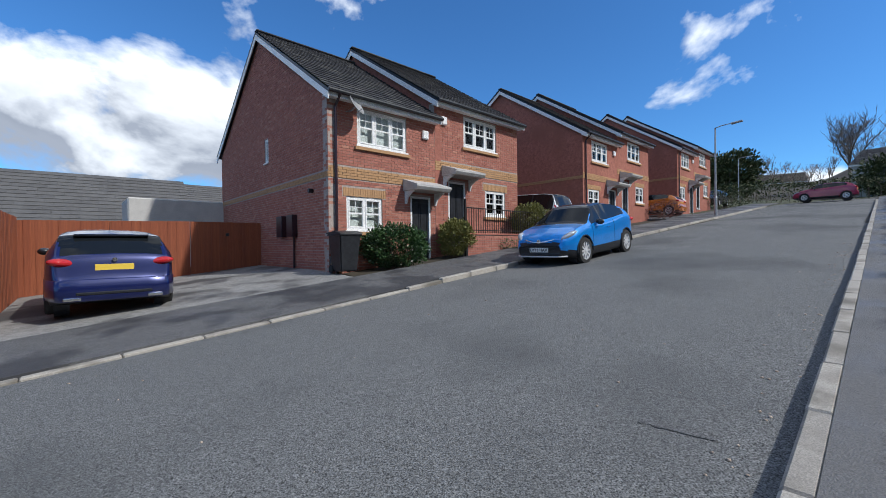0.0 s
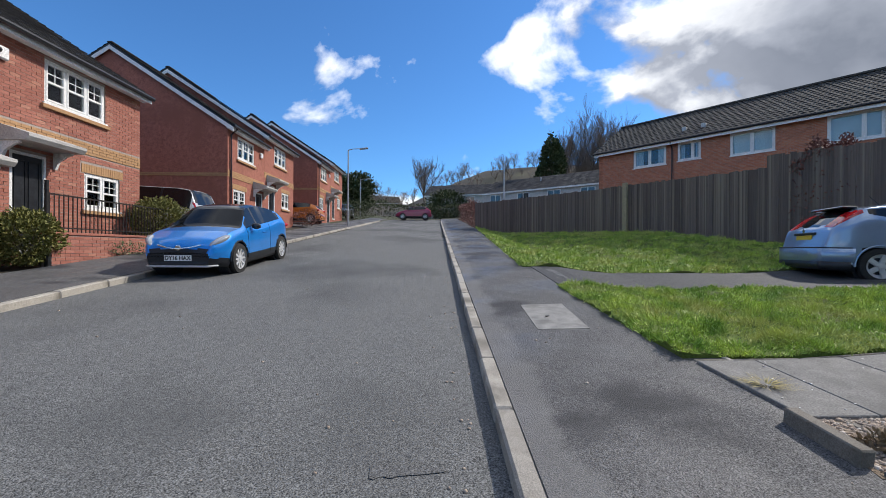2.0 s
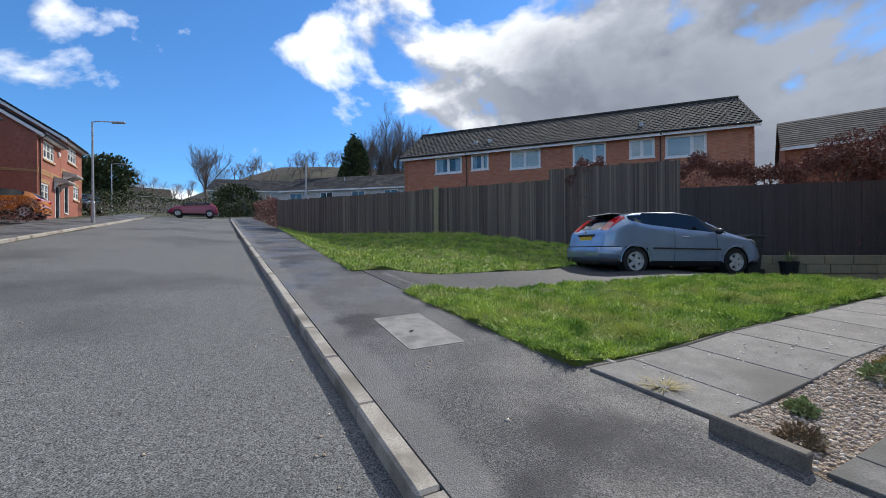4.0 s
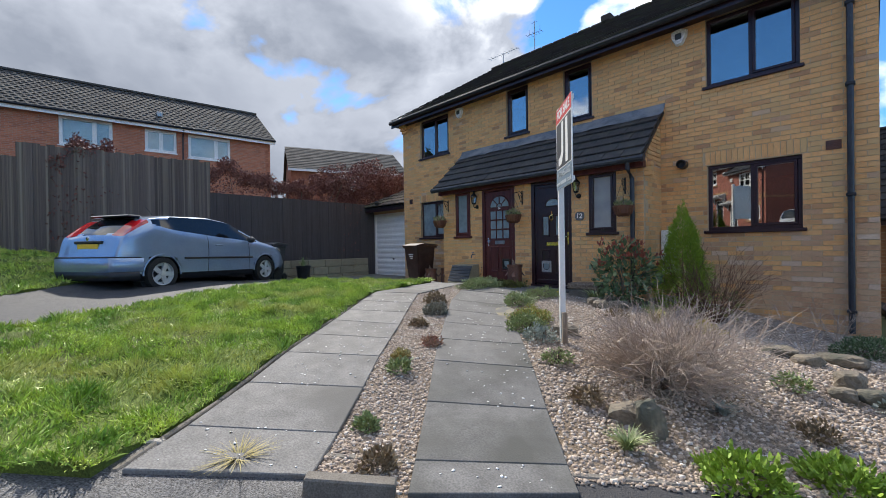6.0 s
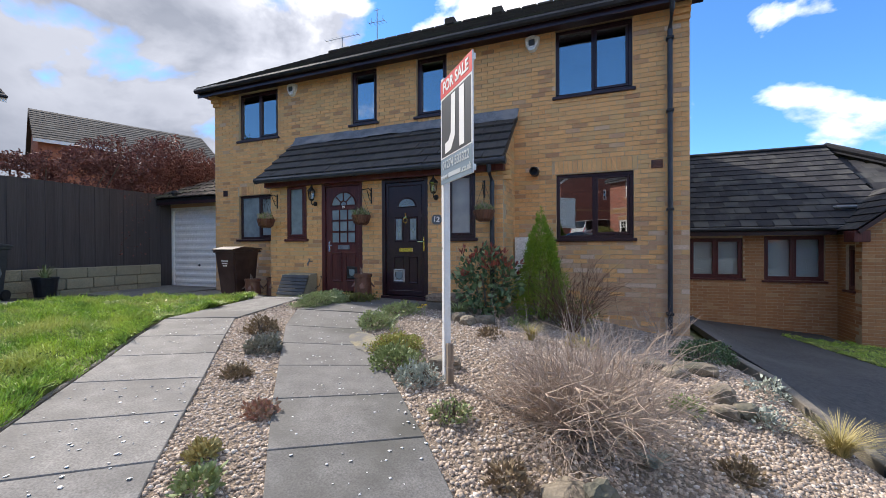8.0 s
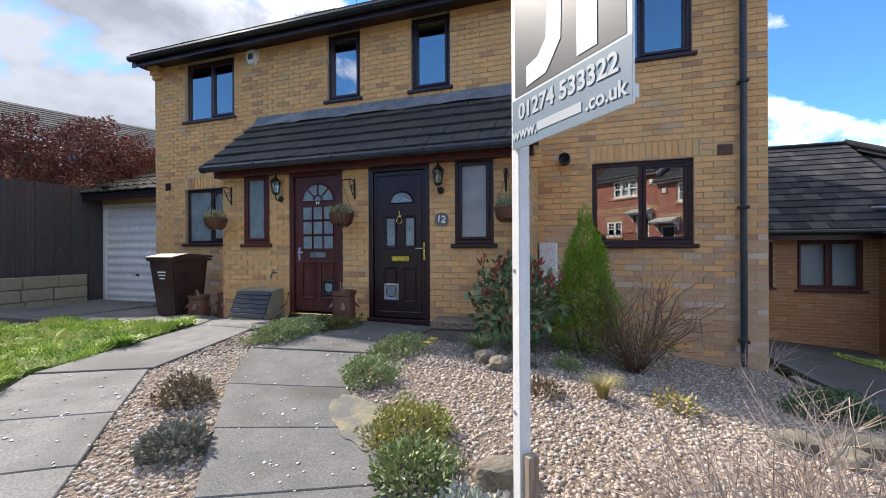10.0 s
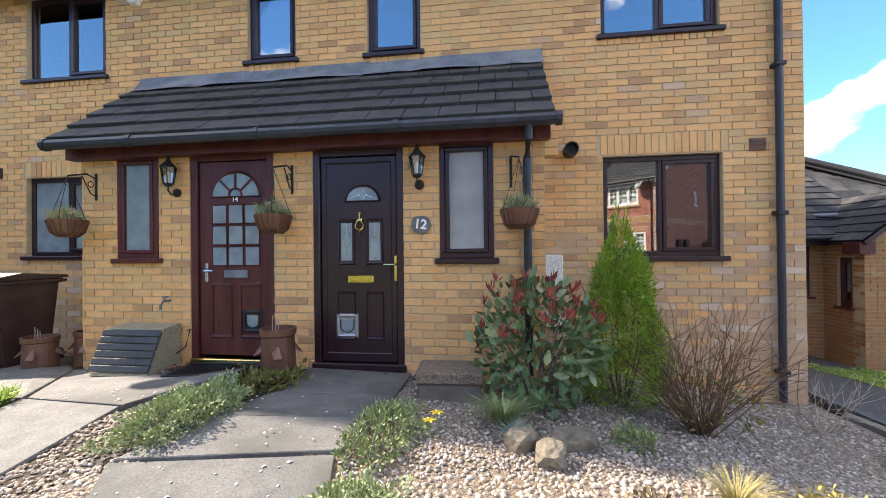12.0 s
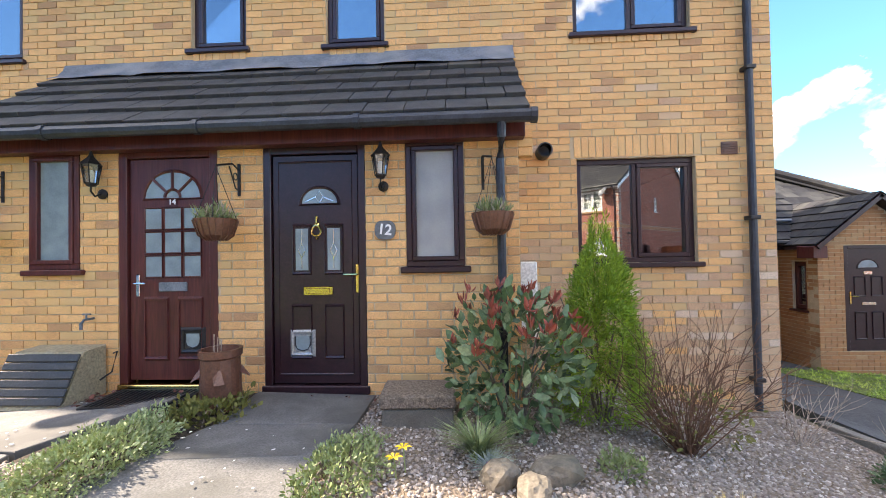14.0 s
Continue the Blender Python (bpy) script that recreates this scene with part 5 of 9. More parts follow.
M["tile_porch"] = surface("porch_tile", (0.030, 0.031, 0.034), (0.058, 0.058, 0.060), 9, 0.65, 0.5, 70, (0.065, 0.065, 0.06), 3.0, by="object", depth=0.004, spread=0.7)
buff_house()

# ---- red brick pairs across the road ----
FRONT_C = -9.63


def red_pair(s_far, base, detail, first):
    o = at(s_far, FRONT_C)
    f = wall_frame(o.x, o.y, base, (UY, -UX))
    h = thing("house", f, "red brick pair of houses with buff bands and white windows" if first else "red brick pair of houses further up the hill", "house", "red brick pairs")
    W = M["upvc_white"]
    body = M["brick_r_flat"]
    L, split, deep = 7.95, 4.28, 9.8

    def unit(x0, x1, up, wins, door, near):
        top = 4.7 + up
        hs = [(a, b, c + up, d + up) for a, b, c, d in wins] + [(door[0], door[1], 0.16 + up, 2.27 + up)]
        u = new("house_half")
        u.parent = h
        solid_wall("wall", x0, x1, -1.2, top, hs, M["mortar_r"] if detail else body, u)
        band = (x0 - 0.1, x1 + 0.1, 2.58 + up, 2.88 + up)
        heads = [(wins[0][0] - 0.12, wins[0][1] + 0.12, wins[0][3] + up, wins[0][3] + 0.22 + up)]
        if detail:
            rows = brick_rows(x0, x1, -0.6, top, hs + [band] + heads)
            brick_mesh("brickwork", rows, M["brick_r"], u, seed=12)
        brick_mesh("buff_band", brick_rows(x0, x1, 2.58 + up, 2.88 + up, hs), M["brick_buffband"], u, proud=0.012, seed=13)
        brick_mesh("window_head", [(x, x + 0.067, heads[0][2], heads[0][3]) for x in np.arange(heads[0][0], heads[0][1] - 0.05, 0.075)], M["brick_buffband"], u, proud=0.004, seed=14)
        for i, (a, b, c, d) in enumerate(wins):
            lights = (0.5,) if b - a < 1.4 else (1 / 3, 2 / 3)
            window(a, b, c + up, d + up, u, W, lights, bars=(2, 2), fr=0.06, back="blind" if i or near else "curtain", depth=-0.03, glass="glass_low")
            part("stone_sill", boxes((a - 0.1, b + 0.1, -0.02, 0.07, c + up - 0.14, c + up - 0.052), bev=0.006), M["brick_buffband"], u)
        dr = new("door")
        dr.parent = u
        a, b = door
        part("door_frame", boxes((a, a + 0.06, -0.08, 0.0, 0.16 + up, 2.27 + up), (b - 0.06, b, -0.08, 0.0, 0.16 + up, 2.27 + up), (a + 0.06, b - 0.06, -0.08, 0.0, 2.21 + up, 2.27 + up), (a, b, -0.05, 0.03, 0.08 + up, 0.16 + up), bev=0.004), W, dr)
        part("door_leaf", boxes((a + 0.06, b - 0.06, -0.09, -0.045, 0.16 + up, 2.21 + up)), M["black_plastic"], dr, "black panelled front door")
        bm = bmesh.new()
        for p in range(2):
            xa = a + 0.13 + p * 0.31
            ring_frame(bm, rect(xa, xa + 0.24, 0.28 + up, 0.85 + up), 0.03, -0.045, -0.035)
            ring_frame(bm, rect(xa, xa + 0.24, 1.0 + up, 2.1 + up), 0.03, -0.045, -0.035)
        part("moulding", bm, M["black_plastic"], dr)
        part("letter_plate", boxes((a + 0.27, b - 0.27, -0.045, -0.03, 0.9 + up, 0.96 + up), bev=0.004), M["chrome"], dr)
        cn = new("canopy")
        cn.parent = u
        bm = bmesh.new()
        prof = [(0.0, 2.75), (0.0, 2.40), (0.62, 2.40), (0.68, 2.48), (0.68, 2.54), (0.02, 2.75)]
        va = [bm.verts.new((a - 0.28, y, z + up)) for y, z in prof]
        vb = [bm.verts.new((b + 0.28, y, z + up)) for y, z in prof]
        bm.faces.new(va)
        bm.faces.new(vb[::-1])
        for i in range(6):
            bm.faces.new((va[i], va[(i + 1) % 6], vb[(i + 1) % 6], vb[i]))
        part("canopy_roof", bm, M["canopy_grey"], cn)
        for xx in (a - 0.22, b + 0.16):
            bm = bmesh.new()
            pts = [(0.0, 2.02), (0.05, 2.02), (0.12, 2.2), (0.3, 2.32), (0.42, 2.36), (0.42, 2.40), (0.0, 2.40)]
            p1 = [bm.verts.new((xx, y, z + up)) for y, z in pts]
            p2 = [bm.verts.new((xx + 0.06, y, z + up)) for y, z in pts]
            bm.faces.new(p1)
            bm.faces.new(p2[::-1])
            for i in range(len(pts)):
                j = (i + 1) % len(pts)
                bm.faces.new((p1[i], p1[j], p2[j], p2[i]))
            part("bracket", bm, W, cn)
        # roof
        ridge = 8.15 + up
        ov = 0.12
        e0, e1 = x0 - (ov if x0 == 0 else 0.06), x1 + ov
        for sg in (1, -1):
            ya, yb = (0.30, -deep / 2) if sg > 0 else (-deep - 0.3, -deep / 2)
            pts = [(e0, ya, top + 0.03), (e1, ya, top + 0.03), (e1, yb, ridge), (e0, yb, ridge)]
            if sg < 0:
                pts = [pts[1], pts[0], pts[3], pts[2]]
            deck("roof", pts, 0.09, M["black_plastic"], u)
            vec = Vector((0, yb - ya, ridge - top - 0.03))
            tiles("roof_tiles", slope_frame(pts[0], (sg, 0, 0), vec), e1 - e0, vec.length, M["tile_dark"], u, tw=0.34, gauge=0.3, wave=0.0)
        part("ridge", boxes((e0, e1, -deep / 2 - 0.12, -deep / 2 + 0.12, ridge, ridge + 0.08), bev=0.03), M["tile_dark"], u)
        part("fascia", boxes((e0, e1, 0.25, 0.27, top - 0.14, top + 0.02)), W, u, "white fascia board")
        part("soffit", boxes((e0, e1, 0.0, 0.25, top - 0.10, top - 0.08)), W, u)
        bm = bmesh.new()
        tube(bm, [(e0, 0.33, top - 0.0), (e1, 0.33, top - 0.0)], 0.06, 8)
        part("gutter", bm, M["black_plastic"], u)
        # white barge boards on the gable end
        for sg in (1, -1):
            ya, yb = (0.30, -deep / 2) if sg > 0 else (-deep - 0.3, -deep / 2)
            bm = bmesh.new()
            xx = e1 - 0.02
            q = [(xx, ya, top - 0.06), (xx, yb, ridge - 0.09), (xx, yb, ridge - 0.27), (xx, ya, top - 0.24)]
            va = [bm.verts.new(p) for p in q]
            vb = [bm.verts.new((p[0] + 0.025, p[1], p[2])) for p in q]
            bm.faces.new(va)
            bm.faces.new(vb[::-1])
            for i in range(4):
                bm.faces.new((va[i], va[(i + 1) % 4], vb[(i + 1) % 4], vb[i]))
            part("barge_board", bm, W, u)
        # gable wall on the downhill side
        g = new("gable_wall")
        g.parent = u
        g.matrix_local = wall_frame(x1, 0, 0, (1, 0))
        side = [(4.2, 4.55, 3.6 + up, 4.4 + up)] if near else []
        solid_wall("wall", 0, deep, -1.2, top, side, M["mortar_r"] if detail and near else body, g, top=(deep / 2, ridge - 0.15))
        if near:
            if detail:
                brick_mesh("brickwork", brick_rows(0, deep, -0.6, top, side + [(-0.1, deep + 0.1, 2.58 + up, 2.73 + up)], top=(deep / 2, ridge - 0.2)), M["brick_r"], g, seed=15)
            brick_mesh("buff_band", brick_rows(0, deep, 2.58 + up, 2.73 + up, []), M["brick_buffband"], g, proud=0.012, seed=16)
            window(4.2, 4.55, 3.6 + up, 4.4 + up, g, W, (), fr=0.05, back="blind", depth=-0.03)
            if detail:
                for xm in (1.95, 2.75):
                    part("meter_box", boxes((xm, xm + 0.42, 0.0, 0.16, 1.08, 1.72), bev=0.01), M["upvc_brown"], g, "dark brown meter box")
                bm = bmesh.new()
                tube(bm, [(2.1, 0.05, 1.08), (2.1, 0.05, -0.3)], 0.03, 8)
                part("cable_duct", bm, M["upvc_brown"], g)
                bm = bmesh.new()
                lathe(bm, [(0.06, 0), (0.06, 0.12), (0.045, 0.13)], 12, Matrix.Translation((0.9, 0, 2.3)) @ pose(0, 0, 0, -90))
                part("boiler_flue", bm, M["black_plastic"], g)
        part("wall", boxes((x0, x1, -deep, -deep + 0.2, -1.2, top)), body, u)
        bx = x0 + 0.3 if near else x1 - 0.5
        part("alarm_box", boxes((bx, bx + 0.24, 0.0, 0.09, 4.05 + up, 4.32 + up), bev=0.03), M["upvc_white"], u, "cream burglar alarm box")
        return u

    # x runs downhill; the far half stands higher
    k = lambda a: L - a
    unit(split, L, 0.0, [(k(1.65), k(0.52), 1.21, 2.12), (k(2.54), k(0.88), 3.53, 4.53)], (k(3.46), k(2.67)), True)
    unit(0.0, split, 0.6, [(k(7.18), k(6.05), 1.21, 2.12), (k(6.68), k(4.99), 3.53, 4.53)], (k(5.04), k(4.24)), False)
    room(0.3, L - 0.3, -4.0, -0.26, 0.0, 5.0, h)
    bm = bmesh.new()
    tube(bm, [(k(0.2), 0.34, 4.66), (k(0.2), 0.06, 4.4), (k(0.2), 0.06, -0.2)], 0.038, 8)
    part("downpipe", bm, M["upvc_brown"], h)
    if first:
        bm = bmesh.new()
        lathe(bm, [(0.001, 0.0), (0.15, 0.012), (0.27, 0.05), (0.275, 0.055), (0.15, 0.02), (0.001, 0.008)], 20, Matrix.Translation((k(0.62), 0.36, 4.42)) @ pose(0, 0, 0, 60, 0, -150))
        tube(bm, [(k(0.55), 0.0, 4.35), (k(0.58), 0.2, 4.33), (k(0.62), 0.36, 4.42)], 0.018, 6)
        tube(bm, [(k(0.62), 0.36, 4.2), (k(0.66), 0.62, 4.3)], 0.01, 5)
        part("satellite_dish", bm, M["galv"], h, "grey satellite dish under the eaves")
    part("wall", boxes((-0.02, 0.2, -9.8, -0.26, -1.2, 5.3)), body, h)
    return h


M["brick_r_flat"] = surface("brick_red_far", (0.36, 0.14, 0.10), (0.27, 0.10, 0.072), 6, 0.9, 0.4, 30, (0.26, 0.10, 0.07), 0.5)
red_pair(12.83, 0.50, True, True)
red_pair(25.88, 1.80, False, False)
red_pair(38.93, 3.10, False, False)
# ---- fences, garage, bungalow, far houses ----


def fence_run(name, pts, tops, board, mat, label, post_mat=None, post_gap=1.85, thick=0.022, jitter=0.03, face=1, group=""):
    """Close boards along a line of (x, y, base z); tops gives the top z at each."""
    o = Vector((pts[0][0], pts[0][1], pts[0][2]))
    f = thing(name, Matrix.Translation(o), label, "fence", group)
    rng = random.Random(len(pts) * 7 + int(tops[0] * 10))
    bm = box(bmesh.new(), 0, 1, 0, thick, 0, 1)
    bmesh.ops.recalc_face_normals(bm, faces=bm.faces)
    me = bpy.data.meshes.new("board")
    bm.to_mesh(me)
    bm.free()
    me.materials.append(mat)
    k = 0
    for (p, q, ta, tb) in zip(pts, pts[1:], tops, tops[1:]):
        p, q = Vector(p), Vector(q)
        d = Vector((q.x - p.x, q.y - p.y, 0))
        ln = d.length
        d.normalize()
        nrm = Vector((-d.y, d.x, 0)) * face
        n = max(1, int(ln / board))
        for i in range(n):
            a = p.lerp(q, i / n)
            z0, z1 = a.z - 0.1, ta + (tb - ta) * i / n + rng.uniform(-jitter, jitter)
            off = a - d * 0.012 + nrm * ((0.012 if k % 2 else 0.0) + rng.uniform(0, 0.006)) - o
            w = ln / n + 0.018
            lean = rng.uniform(-0.008, 0.008)
            ob = new("board", me)
            ob.parent = f
            ob.matrix_local = Matrix(((d.x * w, nrm.x, d.x * lean, off.x), (d.y * w, nrm.y, d.y * lean, off.y), (0, 0, z1 - z0, z0 - o.z), (0, 0, 0, 1)))
            k += 1
        m = max(1, round(ln / post_gap))
        for i in range(m + 1):
            a = p.lerp(q, i / m)
            zt = ta + (tb - ta) * i / m
            if post_mat:
                ob = part("post", boxes((-0.05, 0.05, -0.05, 0.05, a.z - 0.2 - o.z, zt + 0.03 - o.z), bev=0.008), post_mat, f)
                ob.location = (a.x - o.x + nrm.x * 0.05, a.y - o.y + nrm.y * 0.05, 0)
    return f


def gz(x, y):
    return height(x, y)


fy = [(17.6), 12.0, 7.0, 2.5]
fp = [(fence_x(y), y, gz(fence_x(y) - 0.1, y)) for y in fy]
fence_run("fence", fp, [4.2, 3.95, 3.77, 3.62], 0.12, M["fence_grey"], "tall weathered grey board fence above the lawn", face=-1)
fence_run("fence", [(14.1, 2.5, 1.7), (13.45, -1.15, 1.0)], [3.95, 3.88], 0.12, M["fence_grey"], "taller stretch of weathered grey board fence", face=-1)
fence_run("fence", [(13.42, -1.15, 0.5), (13.3, -6.4, 0.4)], [3.06, 3.0], 0.15, M["fence_dark"], "dark stained flat board fence beside the garage", jitter=0.006, face=-1)
ob = part("concrete_post", boxes((-0.09, 0.09, -0.05, 0.05, 1.7, 3.86), bev=0.01), M["pale_stone"])
ob.matrix_world = Matrix.Translation((fence_x(6.9) - 0.1, 6.9, 0)) @ pose(0, 0, 0, 0, 0, 72)
tagged(ob, "pale concrete post against the weathered fence", "post")


def retaining_wall():
    w = thing("retaining_wall", pose(13.1, -4.2, 0.44), "low pale stone block wall below the dark fence", "wall")
    rng = random.Random(2)
    for r in range(3):
        y = -1.7
        while y < 2.0:
            ln = rng.uniform(0.42, 0.6)
            b = part("block", box(bmesh.new(), -0.11, 0.11, 0, ln - 0.012, 0, 0.225, bev=0.012), M["pale_stone"], w)
            b.location = (rng.uniform(-0.006, 0.006), y, 0.0 + r * 0.235)
            y += ln


retaining_wall()


def garage():
    g = thing("garage", pose(0, 0, 0), "small brick garage with a white ribbed door and tiled roof", "garage")
    y = -6.35
    part("wall", boxes((11.02, 11.12, y - 0.2, y, 0.2, 2.95), (13.28, 13.5, y - 0.2, y, 0.2, 2.95), (11.12, 13.28, y - 0.2, y, 2.66, 2.95), (13.3, 13.5, y - 5, y - 0.2, 0.2, 2.9), (11.02, 13.5, y - 5.2, y - 5, 0.2, 2.9)), M["brick_worn"], g)
    d = new("garage_door")
    d.parent = g
    tagged(d, "white up-and-over door with horizontal ribs")
    part("door_frame", boxes((11.12, 11.2, y - 0.12, y - 0.02, 0.42, 2.66), (13.2, 13.28, y - 0.12, y - 0.02, 0.42, 2.66), (11.2, 13.2, y - 0.12, y - 0.02, 2.58, 2.66)), M["upvc_white"], d)
    bm = bmesh.new()
    prev = None
    for i in range(49):
        z = 0.46 + i * (2.11 / 48)
        yy = y - 0.05 - (0.016 if (i // 2) % 2 else 0.0)
        row = [bm.verts.new((11.21, yy, z + (0.004 if i % 2 else 0))), bm.verts.new((13.19, yy, z + (0.004 if i % 2 else 0)))]
        if prev:
            bm.faces.new((prev[0], prev[1], row[1], row[0]))
        prev = row
    part("door_panel", bm, M["upvc_white"], d)
    bm = bmesh.new()
    lathe(bm, [(0.03, 0), (0.03, 0.02), (0.012, 0.03), (0.012, 0.06)], 10, Matrix.Translation((12.2, y - 0.05, 1.1)) @ pose(0, 0, 0, -90))
    part("door_handle", bm, M["black_plastic"], d)
    deck("roof", [(11.0, y + 0.4, 2.84), (13.78, y + 0.4, 2.84), (12.3, y - 2.0, 4.0), (11.0, y - 2.0, 4.0)], 0.08, M["black_plastic"], g)
    deck("roof", [(13.78, y + 0.4, 2.84), (13.78, y - 5.3, 2.84), (12.3, y - 5.3, 4.0), (12.3, y - 2.0, 4.0)], 0.08, M["tile_brown"], g)
    vec = Vector((0, -2.4, 1.16))
    for i in range(8):
        t0 = i / 8
        tiles("roof_tiles", slope_frame((11.0, y + 0.4 - 2.4 * t0, 2.84 + 1.16 * t0 + 0.01), (1, 0, 0), vec), 2.72 - 1.48 * (i + 0.6) / 8, vec.length / 8, M["tile_brown"], g, tw=0.28, gauge=0.33, wave=0.02)
    part("fascia", boxes((11.02, 13.75, y + 0.34, y + 0.37, 2.70, 2.84)), M["upvc_brown"], g)
    bm = bmesh.new()
    tube(bm, [(12.6, y + 0.05, 3.0), (12.6, y + 0.28, 3.02)], 0.02, 6)
    lathe(bm, [(0.05, 0), (0.09, 0.1), (0.07, 0.16)], 10, Matrix.Translation((12.6, y + 0.33, 2.9)))
    part("flood_lamp", bm, M["black_plastic"], g, "small black lamp over the garage door")


garage()


def bungalow():
    h = thing("bungalow", pose(0, -11.1, 0), "buff brick bungalow with a brown tiled roof and brown windows", "bungalow")
    W = M["upvc_brown"]
    holes = [(-1.05, 0.11, 0.73, 1.75), (-2.66, -1.48, 0.70, 1.79)]
    solid_wall("wall", -3.1, 5.0, -1.5, 1.98, holes, M["mortar_y"], h)
    brick_mesh("brickwork", brick_rows(-2.88, 3.0, -0.75, 1.98, holes), M["brick_o"], h, seed=21)
    # net curtains here; the paler blind stands in for them to look brighter
    for a, b, c, d in holes:
        window(a, b, c, d, h, M["wood_red"], (0.5,), back="blind", glass="glass_low")
    # main roof
    y0, y1, z0, z1 = 0.35, -3.2, 1.98, 4.45
    deck("roof", [(-3.9, y0, z0), (6.0, y0, z0), (6.0, y1, z1), (-3.9, y1, z1)], 0.1, M["black_plastic"], h)
    vec = Vector((0, y1 - y0, z1 - z0))
    tiles("roof_tiles", slope_frame((-3.9, y0, z0), (1, 0, 0), vec), 9.9, vec.length, M["tile_dark"], h, tw=0.33, gauge=0.3, thick=0.03)
    deck("roof", [(6.0, y1 - 3.55, z0), (-3.9, y1 - 3.55, z0), (-3.9, y1, z1), (6.0, y1, z1)], 0.1, M["tile_dark"], h)
    # far end slope
    deck("roof_end", [(-7.4, y1 - 3.5, z0), (-7.4, y0, z0), (-3.9, y1 + 0.02, z1 - 0.01), (-3.9, y1, z1)], 0.08, M["tile_dark"], h)
    # hipped corner of the front slope
    bm = bmesh.new()
    rows = round(vec.length / 0.3)
    for i in range(rows):
        x = 0.0 if i % 2 else -0.165
        far = -3.5 * (1 - (i + 0.5) / rows)
        while x > far:
            box(bm, max(far, x - 0.325), x, i * vec.length / rows, (i + 1) * vec.length / rows + 0.01, -0.01, 0.035, m=pose(0, 0, 0, -3))
            x -= 0.33
    hip = part("hip_tiles", bm, M["tile_dark"], h)
    hip.matrix_local = slope_frame((-3.9, y0, z0), (1, 0, 0), vec)
    bm = bmesh.new()
    tube(bm, [(-7.45, y0, z0 + 0.06), (-3.9, y1, z1 + 0.07)], 0.09, 8)
    part("hip_ridge", bm, M["tile_dark"], h)
    part("fascia", boxes((-2.9, 6.0, 0.30, 0.33, 1.80, 1.98)), W, h)
    bm = bmesh.new()
    tube(bm, [(-2.9, 0.40, 1.95), (6.0, 0.40, 1.95)], 0.055, 8)
    part("gutter", bm, M["black_plastic"], h)
    part("ridge", boxes((-3.9, 6.0, y1 - 0.12, y1 + 0.12, z1, z1 + 0.09), bev=0.03), M["tile_dark"], h)
    # porch wing with its own door
    wf = 1.0
    side = new("wing_side_wall")
    side.parent = h
    side.matrix_local = wall_frame(-2.88, 0, 0, (1, 0))
    solid_wall("wall", -wf + 0.012, 0.15, -1.5, 1.9, [(-0.72, -0.36, 0.55, 1.55)], M["mortar_y"], side)
    brick_mesh("brickwork", brick_rows(-wf, 0, -0.75, 1.9, [(-0.72, -0.36, 0.55, 1.55)]), M["brick_o"], side, seed=22)
    window(-0.72, -0.36, 0.55, 1.55, side, M["wood_red"], (), back="net")
    fw = new("wing_front_wall")
    fw.parent = h
    fw.location = (0, wf, 0)
    hole = [(-4.32, -3.38, -0.22, 1.86)]
    solid_wall("wall", -5.0, -2.88, -1.5, 1.95, hole, M["mortar_y"], fw, top=(-3.94, 2.72))
    brick_mesh("brickwork", brick_rows(-5.0, -2.88, -0.75, 1.95, hole, top=(-3.94, 2.7)), M["brick_o"], fw, seed=23)
    d = new("door")
    d.parent = fw
    tagged(d, "dark brown panelled bungalow door with arched light")
    part("door_frame", boxes((-4.32, -4.25, -0.1, 0.0, -0.22, 1.86), (-3.45, -3.38, -0.1, 0.0, -0.22, 1.86), (-4.25, -3.45, -0.1, 0.0, 1.8, 1.86), bev=0.005), W, d)
    part("door_leaf", boxes((-4.25, -3.45, -0.09, -0.04, -0.22, 1.8)), W, d)
    bm = bmesh.new()
    ring_frame(bm, arch_pts(-4.06, -3.64, 1.4, 1.6), 0.03, -0.04, -0.03)
    for a in (-4.12, -3.8):
        ring_frame(bm, rect(a, a + 0.22, 0.85, 1.25), 0.03, -0.04, -0.03)
        ring_frame(bm, rect(a, a + 0.22, 0.0, 0.55), 0.03, -0.04, -0.03)
    part("moulding", bm, W, d)
    bm = bmesh.new()
    flat_panel(bm, arch_pts(-4.03, -3.67, 1.42, 1.57), -0.039, -0.035)
    part("arched_light", bm, M["glass_frost"], d)
    part("letter_plate", boxes((-3.98, -3.72, -0.04, -0.025, 0.68, 0.74), bev=0.004), M["chrome"], d)
    part("number_plate", boxes((-3.93, -3.77, -0.04, -0.03, 1.28, 1.35), bev=0.004), M["chrome"], d)
    bm = boxes((-3.52, -3.49, -0.04, -0.025, 0.7, 0.95), bev=0.004)
    tube(bm, [(-3.505, -0.03, 0.86), (-3.505, 0.01, 0.86), (-3.62, 0.01, 0.86)], 0.01, 5)
    part("door_handle", bm, M["brass"], d)
    for sg in (1, -1):
        a, b = (-2.72, -3.94) if sg > 0 else (-5.16, -3.94)
        pts = [(a, wf + 0.2, 1.86), (a, -2.0, 1.86), (b, -2.0, 2.86), (b, wf + 0.2, 2.86)]
        if sg > 0:
            pts = [(a, -2.0, 1.86), (a, wf + 0.2, 1.86), (b, wf + 0.2, 2.86), (b, -2.0, 2.86)]
        deck("wing_roof", pts, 0.08, M["upvc_brown"], h)
        vec = Vector((b - a, 0, 1.0))
        tiles("roof_tiles", slope_frame(pts[0], Vector(pts[1]) - Vector(pts[0]), vec), 3.2, vec.length, M["tile_dark"], h, tw=0.3, gauge=0.28)
    part("eaves_box", boxes((-2.95, -2.68, wf - 0.25, wf + 0.16, 1.62, 1.86), bev=0.01), M["wood_red"], h)
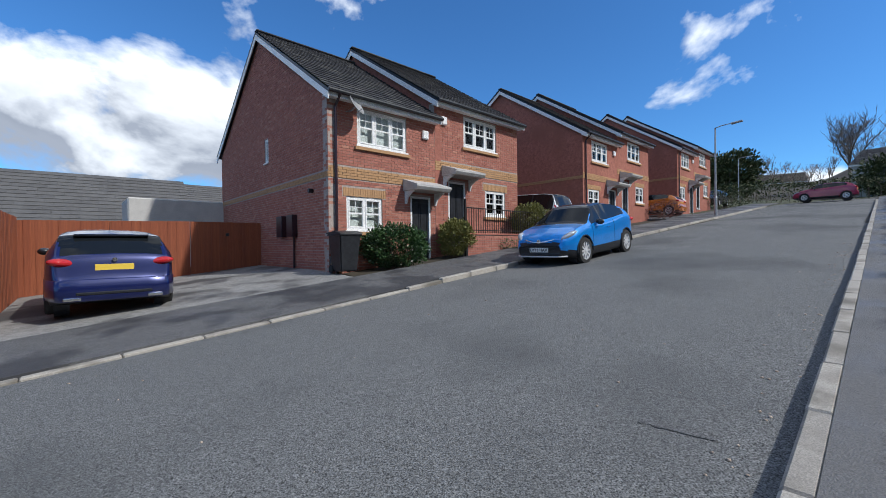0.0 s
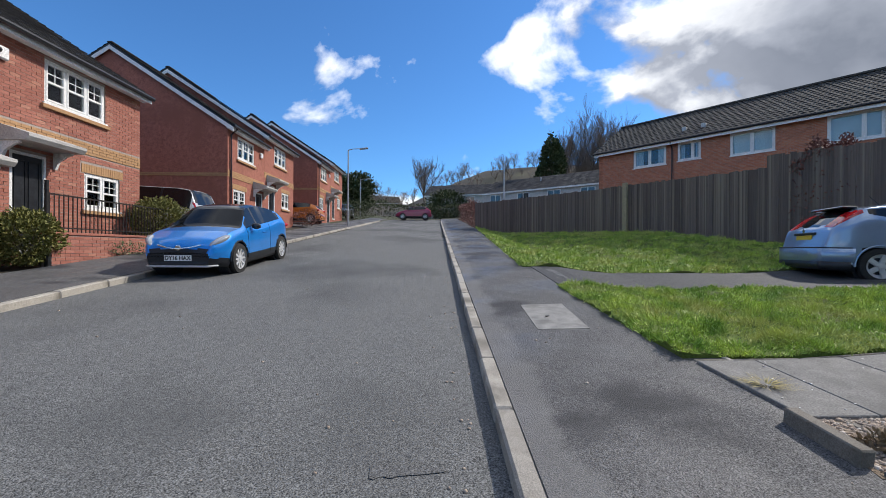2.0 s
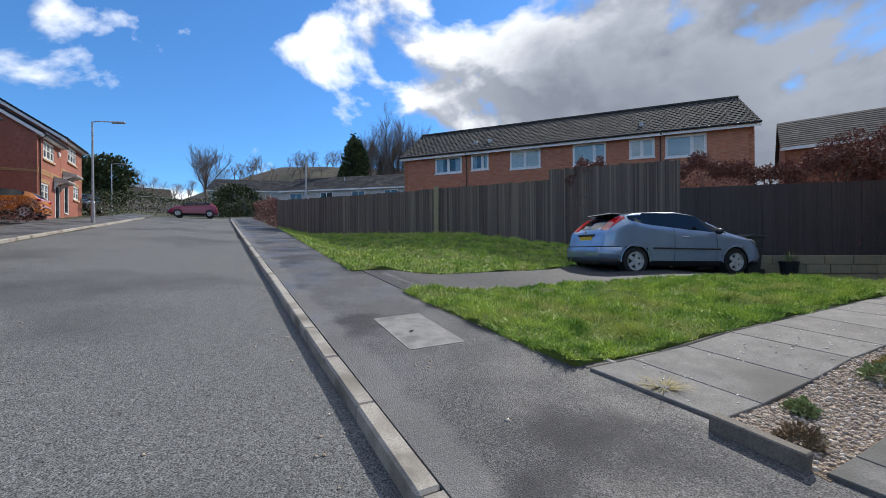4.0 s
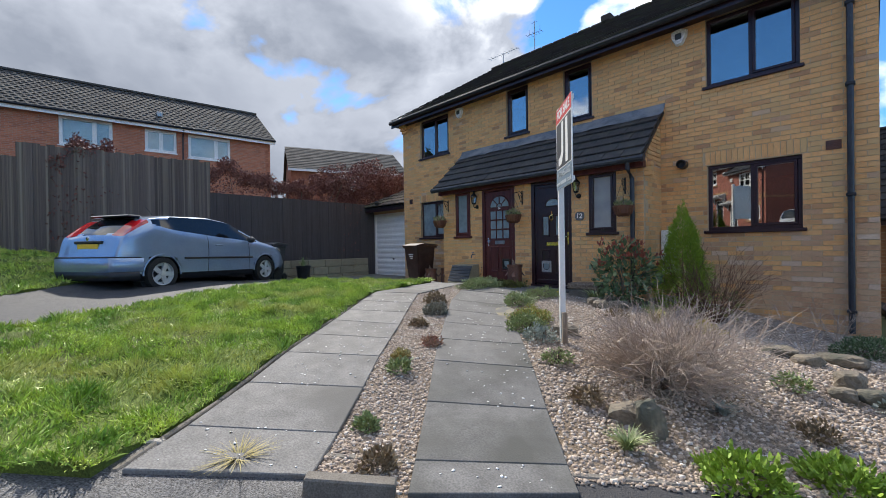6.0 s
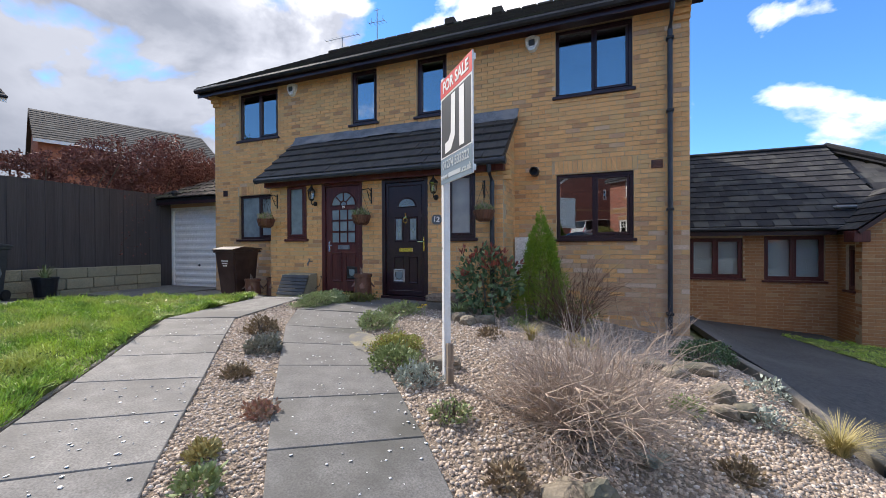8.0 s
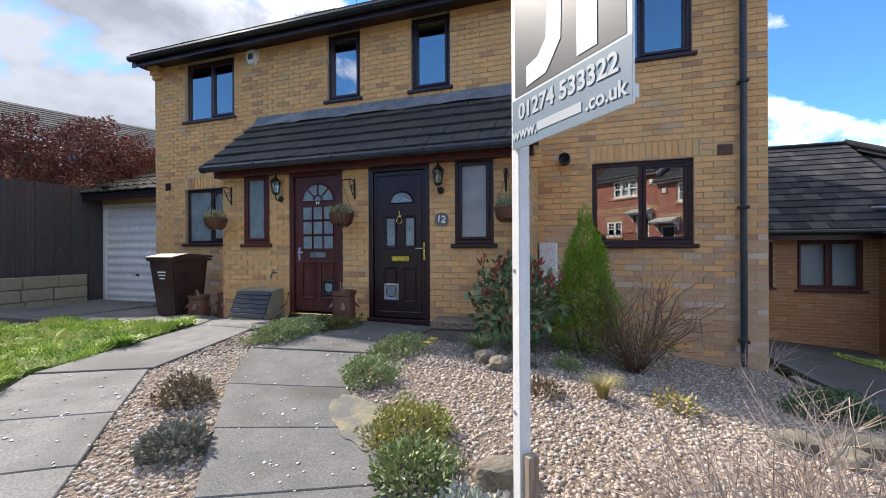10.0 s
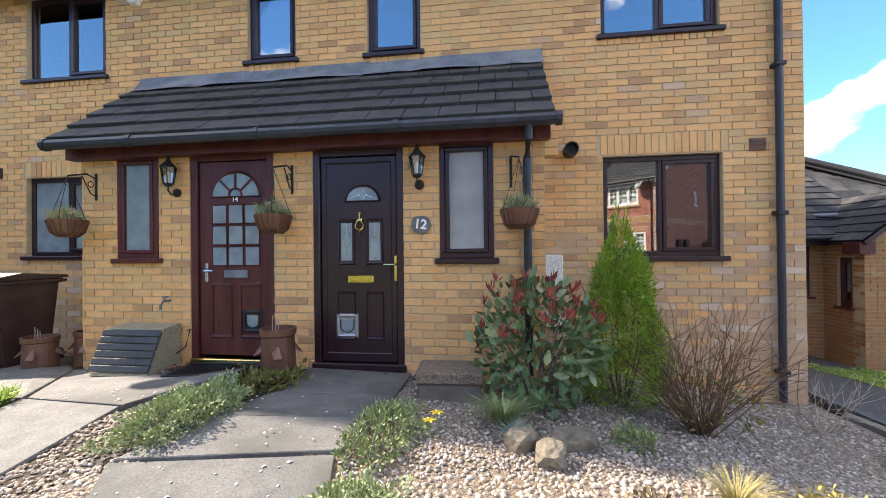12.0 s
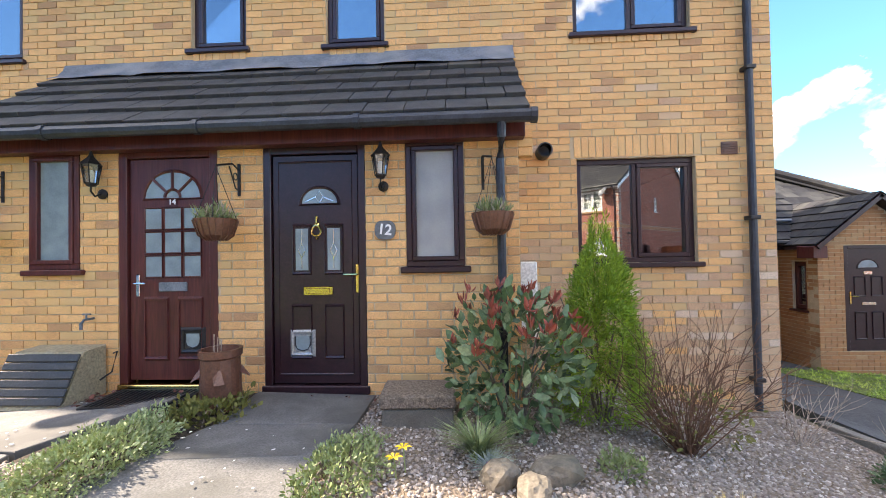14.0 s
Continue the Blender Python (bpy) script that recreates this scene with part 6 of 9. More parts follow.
    part("wall", boxes((-7.2, -5.0, -0.25, -0.01, -1.5, 1.98)), M["brick_o"], h)
    part("lead_patch", boxes((-3.3, -2.9, -0.42, -0.1, 2.42, 2.5), bev=0.03), M["lead"], h)
    room(-2.7, 4.8, -3.5, -0.26, -0.5, 1.95, h)
    return h


M["brick_o"] = surface("brick_orange_buff", (0.44, 0.22, 0.095), (0.33, 0.155, 0.07), 9, 0.88, 0.5, 110, (0.38, 0.20, 0.10), 0.8, by="island", c4=(0.46, 0.29, 0.15), depth=0.004)
bungalow()


def terrace():
    A, B = Vector((26.6, 12.9, 0)), Vector((25.0, -7.2, 0))
    d = (B - A).normalized()
    n = Vector((d.y, -d.x, 0))
    if n.x > 0:
        n = -n
    f = wall_frame(A.x, A.y, 0, (n.x, n.y))
    sx = 1 if (f.to_3x3() @ Vector((1, 0, 0))).dot(d) > 0 else -1
    h = thing("terrace", f, "orange brick terrace with a dark pantiled roof and white windows", "house")
    L = 20.2
    X = lambda a, b: tuple(sorted((sx * a, sx * b)))
    wins = [(2.33, 4.26, 6.45, 7.56), (4.89, 6.08, 6.5, 7.56), (7.47, 9.37, 6.36, 7.56), (11.26, 13.1, 6.27, 7.56), (14.33, 15.63, 6.42, 7.5), (16.14, 18.1, 6.29, 7.5)]
    holes = [(*X(a, b), c, e) for a, b, c, e in wins]
    x0, x1 = X(0, L)
    solid_wall("wall", x0, x1, 1.0, 7.75, holes, M["mortar_r"], h)
    brick_mesh("brickwork", brick_rows(x0, x1, 4.0, 7.75, holes), M["brick_or"], h, seed=31)
    for i, (a, b, c, e) in enumerate(holes):
        window(a, b, c, e, h, M["upvc_white"], (0.35,) if i % 2 else (0.5,), back="curtain" if i in (0, 1) else "blind", fr=0.07, depth=-0.03, glass="glass_low")
    for s in (0, 1):
        xx = x0 if s == 0 else x1
        g = new("gable_wall")
        g.parent = h
        g.matrix_local = wall_frame(xx, 0, 0, (-1 if s == 0 else 1, 0))
        a, b = (0.0, 7.0) if s else (-7.0, 0.0)
        solid_wall("wall", a, b, 1.0, 7.75, [], M["brick_far"], g, top=((a + b) / 2, 10.05))
    for sg in (1, -1):
        ya, yb = (0.35, -3.5) if sg > 0 else (-7.35, -3.5)
        za, zb = 7.72, 10.2
        pts = [(x0 - 0.2, ya, za), (x1 + 0.2, ya, za), (x1 + 0.2, yb, zb), (x0 - 0.2, yb, zb)]
        if sg < 0:
            pts = [pts[1], pts[0], pts[3], pts[2]]
        deck("roof", pts, 0.09, M["tile_brown"], h)
        vec = Vector((0, yb - ya, zb - za))
        tiles("roof_tiles", slope_frame(pts[0], (sg, 0, 0), vec), x1 - x0 + 0.4, vec.length, M["tile_slate"], h, tw=0.3, gauge=0.31, wave=0.022)
    part("ridge", boxes((x0 - 0.2, x1 + 0.2, -3.65, -3.35, 10.2, 10.32), bev=0.03), M["tile_slate"], h)
    part("fascia", boxes((x0 - 0.2, x1 + 0.2, 0.30, 0.33, 7.5, 7.7)), M["upvc_white"], h)
    bm = bmesh.new()
    tube(bm, [(x0 - 0.2, 0.4, 7.7), (x1 + 0.2, 0.4, 7.7)], 0.06, 6)
    part("gutter", bm, M["black_plastic"], h)
    for a in (4.6, 15.9):
        bm = bmesh.new()
        tube(bm, [(sx * a, 0.35, 7.6), (sx * a, 0.06, 7.3), (sx * a, 0.06, 2)], 0.04, 6)
        part("downpipe", bm, M["upvc_brown"], h)
    for a in (5.0, 6.0, 15.0):
        part("roof_vent", boxes((sx * a - 0.12, sx * a + 0.12, -0.9, -0.6, 8.35, 8.62), bev=0.03), M["galv"], h)
    room(x0 + 0.3, x1 - 0.3, -4, -0.26, 5.0, 7.7, h)


M["brick_or"] = surface("brick_orange", (0.52, 0.215, 0.125), (0.39, 0.145, 0.085), 9, 0.88, 0.4, 90, (0.34, 0.14, 0.085), 0.6, by="island", c4=(0.46, 0.22, 0.13), depth=0.004)
M["tile_slate"] = surface("roof_pantile", (0.055, 0.053, 0.052), (0.085, 0.082, 0.078), 10, 0.95, 0.5, 80, (0.11, 0.105, 0.095), 0.9, spec=0.12, by="island", depth=0.004)
terrace()


def far_house(x, y, z, yaw, length, deep, wall_h, rise, wall_mat, roof_mat, label, wins=0, base=4.0, category="house"):
    """A plain house of walls, tiled roof and small windows, its ridge along its own x."""
    h = thing("house" if category == "house" else "bungalow", pose(x, y, z, 0, 0, yaw), label, category)
    hx, hy = length / 2, deep / 2
    bm = bmesh.new()
    prof = [(-hy, -base), (hy, -base), (hy, wall_h), (0, wall_h + rise - 0.12), (-hy, wall_h)]
    va = [bm.verts.new((-hx, p, q)) for p, q in prof]
    vb = [bm.verts.new((hx, p, q)) for p, q in prof]
    bm.faces.new(va)
    bm.faces.new(vb[::-1])
    for i in range(5):
        bm.faces.new((va[i], va[(i + 1) % 5], vb[(i + 1) % 5], vb[i]))
    part("wall", bm, wall_mat, h)
    for sg in (1, -1):
        pts = [(-hx - 0.2, -sg * (hy + 0.3), wall_h - 0.15), (hx + 0.2, -sg * (hy + 0.3), wall_h - 0.15), (hx + 0.2, 0, wall_h + rise), (-hx - 0.2, 0, wall_h + rise)]
        if sg < 0:
            pts = [pts[1], pts[0], pts[3], pts[2]]
        deck("roof", pts, 0.1, roof_mat, h)
        vec = Vector((0, sg * (hy + 0.3), rise + 0.15))
        tiles("roof_tiles", slope_frame(pts[0], (sg, 0, 0), vec), length + 0.4, vec.length, roof_mat, h, tw=0.6, gauge=0.34, thick=0.03)
        part("fascia", boxes((-hx - 0.2, hx + 0.2, -sg * (hy + 0.28), -sg * (hy + 0.3), wall_h - 0.3, wall_h - 0.12)), M["upvc_white"], h)
        for i in range(wins):
            wx = -hx + length * (i + 0.5) / wins
            w = new("window")
            w.parent = h
            yy = -sg * (hy + 0.02)
            part("window_frame", boxes((wx - 0.8, wx + 0.8, yy - 0.03, yy + 0.03, wall_h - 1.5, wall_h - 1.42), (wx - 0.8, wx + 0.8, yy - 0.03, yy + 0.03, wall_h - 0.48, wall_h - 0.4), (wx - 0.8, wx - 0.72, yy - 0.03, yy + 0.03, wall_h - 1.42, wall_h - 0.48), (wx + 0.72, wx + 0.8, yy - 0.03, yy + 0.03, wall_h - 1.42, wall_h - 0.48), (wx - 0.04, wx + 0.04, yy - 0.03, yy + 0.03, wall_h - 1.42, wall_h - 0.48)), M["upvc_white"], w)
            part("pane", boxes((wx - 0.72, wx + 0.72, yy - 0.015, yy + 0.01, wall_h - 1.42, wall_h - 0.48)), M["dark_glass"], w)
    return h


M["dark_glass"] = material("dark_glass", (0.03, 0.035, 0.04), 0.05, 0.0, 0.8)
far_house(29.6, -14.6, 4.7, 70, 8.0, 7.0, 2.3, 2.1, M["brick_far"], M["tile_slate"], "brick house with a dark roof beyond the hedge", 1)
far_house(44.5, 27.0, 6.2, -84, 15.5, 7.0, 2.3, 1.9, M["render_white"], M["tile_dark"], "pale rendered bungalow with a dark roof behind the fence", 4, category="bungalow")
far_house(52.0, 46.0, 7.6, -60, 15, 7.0, 2.6, 2.0, M["render_white"], M["tile_dark"], "pale rendered bungalow with a dark roof up the hill", 3, category="bungalow")
far_house(78.0, 112.0, 13.0, -30, 16, 8.0, 3.0, 2.6, M["brick_far"], M["tile_brown"], "distant brick house on the hillside", 3)
p = at(-3.0, -27)
far_house(p.x, p.y, 0.35, 46.2 - 4, 15, 9.0, 1.6, 3.0, M["brick_r_flat"], M["tile_grey"], "red brick house with a grey tiled roof beyond the fence", 2)
p = at(10.5, -33)
far_house(p.x, p.y, 1.6, 46.2, 16, 8.0, 1.7, 2.4, M["brick_r_flat"], M["tile_grey"], "red brick house with a grey roof behind the garden", 2)
p = at(4.0, -20.5)
far_box = boxes((-2.4, 2.4, -1.2, 1.2, 0, 2.75), bev=0.05)
ob = part("shed", far_box, M["render_white"])
ob.matrix_world = Matrix.Translation((p.x, p.y, 0.5)) @ pose(0, 0, 0, 0, 0, 46)
tagged(ob, "long white flat-roofed outbuilding behind the fence", "shed")

# orange stained fence and gate by the gable
a, b, c = at(4.86, -14.7), at(-1.0, -14.9), at(-1.0, -8.9)
for q, r, t0, t1, lab in ((at(2.75, -14.75), at(-1.0, -14.9), 1.0, 0.95, "orange stained close-board fence behind the parked car"), (at(-1.0, -14.9), at(-1.05, -8.9), 0.95, 0.9, "orange stained fence along the parking place")):
    z = height(q.x, q.y)
    zz = height(r.x, r.y)
    fence_run("fence", [(q.x, q.y, z), (r.x, r.y, zz)], [2.12, 2.05], 0.11, M["fence_orange"], lab, jitter=0.006, face=-1, group="orange fences")


def gate():
    q, r = at(4.86, -14.65), at(2.78, -14.72)
    g = fence_run("gate", [(q.x, q.y, height(q.x, q.y) + 0.12), (r.x, r.y, height(r.x, r.y) + 0.12)], [2.12, 2.12], 0.11, M["fence_orange"], "orange stained double wooden gate, closed, beside the gable", jitter=0.004, face=-1)
    g["category"] = "gate"
    for s in (3.8,):
        p = at(s, -14.6)
        part("latch", boxes((-0.05, 0.05, -0.03, 0.03, 0.9, 1.0), bev=0.01), M["metal_black"], g).location = (p.x - q.x, p.y - q.y, 0.0)


gate()
# ---- vehicles ----


def paint(name, c, metal=0.35):
    return surface(name, c, tuple(v * 0.9 for v in c), 3, 0.28, 0, 400, metal=metal, coat=1.0)


M["paint_blue"] = paint("car_paint_bright_blue", (0.010, 0.23, 0.70), 0.25)
M["paint_navy"] = paint("car_paint_navy", (0.008, 0.015, 0.095))
M["paint_silverblue"] = paint("car_paint_silver_blue", (0.28, 0.38, 0.54), 0.4)
M["paint_silver"] = paint("car_paint_silver", (0.50, 0.51, 0.52), 0.15)
M["paint_orange"] = paint("car_paint_orange", (0.62, 0.19, 0.02), 0.1)
M["paint_red"] = paint("car_paint_magenta", (0.28, 0.015, 0.06), 0.2)
M["paint_black"] = paint("car_paint_black", (0.012, 0.012, 0.014), 0.1)
M["tint_glass"] = material("tinted_glass", (0.010, 0.012, 0.014), 0.03, 0.0, 0.4)
M["tyre"] = surface("tyre_rubber", (0.018, 0.018, 0.018), (0.028, 0.028, 0.027), 20, 0.85, 0.3, 90)
M["alloy"] = surface("alloy_wheel", (0.62, 0.63, 0.64), (0.52, 0.53, 0.54), 20, 0.35, 0, 60, metal=0.25, vr=0.05)
M["lamp_clear"] = material("lamp_clear", (0.50, 0.53, 0.56), 0.06, 0.5, 0.8)
M["lamp_red"] = material("lamp_red", (0.45, 0.012, 0.015), 0.1, 0.0, 0.8)
M["plate_yellow"] = material("plate_yellow", (0.75, 0.52, 0.06), 0.5)
M["plate_white"] = material("plate_white", (0.8, 0.8, 0.78), 0.5)


def car(m, label, spec, body_mat, roof_mat=None, category="car"):
    """A hatchback or van. Own axes: x ahead, y to the left, z up, from the ground under its middle."""
    L, Wd, H, wb, fo = spec["length"], spec["width"], spec["height"], spec["base"], spec["front"]
    xf, xr = L / 2, -L / 2
    axle_f = xf - fo
    axle_r = axle_f - wb
    R = spec.get("wheel", 0.31)
    top = spec["top"]        # centre-line heights (x, z)
    belt = spec["belt"]      # belt-line heights (x, z)
    n = 84
    xs = xr + L * (0.5 - 0.5 * np.cos(np.linspace(0, math.pi, n)))

    def smooth_line(pts, x, k=0.05):
        px, pz = [p[0] for p in pts], [p[1] for p in pts]
        return (np.interp(x - k, px, pz) + 2 * np.interp(x, px, pz) + np.interp(x + k, px, pz)) / 4

    zt = smooth_line(top, xs, spec.get("round", 0.05))
    zb = np.minimum(smooth_line(belt, xs, 0.12), zt - 0.03)
    u = np.abs(xs) / (L / 2)
    hw = Wd / 2 * (1 - np.where(xs > 0, spec.get("nose", 0.20), 0.16) * np.clip((u - 0.72) / 0.28, 0, 1) ** 2.2 - 0.02 * u)
    cabin = np.clip((zt - zb - 0.03) / (H - 1.0), 0, 1)
    ht = hw * (0.93 - 0.24 * cabin)
    low = spec.get("low", 0.19) + 0.10 * np.clip((u - 0.8) / 0.2, 0, 1)
    ring = []
    for i in range(n):
        a, b = zt[i], zb[i]
        ctrl = [(0, a), (ht[i] * 0.6, a - 0.012), (ht[i] * 0.92, a - 0.035), (ht[i], a - 0.06 * (0.4 + 0.6 * cabin[i])), (hw[i] * 0.955, b), (hw[i] * 0.985, b - 0.07), (hw[i], (b + low[i]) / 2 + 0.06), (hw[i] * 0.985, low[i] + 0.13), (hw[i] * 0.93, low[i]), (0, low[i])]
        seg = [3, 2, 2, 7, 2, 4, 4, 2, 2]
        pts = []
        for (y0, z0), (y1, z1), k in zip(ctrl, ctrl[1:], seg):
            for t in range(k):
                f = t / k
                pts.append((y0 + (y1 - y0) * f, z0 + (z1 - z0) * f))
        pts.append(ctrl[-1])
        ring.append(pts)
    k = len(ring[0])
    groups = {}

    def bucket(cx, cy, cz, j):
        ay = abs(cy)
        zbx = float(np.interp(cx, xs, zb))
        ztx = float(np.interp(cx, xs, zt))
        hwx = float(np.interp(cx, xs, hw))
        for ax in (axle_f, axle_r):
            if ay > hwx * 0.75 and (cx - ax) ** 2 + (cz - R) ** 2 < (R + 0.055) ** 2:
                return None
        if 7 <= j < 14 and cz > zbx + 0.035 and cz < ztx - 0.065 and spec["side"][0] < cx < spec["side"][1]:
            if any(abs(cx - q) < 0.035 for q in spec["pillars"]):
                return "pillar"
            return "side_window"
        if j < 7 and spec["screen"][0] < cx < spec["screen"][1] and cz > zbx - 0.05:
            return "windscreen"
        if j < 7 and cx < spec["rear_glass"][1] and spec["rear_glass"][0] < cz < H - spec.get("glass_drop", 0.1) and ay < hwx * spec.get("glass_in", 0.72):
            return "rear_window"
        if j < 10 and cx < xr + spec.get("tail_reach", 0.34) and spec["tail"][0] + spec.get("tail_slant", 0) * (1 - ay / hwx) < cz < spec["tail"][1] - spec.get("tail_slant", 0) * 0.5 * (1 - ay / hwx) and ay > hwx * spec.get("tail_in", 0.66):
            return "tail_light"
        if cx > xf - 0.14 and spec["grille"][0] < cz < spec["grille"][1] and ay < hwx * spec.get("grille_w", 0.72):
            return "grille"
        if cz < low[0] + spec.get("skirt", 0.03) or (spec.get("clad") and cx > xf - 0.22 and cz < 0.40):
            return "sill_trim"
        if roof_mat and j < 7 and cz > H - 0.16:
            return "roof"
        return "body"

    for side in (1, -1):
        for i in range(n - 1):
            for j in range(k - 1):
                q = [(xs[i], ring[i][j]), (xs[i + 1], ring[i + 1][j]), (xs[i + 1], ring[i + 1][j + 1]), (xs[i], ring[i][j + 1])]
                cx = sum(p[0] for p in q) / 4
                cy = sum(p[1][0] for p in q) / 4
                cz = sum(p[1][1] for p in q) / 4
                g = bucket(cx, cy, cz, j)
                if g:
                    key = (g, side if g in ("side_window", "headlight", "tail_light") else 0)
                    groups.setdefault(key, []).append((side, i, j))
    for i in (0, n - 1):
        for side in (1, -1):
            for j in range(k - 1):
                groups.setdefault(("grille" if i and spec.get("clad") else "body", 0), []).append((side, i, j, "cap"))
    top_ob = thing("car" if category == "car" else "van", m, label, category, "parked vehicles")
    mats = {"body": body_mat, "pillar": M["black_plastic"], "side_window": M["tint_glass"], "windscreen": M["tint_glass"], "rear_window": M["tint_glass"], "headlight": M["lamp_clear"], "tail_light": M["lamp_red"], "grille": M["black_plastic"], "sill_trim": M["black_plastic"], "roof": roof_mat or body_mat}
    for (g, _), cells in groups.items():
        bm = bmesh.new()
        cache = {}

        def vert(side, i, j):
            y, z = ring[i][j]
            key = (side if y > 1e-6 else 1, i, j)
            if key not in cache:
                cache[key] = bm.verts.new((xs[i], side * y, z))
            return cache[key]

        for c in cells:
            side, i, j = c[:3]
            if len(c) == 4:
                y0, z0 = ring[i][j]
                y1, z1 = ring[i][j + 1]
                vs = [bm.verts.new(p) for p in ((xs[i], side * y0, z0), (xs[i], side * y1, z1), (xs[i], 0, z1), (xs[i], 0, z0))]
            else:
                vs = [vert(side, i, j), vert(side, i + 1, j), vert(side, i + 1, j + 1), vert(side, i, j + 1)]
            vs2 = list(dict.fromkeys(vs))
            if len(vs2) < 3:
                continue
            if side < 0:
                vs2 = vs2[::-1]
            try:
                bm.faces.new(vs2)
            except ValueError:
                pass
        bmesh.ops.remove_doubles(bm, verts=bm.verts, dist=0.0005)
        part(g, bm, mats[g], top_ob, smooth=True, fix=(g == "body"))
    # wheels
    for ax in (axle_f, axle_r):
        for sd in (1, -1):
            yw = sd * (Wd / 2 - 0.10)
            bm = bmesh.new()
            arc = [(ax + (R + 0.05) * math.cos(t), sd * float(np.interp(ax, xs, hw)) * 0.985, max(0.17, R + (R + 0.05) * math.sin(t))) for t in np.linspace(-0.05, math.pi + 0.05, 22)]
            tube(bm, arc, 0.018, 6)
            part("wheel_arch", bm, M["black_plastic"] if spec.get("clad") else body_mat, top_ob)
            bm = bmesh.new()
            lathe(bm, [(R + 0.06, -0.10), (R + 0.06, 0.10)], 20, Matrix.Translation((ax, sd * (Wd / 2 - 0.22), R)) @ pose(0, 0, 0, 90))
            part("wheel_well", bm, M["black_plastic"], top_ob)
            w = new("wheel")
            w.parent = top_ob
            w.matrix_local = Matrix.Translation((ax, yw, R)) @ pose(0, 0, 0, -90 * sd)
            bm = bmesh.new()
            r = R
            lathe(bm, [(r * 0.66, -0.09), (r * 0.95, -0.09), (r, -0.05), (r, 0.05), (r * 0.95, 0.088), (r * 0.68, 0.094), (r * 0.67, 0.07), (r * 0.66, -0.05)], 28)
            part("tyre", bm, M["tyre"], w)
            bm = bmesh.new()
            lathe(bm, [(r * 0.60, 0.02), (r * 0.66, 0.088), (r * 0.70, 0.09), (r * 0.68, 0.05), (r * 0.3, 0.02)], 28)
            for q in range(spec.get("spokes", 5)):
                t = 2 * math.pi * q / spec.get("spokes", 5)
                ww = spec.get("spoke_w", 0.03)
                box(bm, 0.02, r * 0.64, -ww, ww, 0.05, 0.078, m=pose(0, 0, 0, 0, 0, math.degrees(t)))
            lathe(bm, [(0.05, 0.05), (0.05, 0.085), (0.03, 0.09)], 12)
            part("rim", bm, M["alloy"], w)
            bm = bmesh.new()
            lathe(bm, [(r * 0.6, 0.025), (r * 0.6, 0.035)], 20)
            part("brake_disc", bm, M["black_plastic"], w)
    # headlights set into the front corners
    for sd in (1, -1):
        bm = bmesh.new()
        bmesh.ops.create_uvsphere(bm, u_segments=16, v_segments=10, radius=1.0)
        lx = xf - 0.30
        hy = float(np.interp(lx, xs, hw))
        lz = (spec["head"][0] + spec["head"][1]) / 2
        mm = Matrix.Translation((lx, sd * hy * 0.80, lz + 0.03)) @ Euler((sd * 0.35, 0.42, sd * -0.55)).to_matrix().to_4x4() @ Matrix.Diagonal((0.25, 0.15, 0.075, 1))
        bmesh.ops.transform(bm, matrix=mm, verts=bm.verts)
        part("headlight", bm, M["lamp_clear"], top_ob, smooth=True)
    # tail lamps wrapped round the rear corners
    if spec.get("tail_lens"):
        for sd in (1, -1):
            bm = bmesh.new()
            bmesh.ops.create_uvsphere(bm, u_segments=18, v_segments=10, radius=1.0)
            hy = float(np.interp(xr + 0.14, xs, hw))
            mm = Matrix.Translation((xr + 0.19, sd * hy * 0.80, spec["tail_lens"])) @ Euler((sd * 0.14, 0.0, sd * 0.5)).to_matrix().to_4x4() @ Matrix.Diagonal((0.12, 0.23, 0.075, 1))
            bmesh.ops.transform(bm, matrix=mm, verts=bm.verts)
            part("tail_light", bm, M["lamp_red"], top_ob, smooth=True)
    # mirrors, plates, handles
    for sd in (1, -1):
        bm = bmesh.new()
        bmesh.ops.create_icosphere(bm, subdivisions=2, radius=0.1)
        bmesh.ops.scale(bm, vec=(0.7, 1.1, 0.75), verts=bm.verts)
        mr = part("mirror", bm, spec.get("mirror", body_mat), top_ob, smooth=True)
        mx = spec["screen"][1] - 0.42
        mr.location = (mx, sd * (float(np.interp(mx, xs, hw)) + 0.06), float(np.interp(mx, xs, zb)) + 0.06)
        hx = spec.get("handle", 0.0)
        hz = float(np.interp(hx, xs, zb)) - 0.12
        hy = float(np.interp(hx, xs, hw)) * 0.99
        part("door_handle", boxes((hx - 0.09, hx + 0.09, sd * hy - 0.02, sd * hy + 0.02, hz - 0.014, hz + 0.014), bev=0.008), spec.get("handle_mat", body_mat), top_ob)
    for xx, mat, key in ((xf, M["plate_white"], "front_plate"), (xr, M["plate_yellow"], "rear_plate")):
        z = spec[key]
        s = 1 if xx > 0 else -1
        on = xs[zt >= z]
        xx = float(on[-1] if s > 0 else on[0])
        pl = part("number_plate", boxes((xx - 0.004 * s, xx + 0.014 * s, -0.26, 0.26, z - 0.055, z + 0.055), bev=0.003), mat, top_ob)
        if spec.get("plate"):
            lettering(spec["plate"], 0.105, M["paint_black"], pl, Matrix.Translation((xx + 0.016 * s, 0, z)) @ pose(0, 0, 0, 90, 0, 90 * s), "plate_letters")
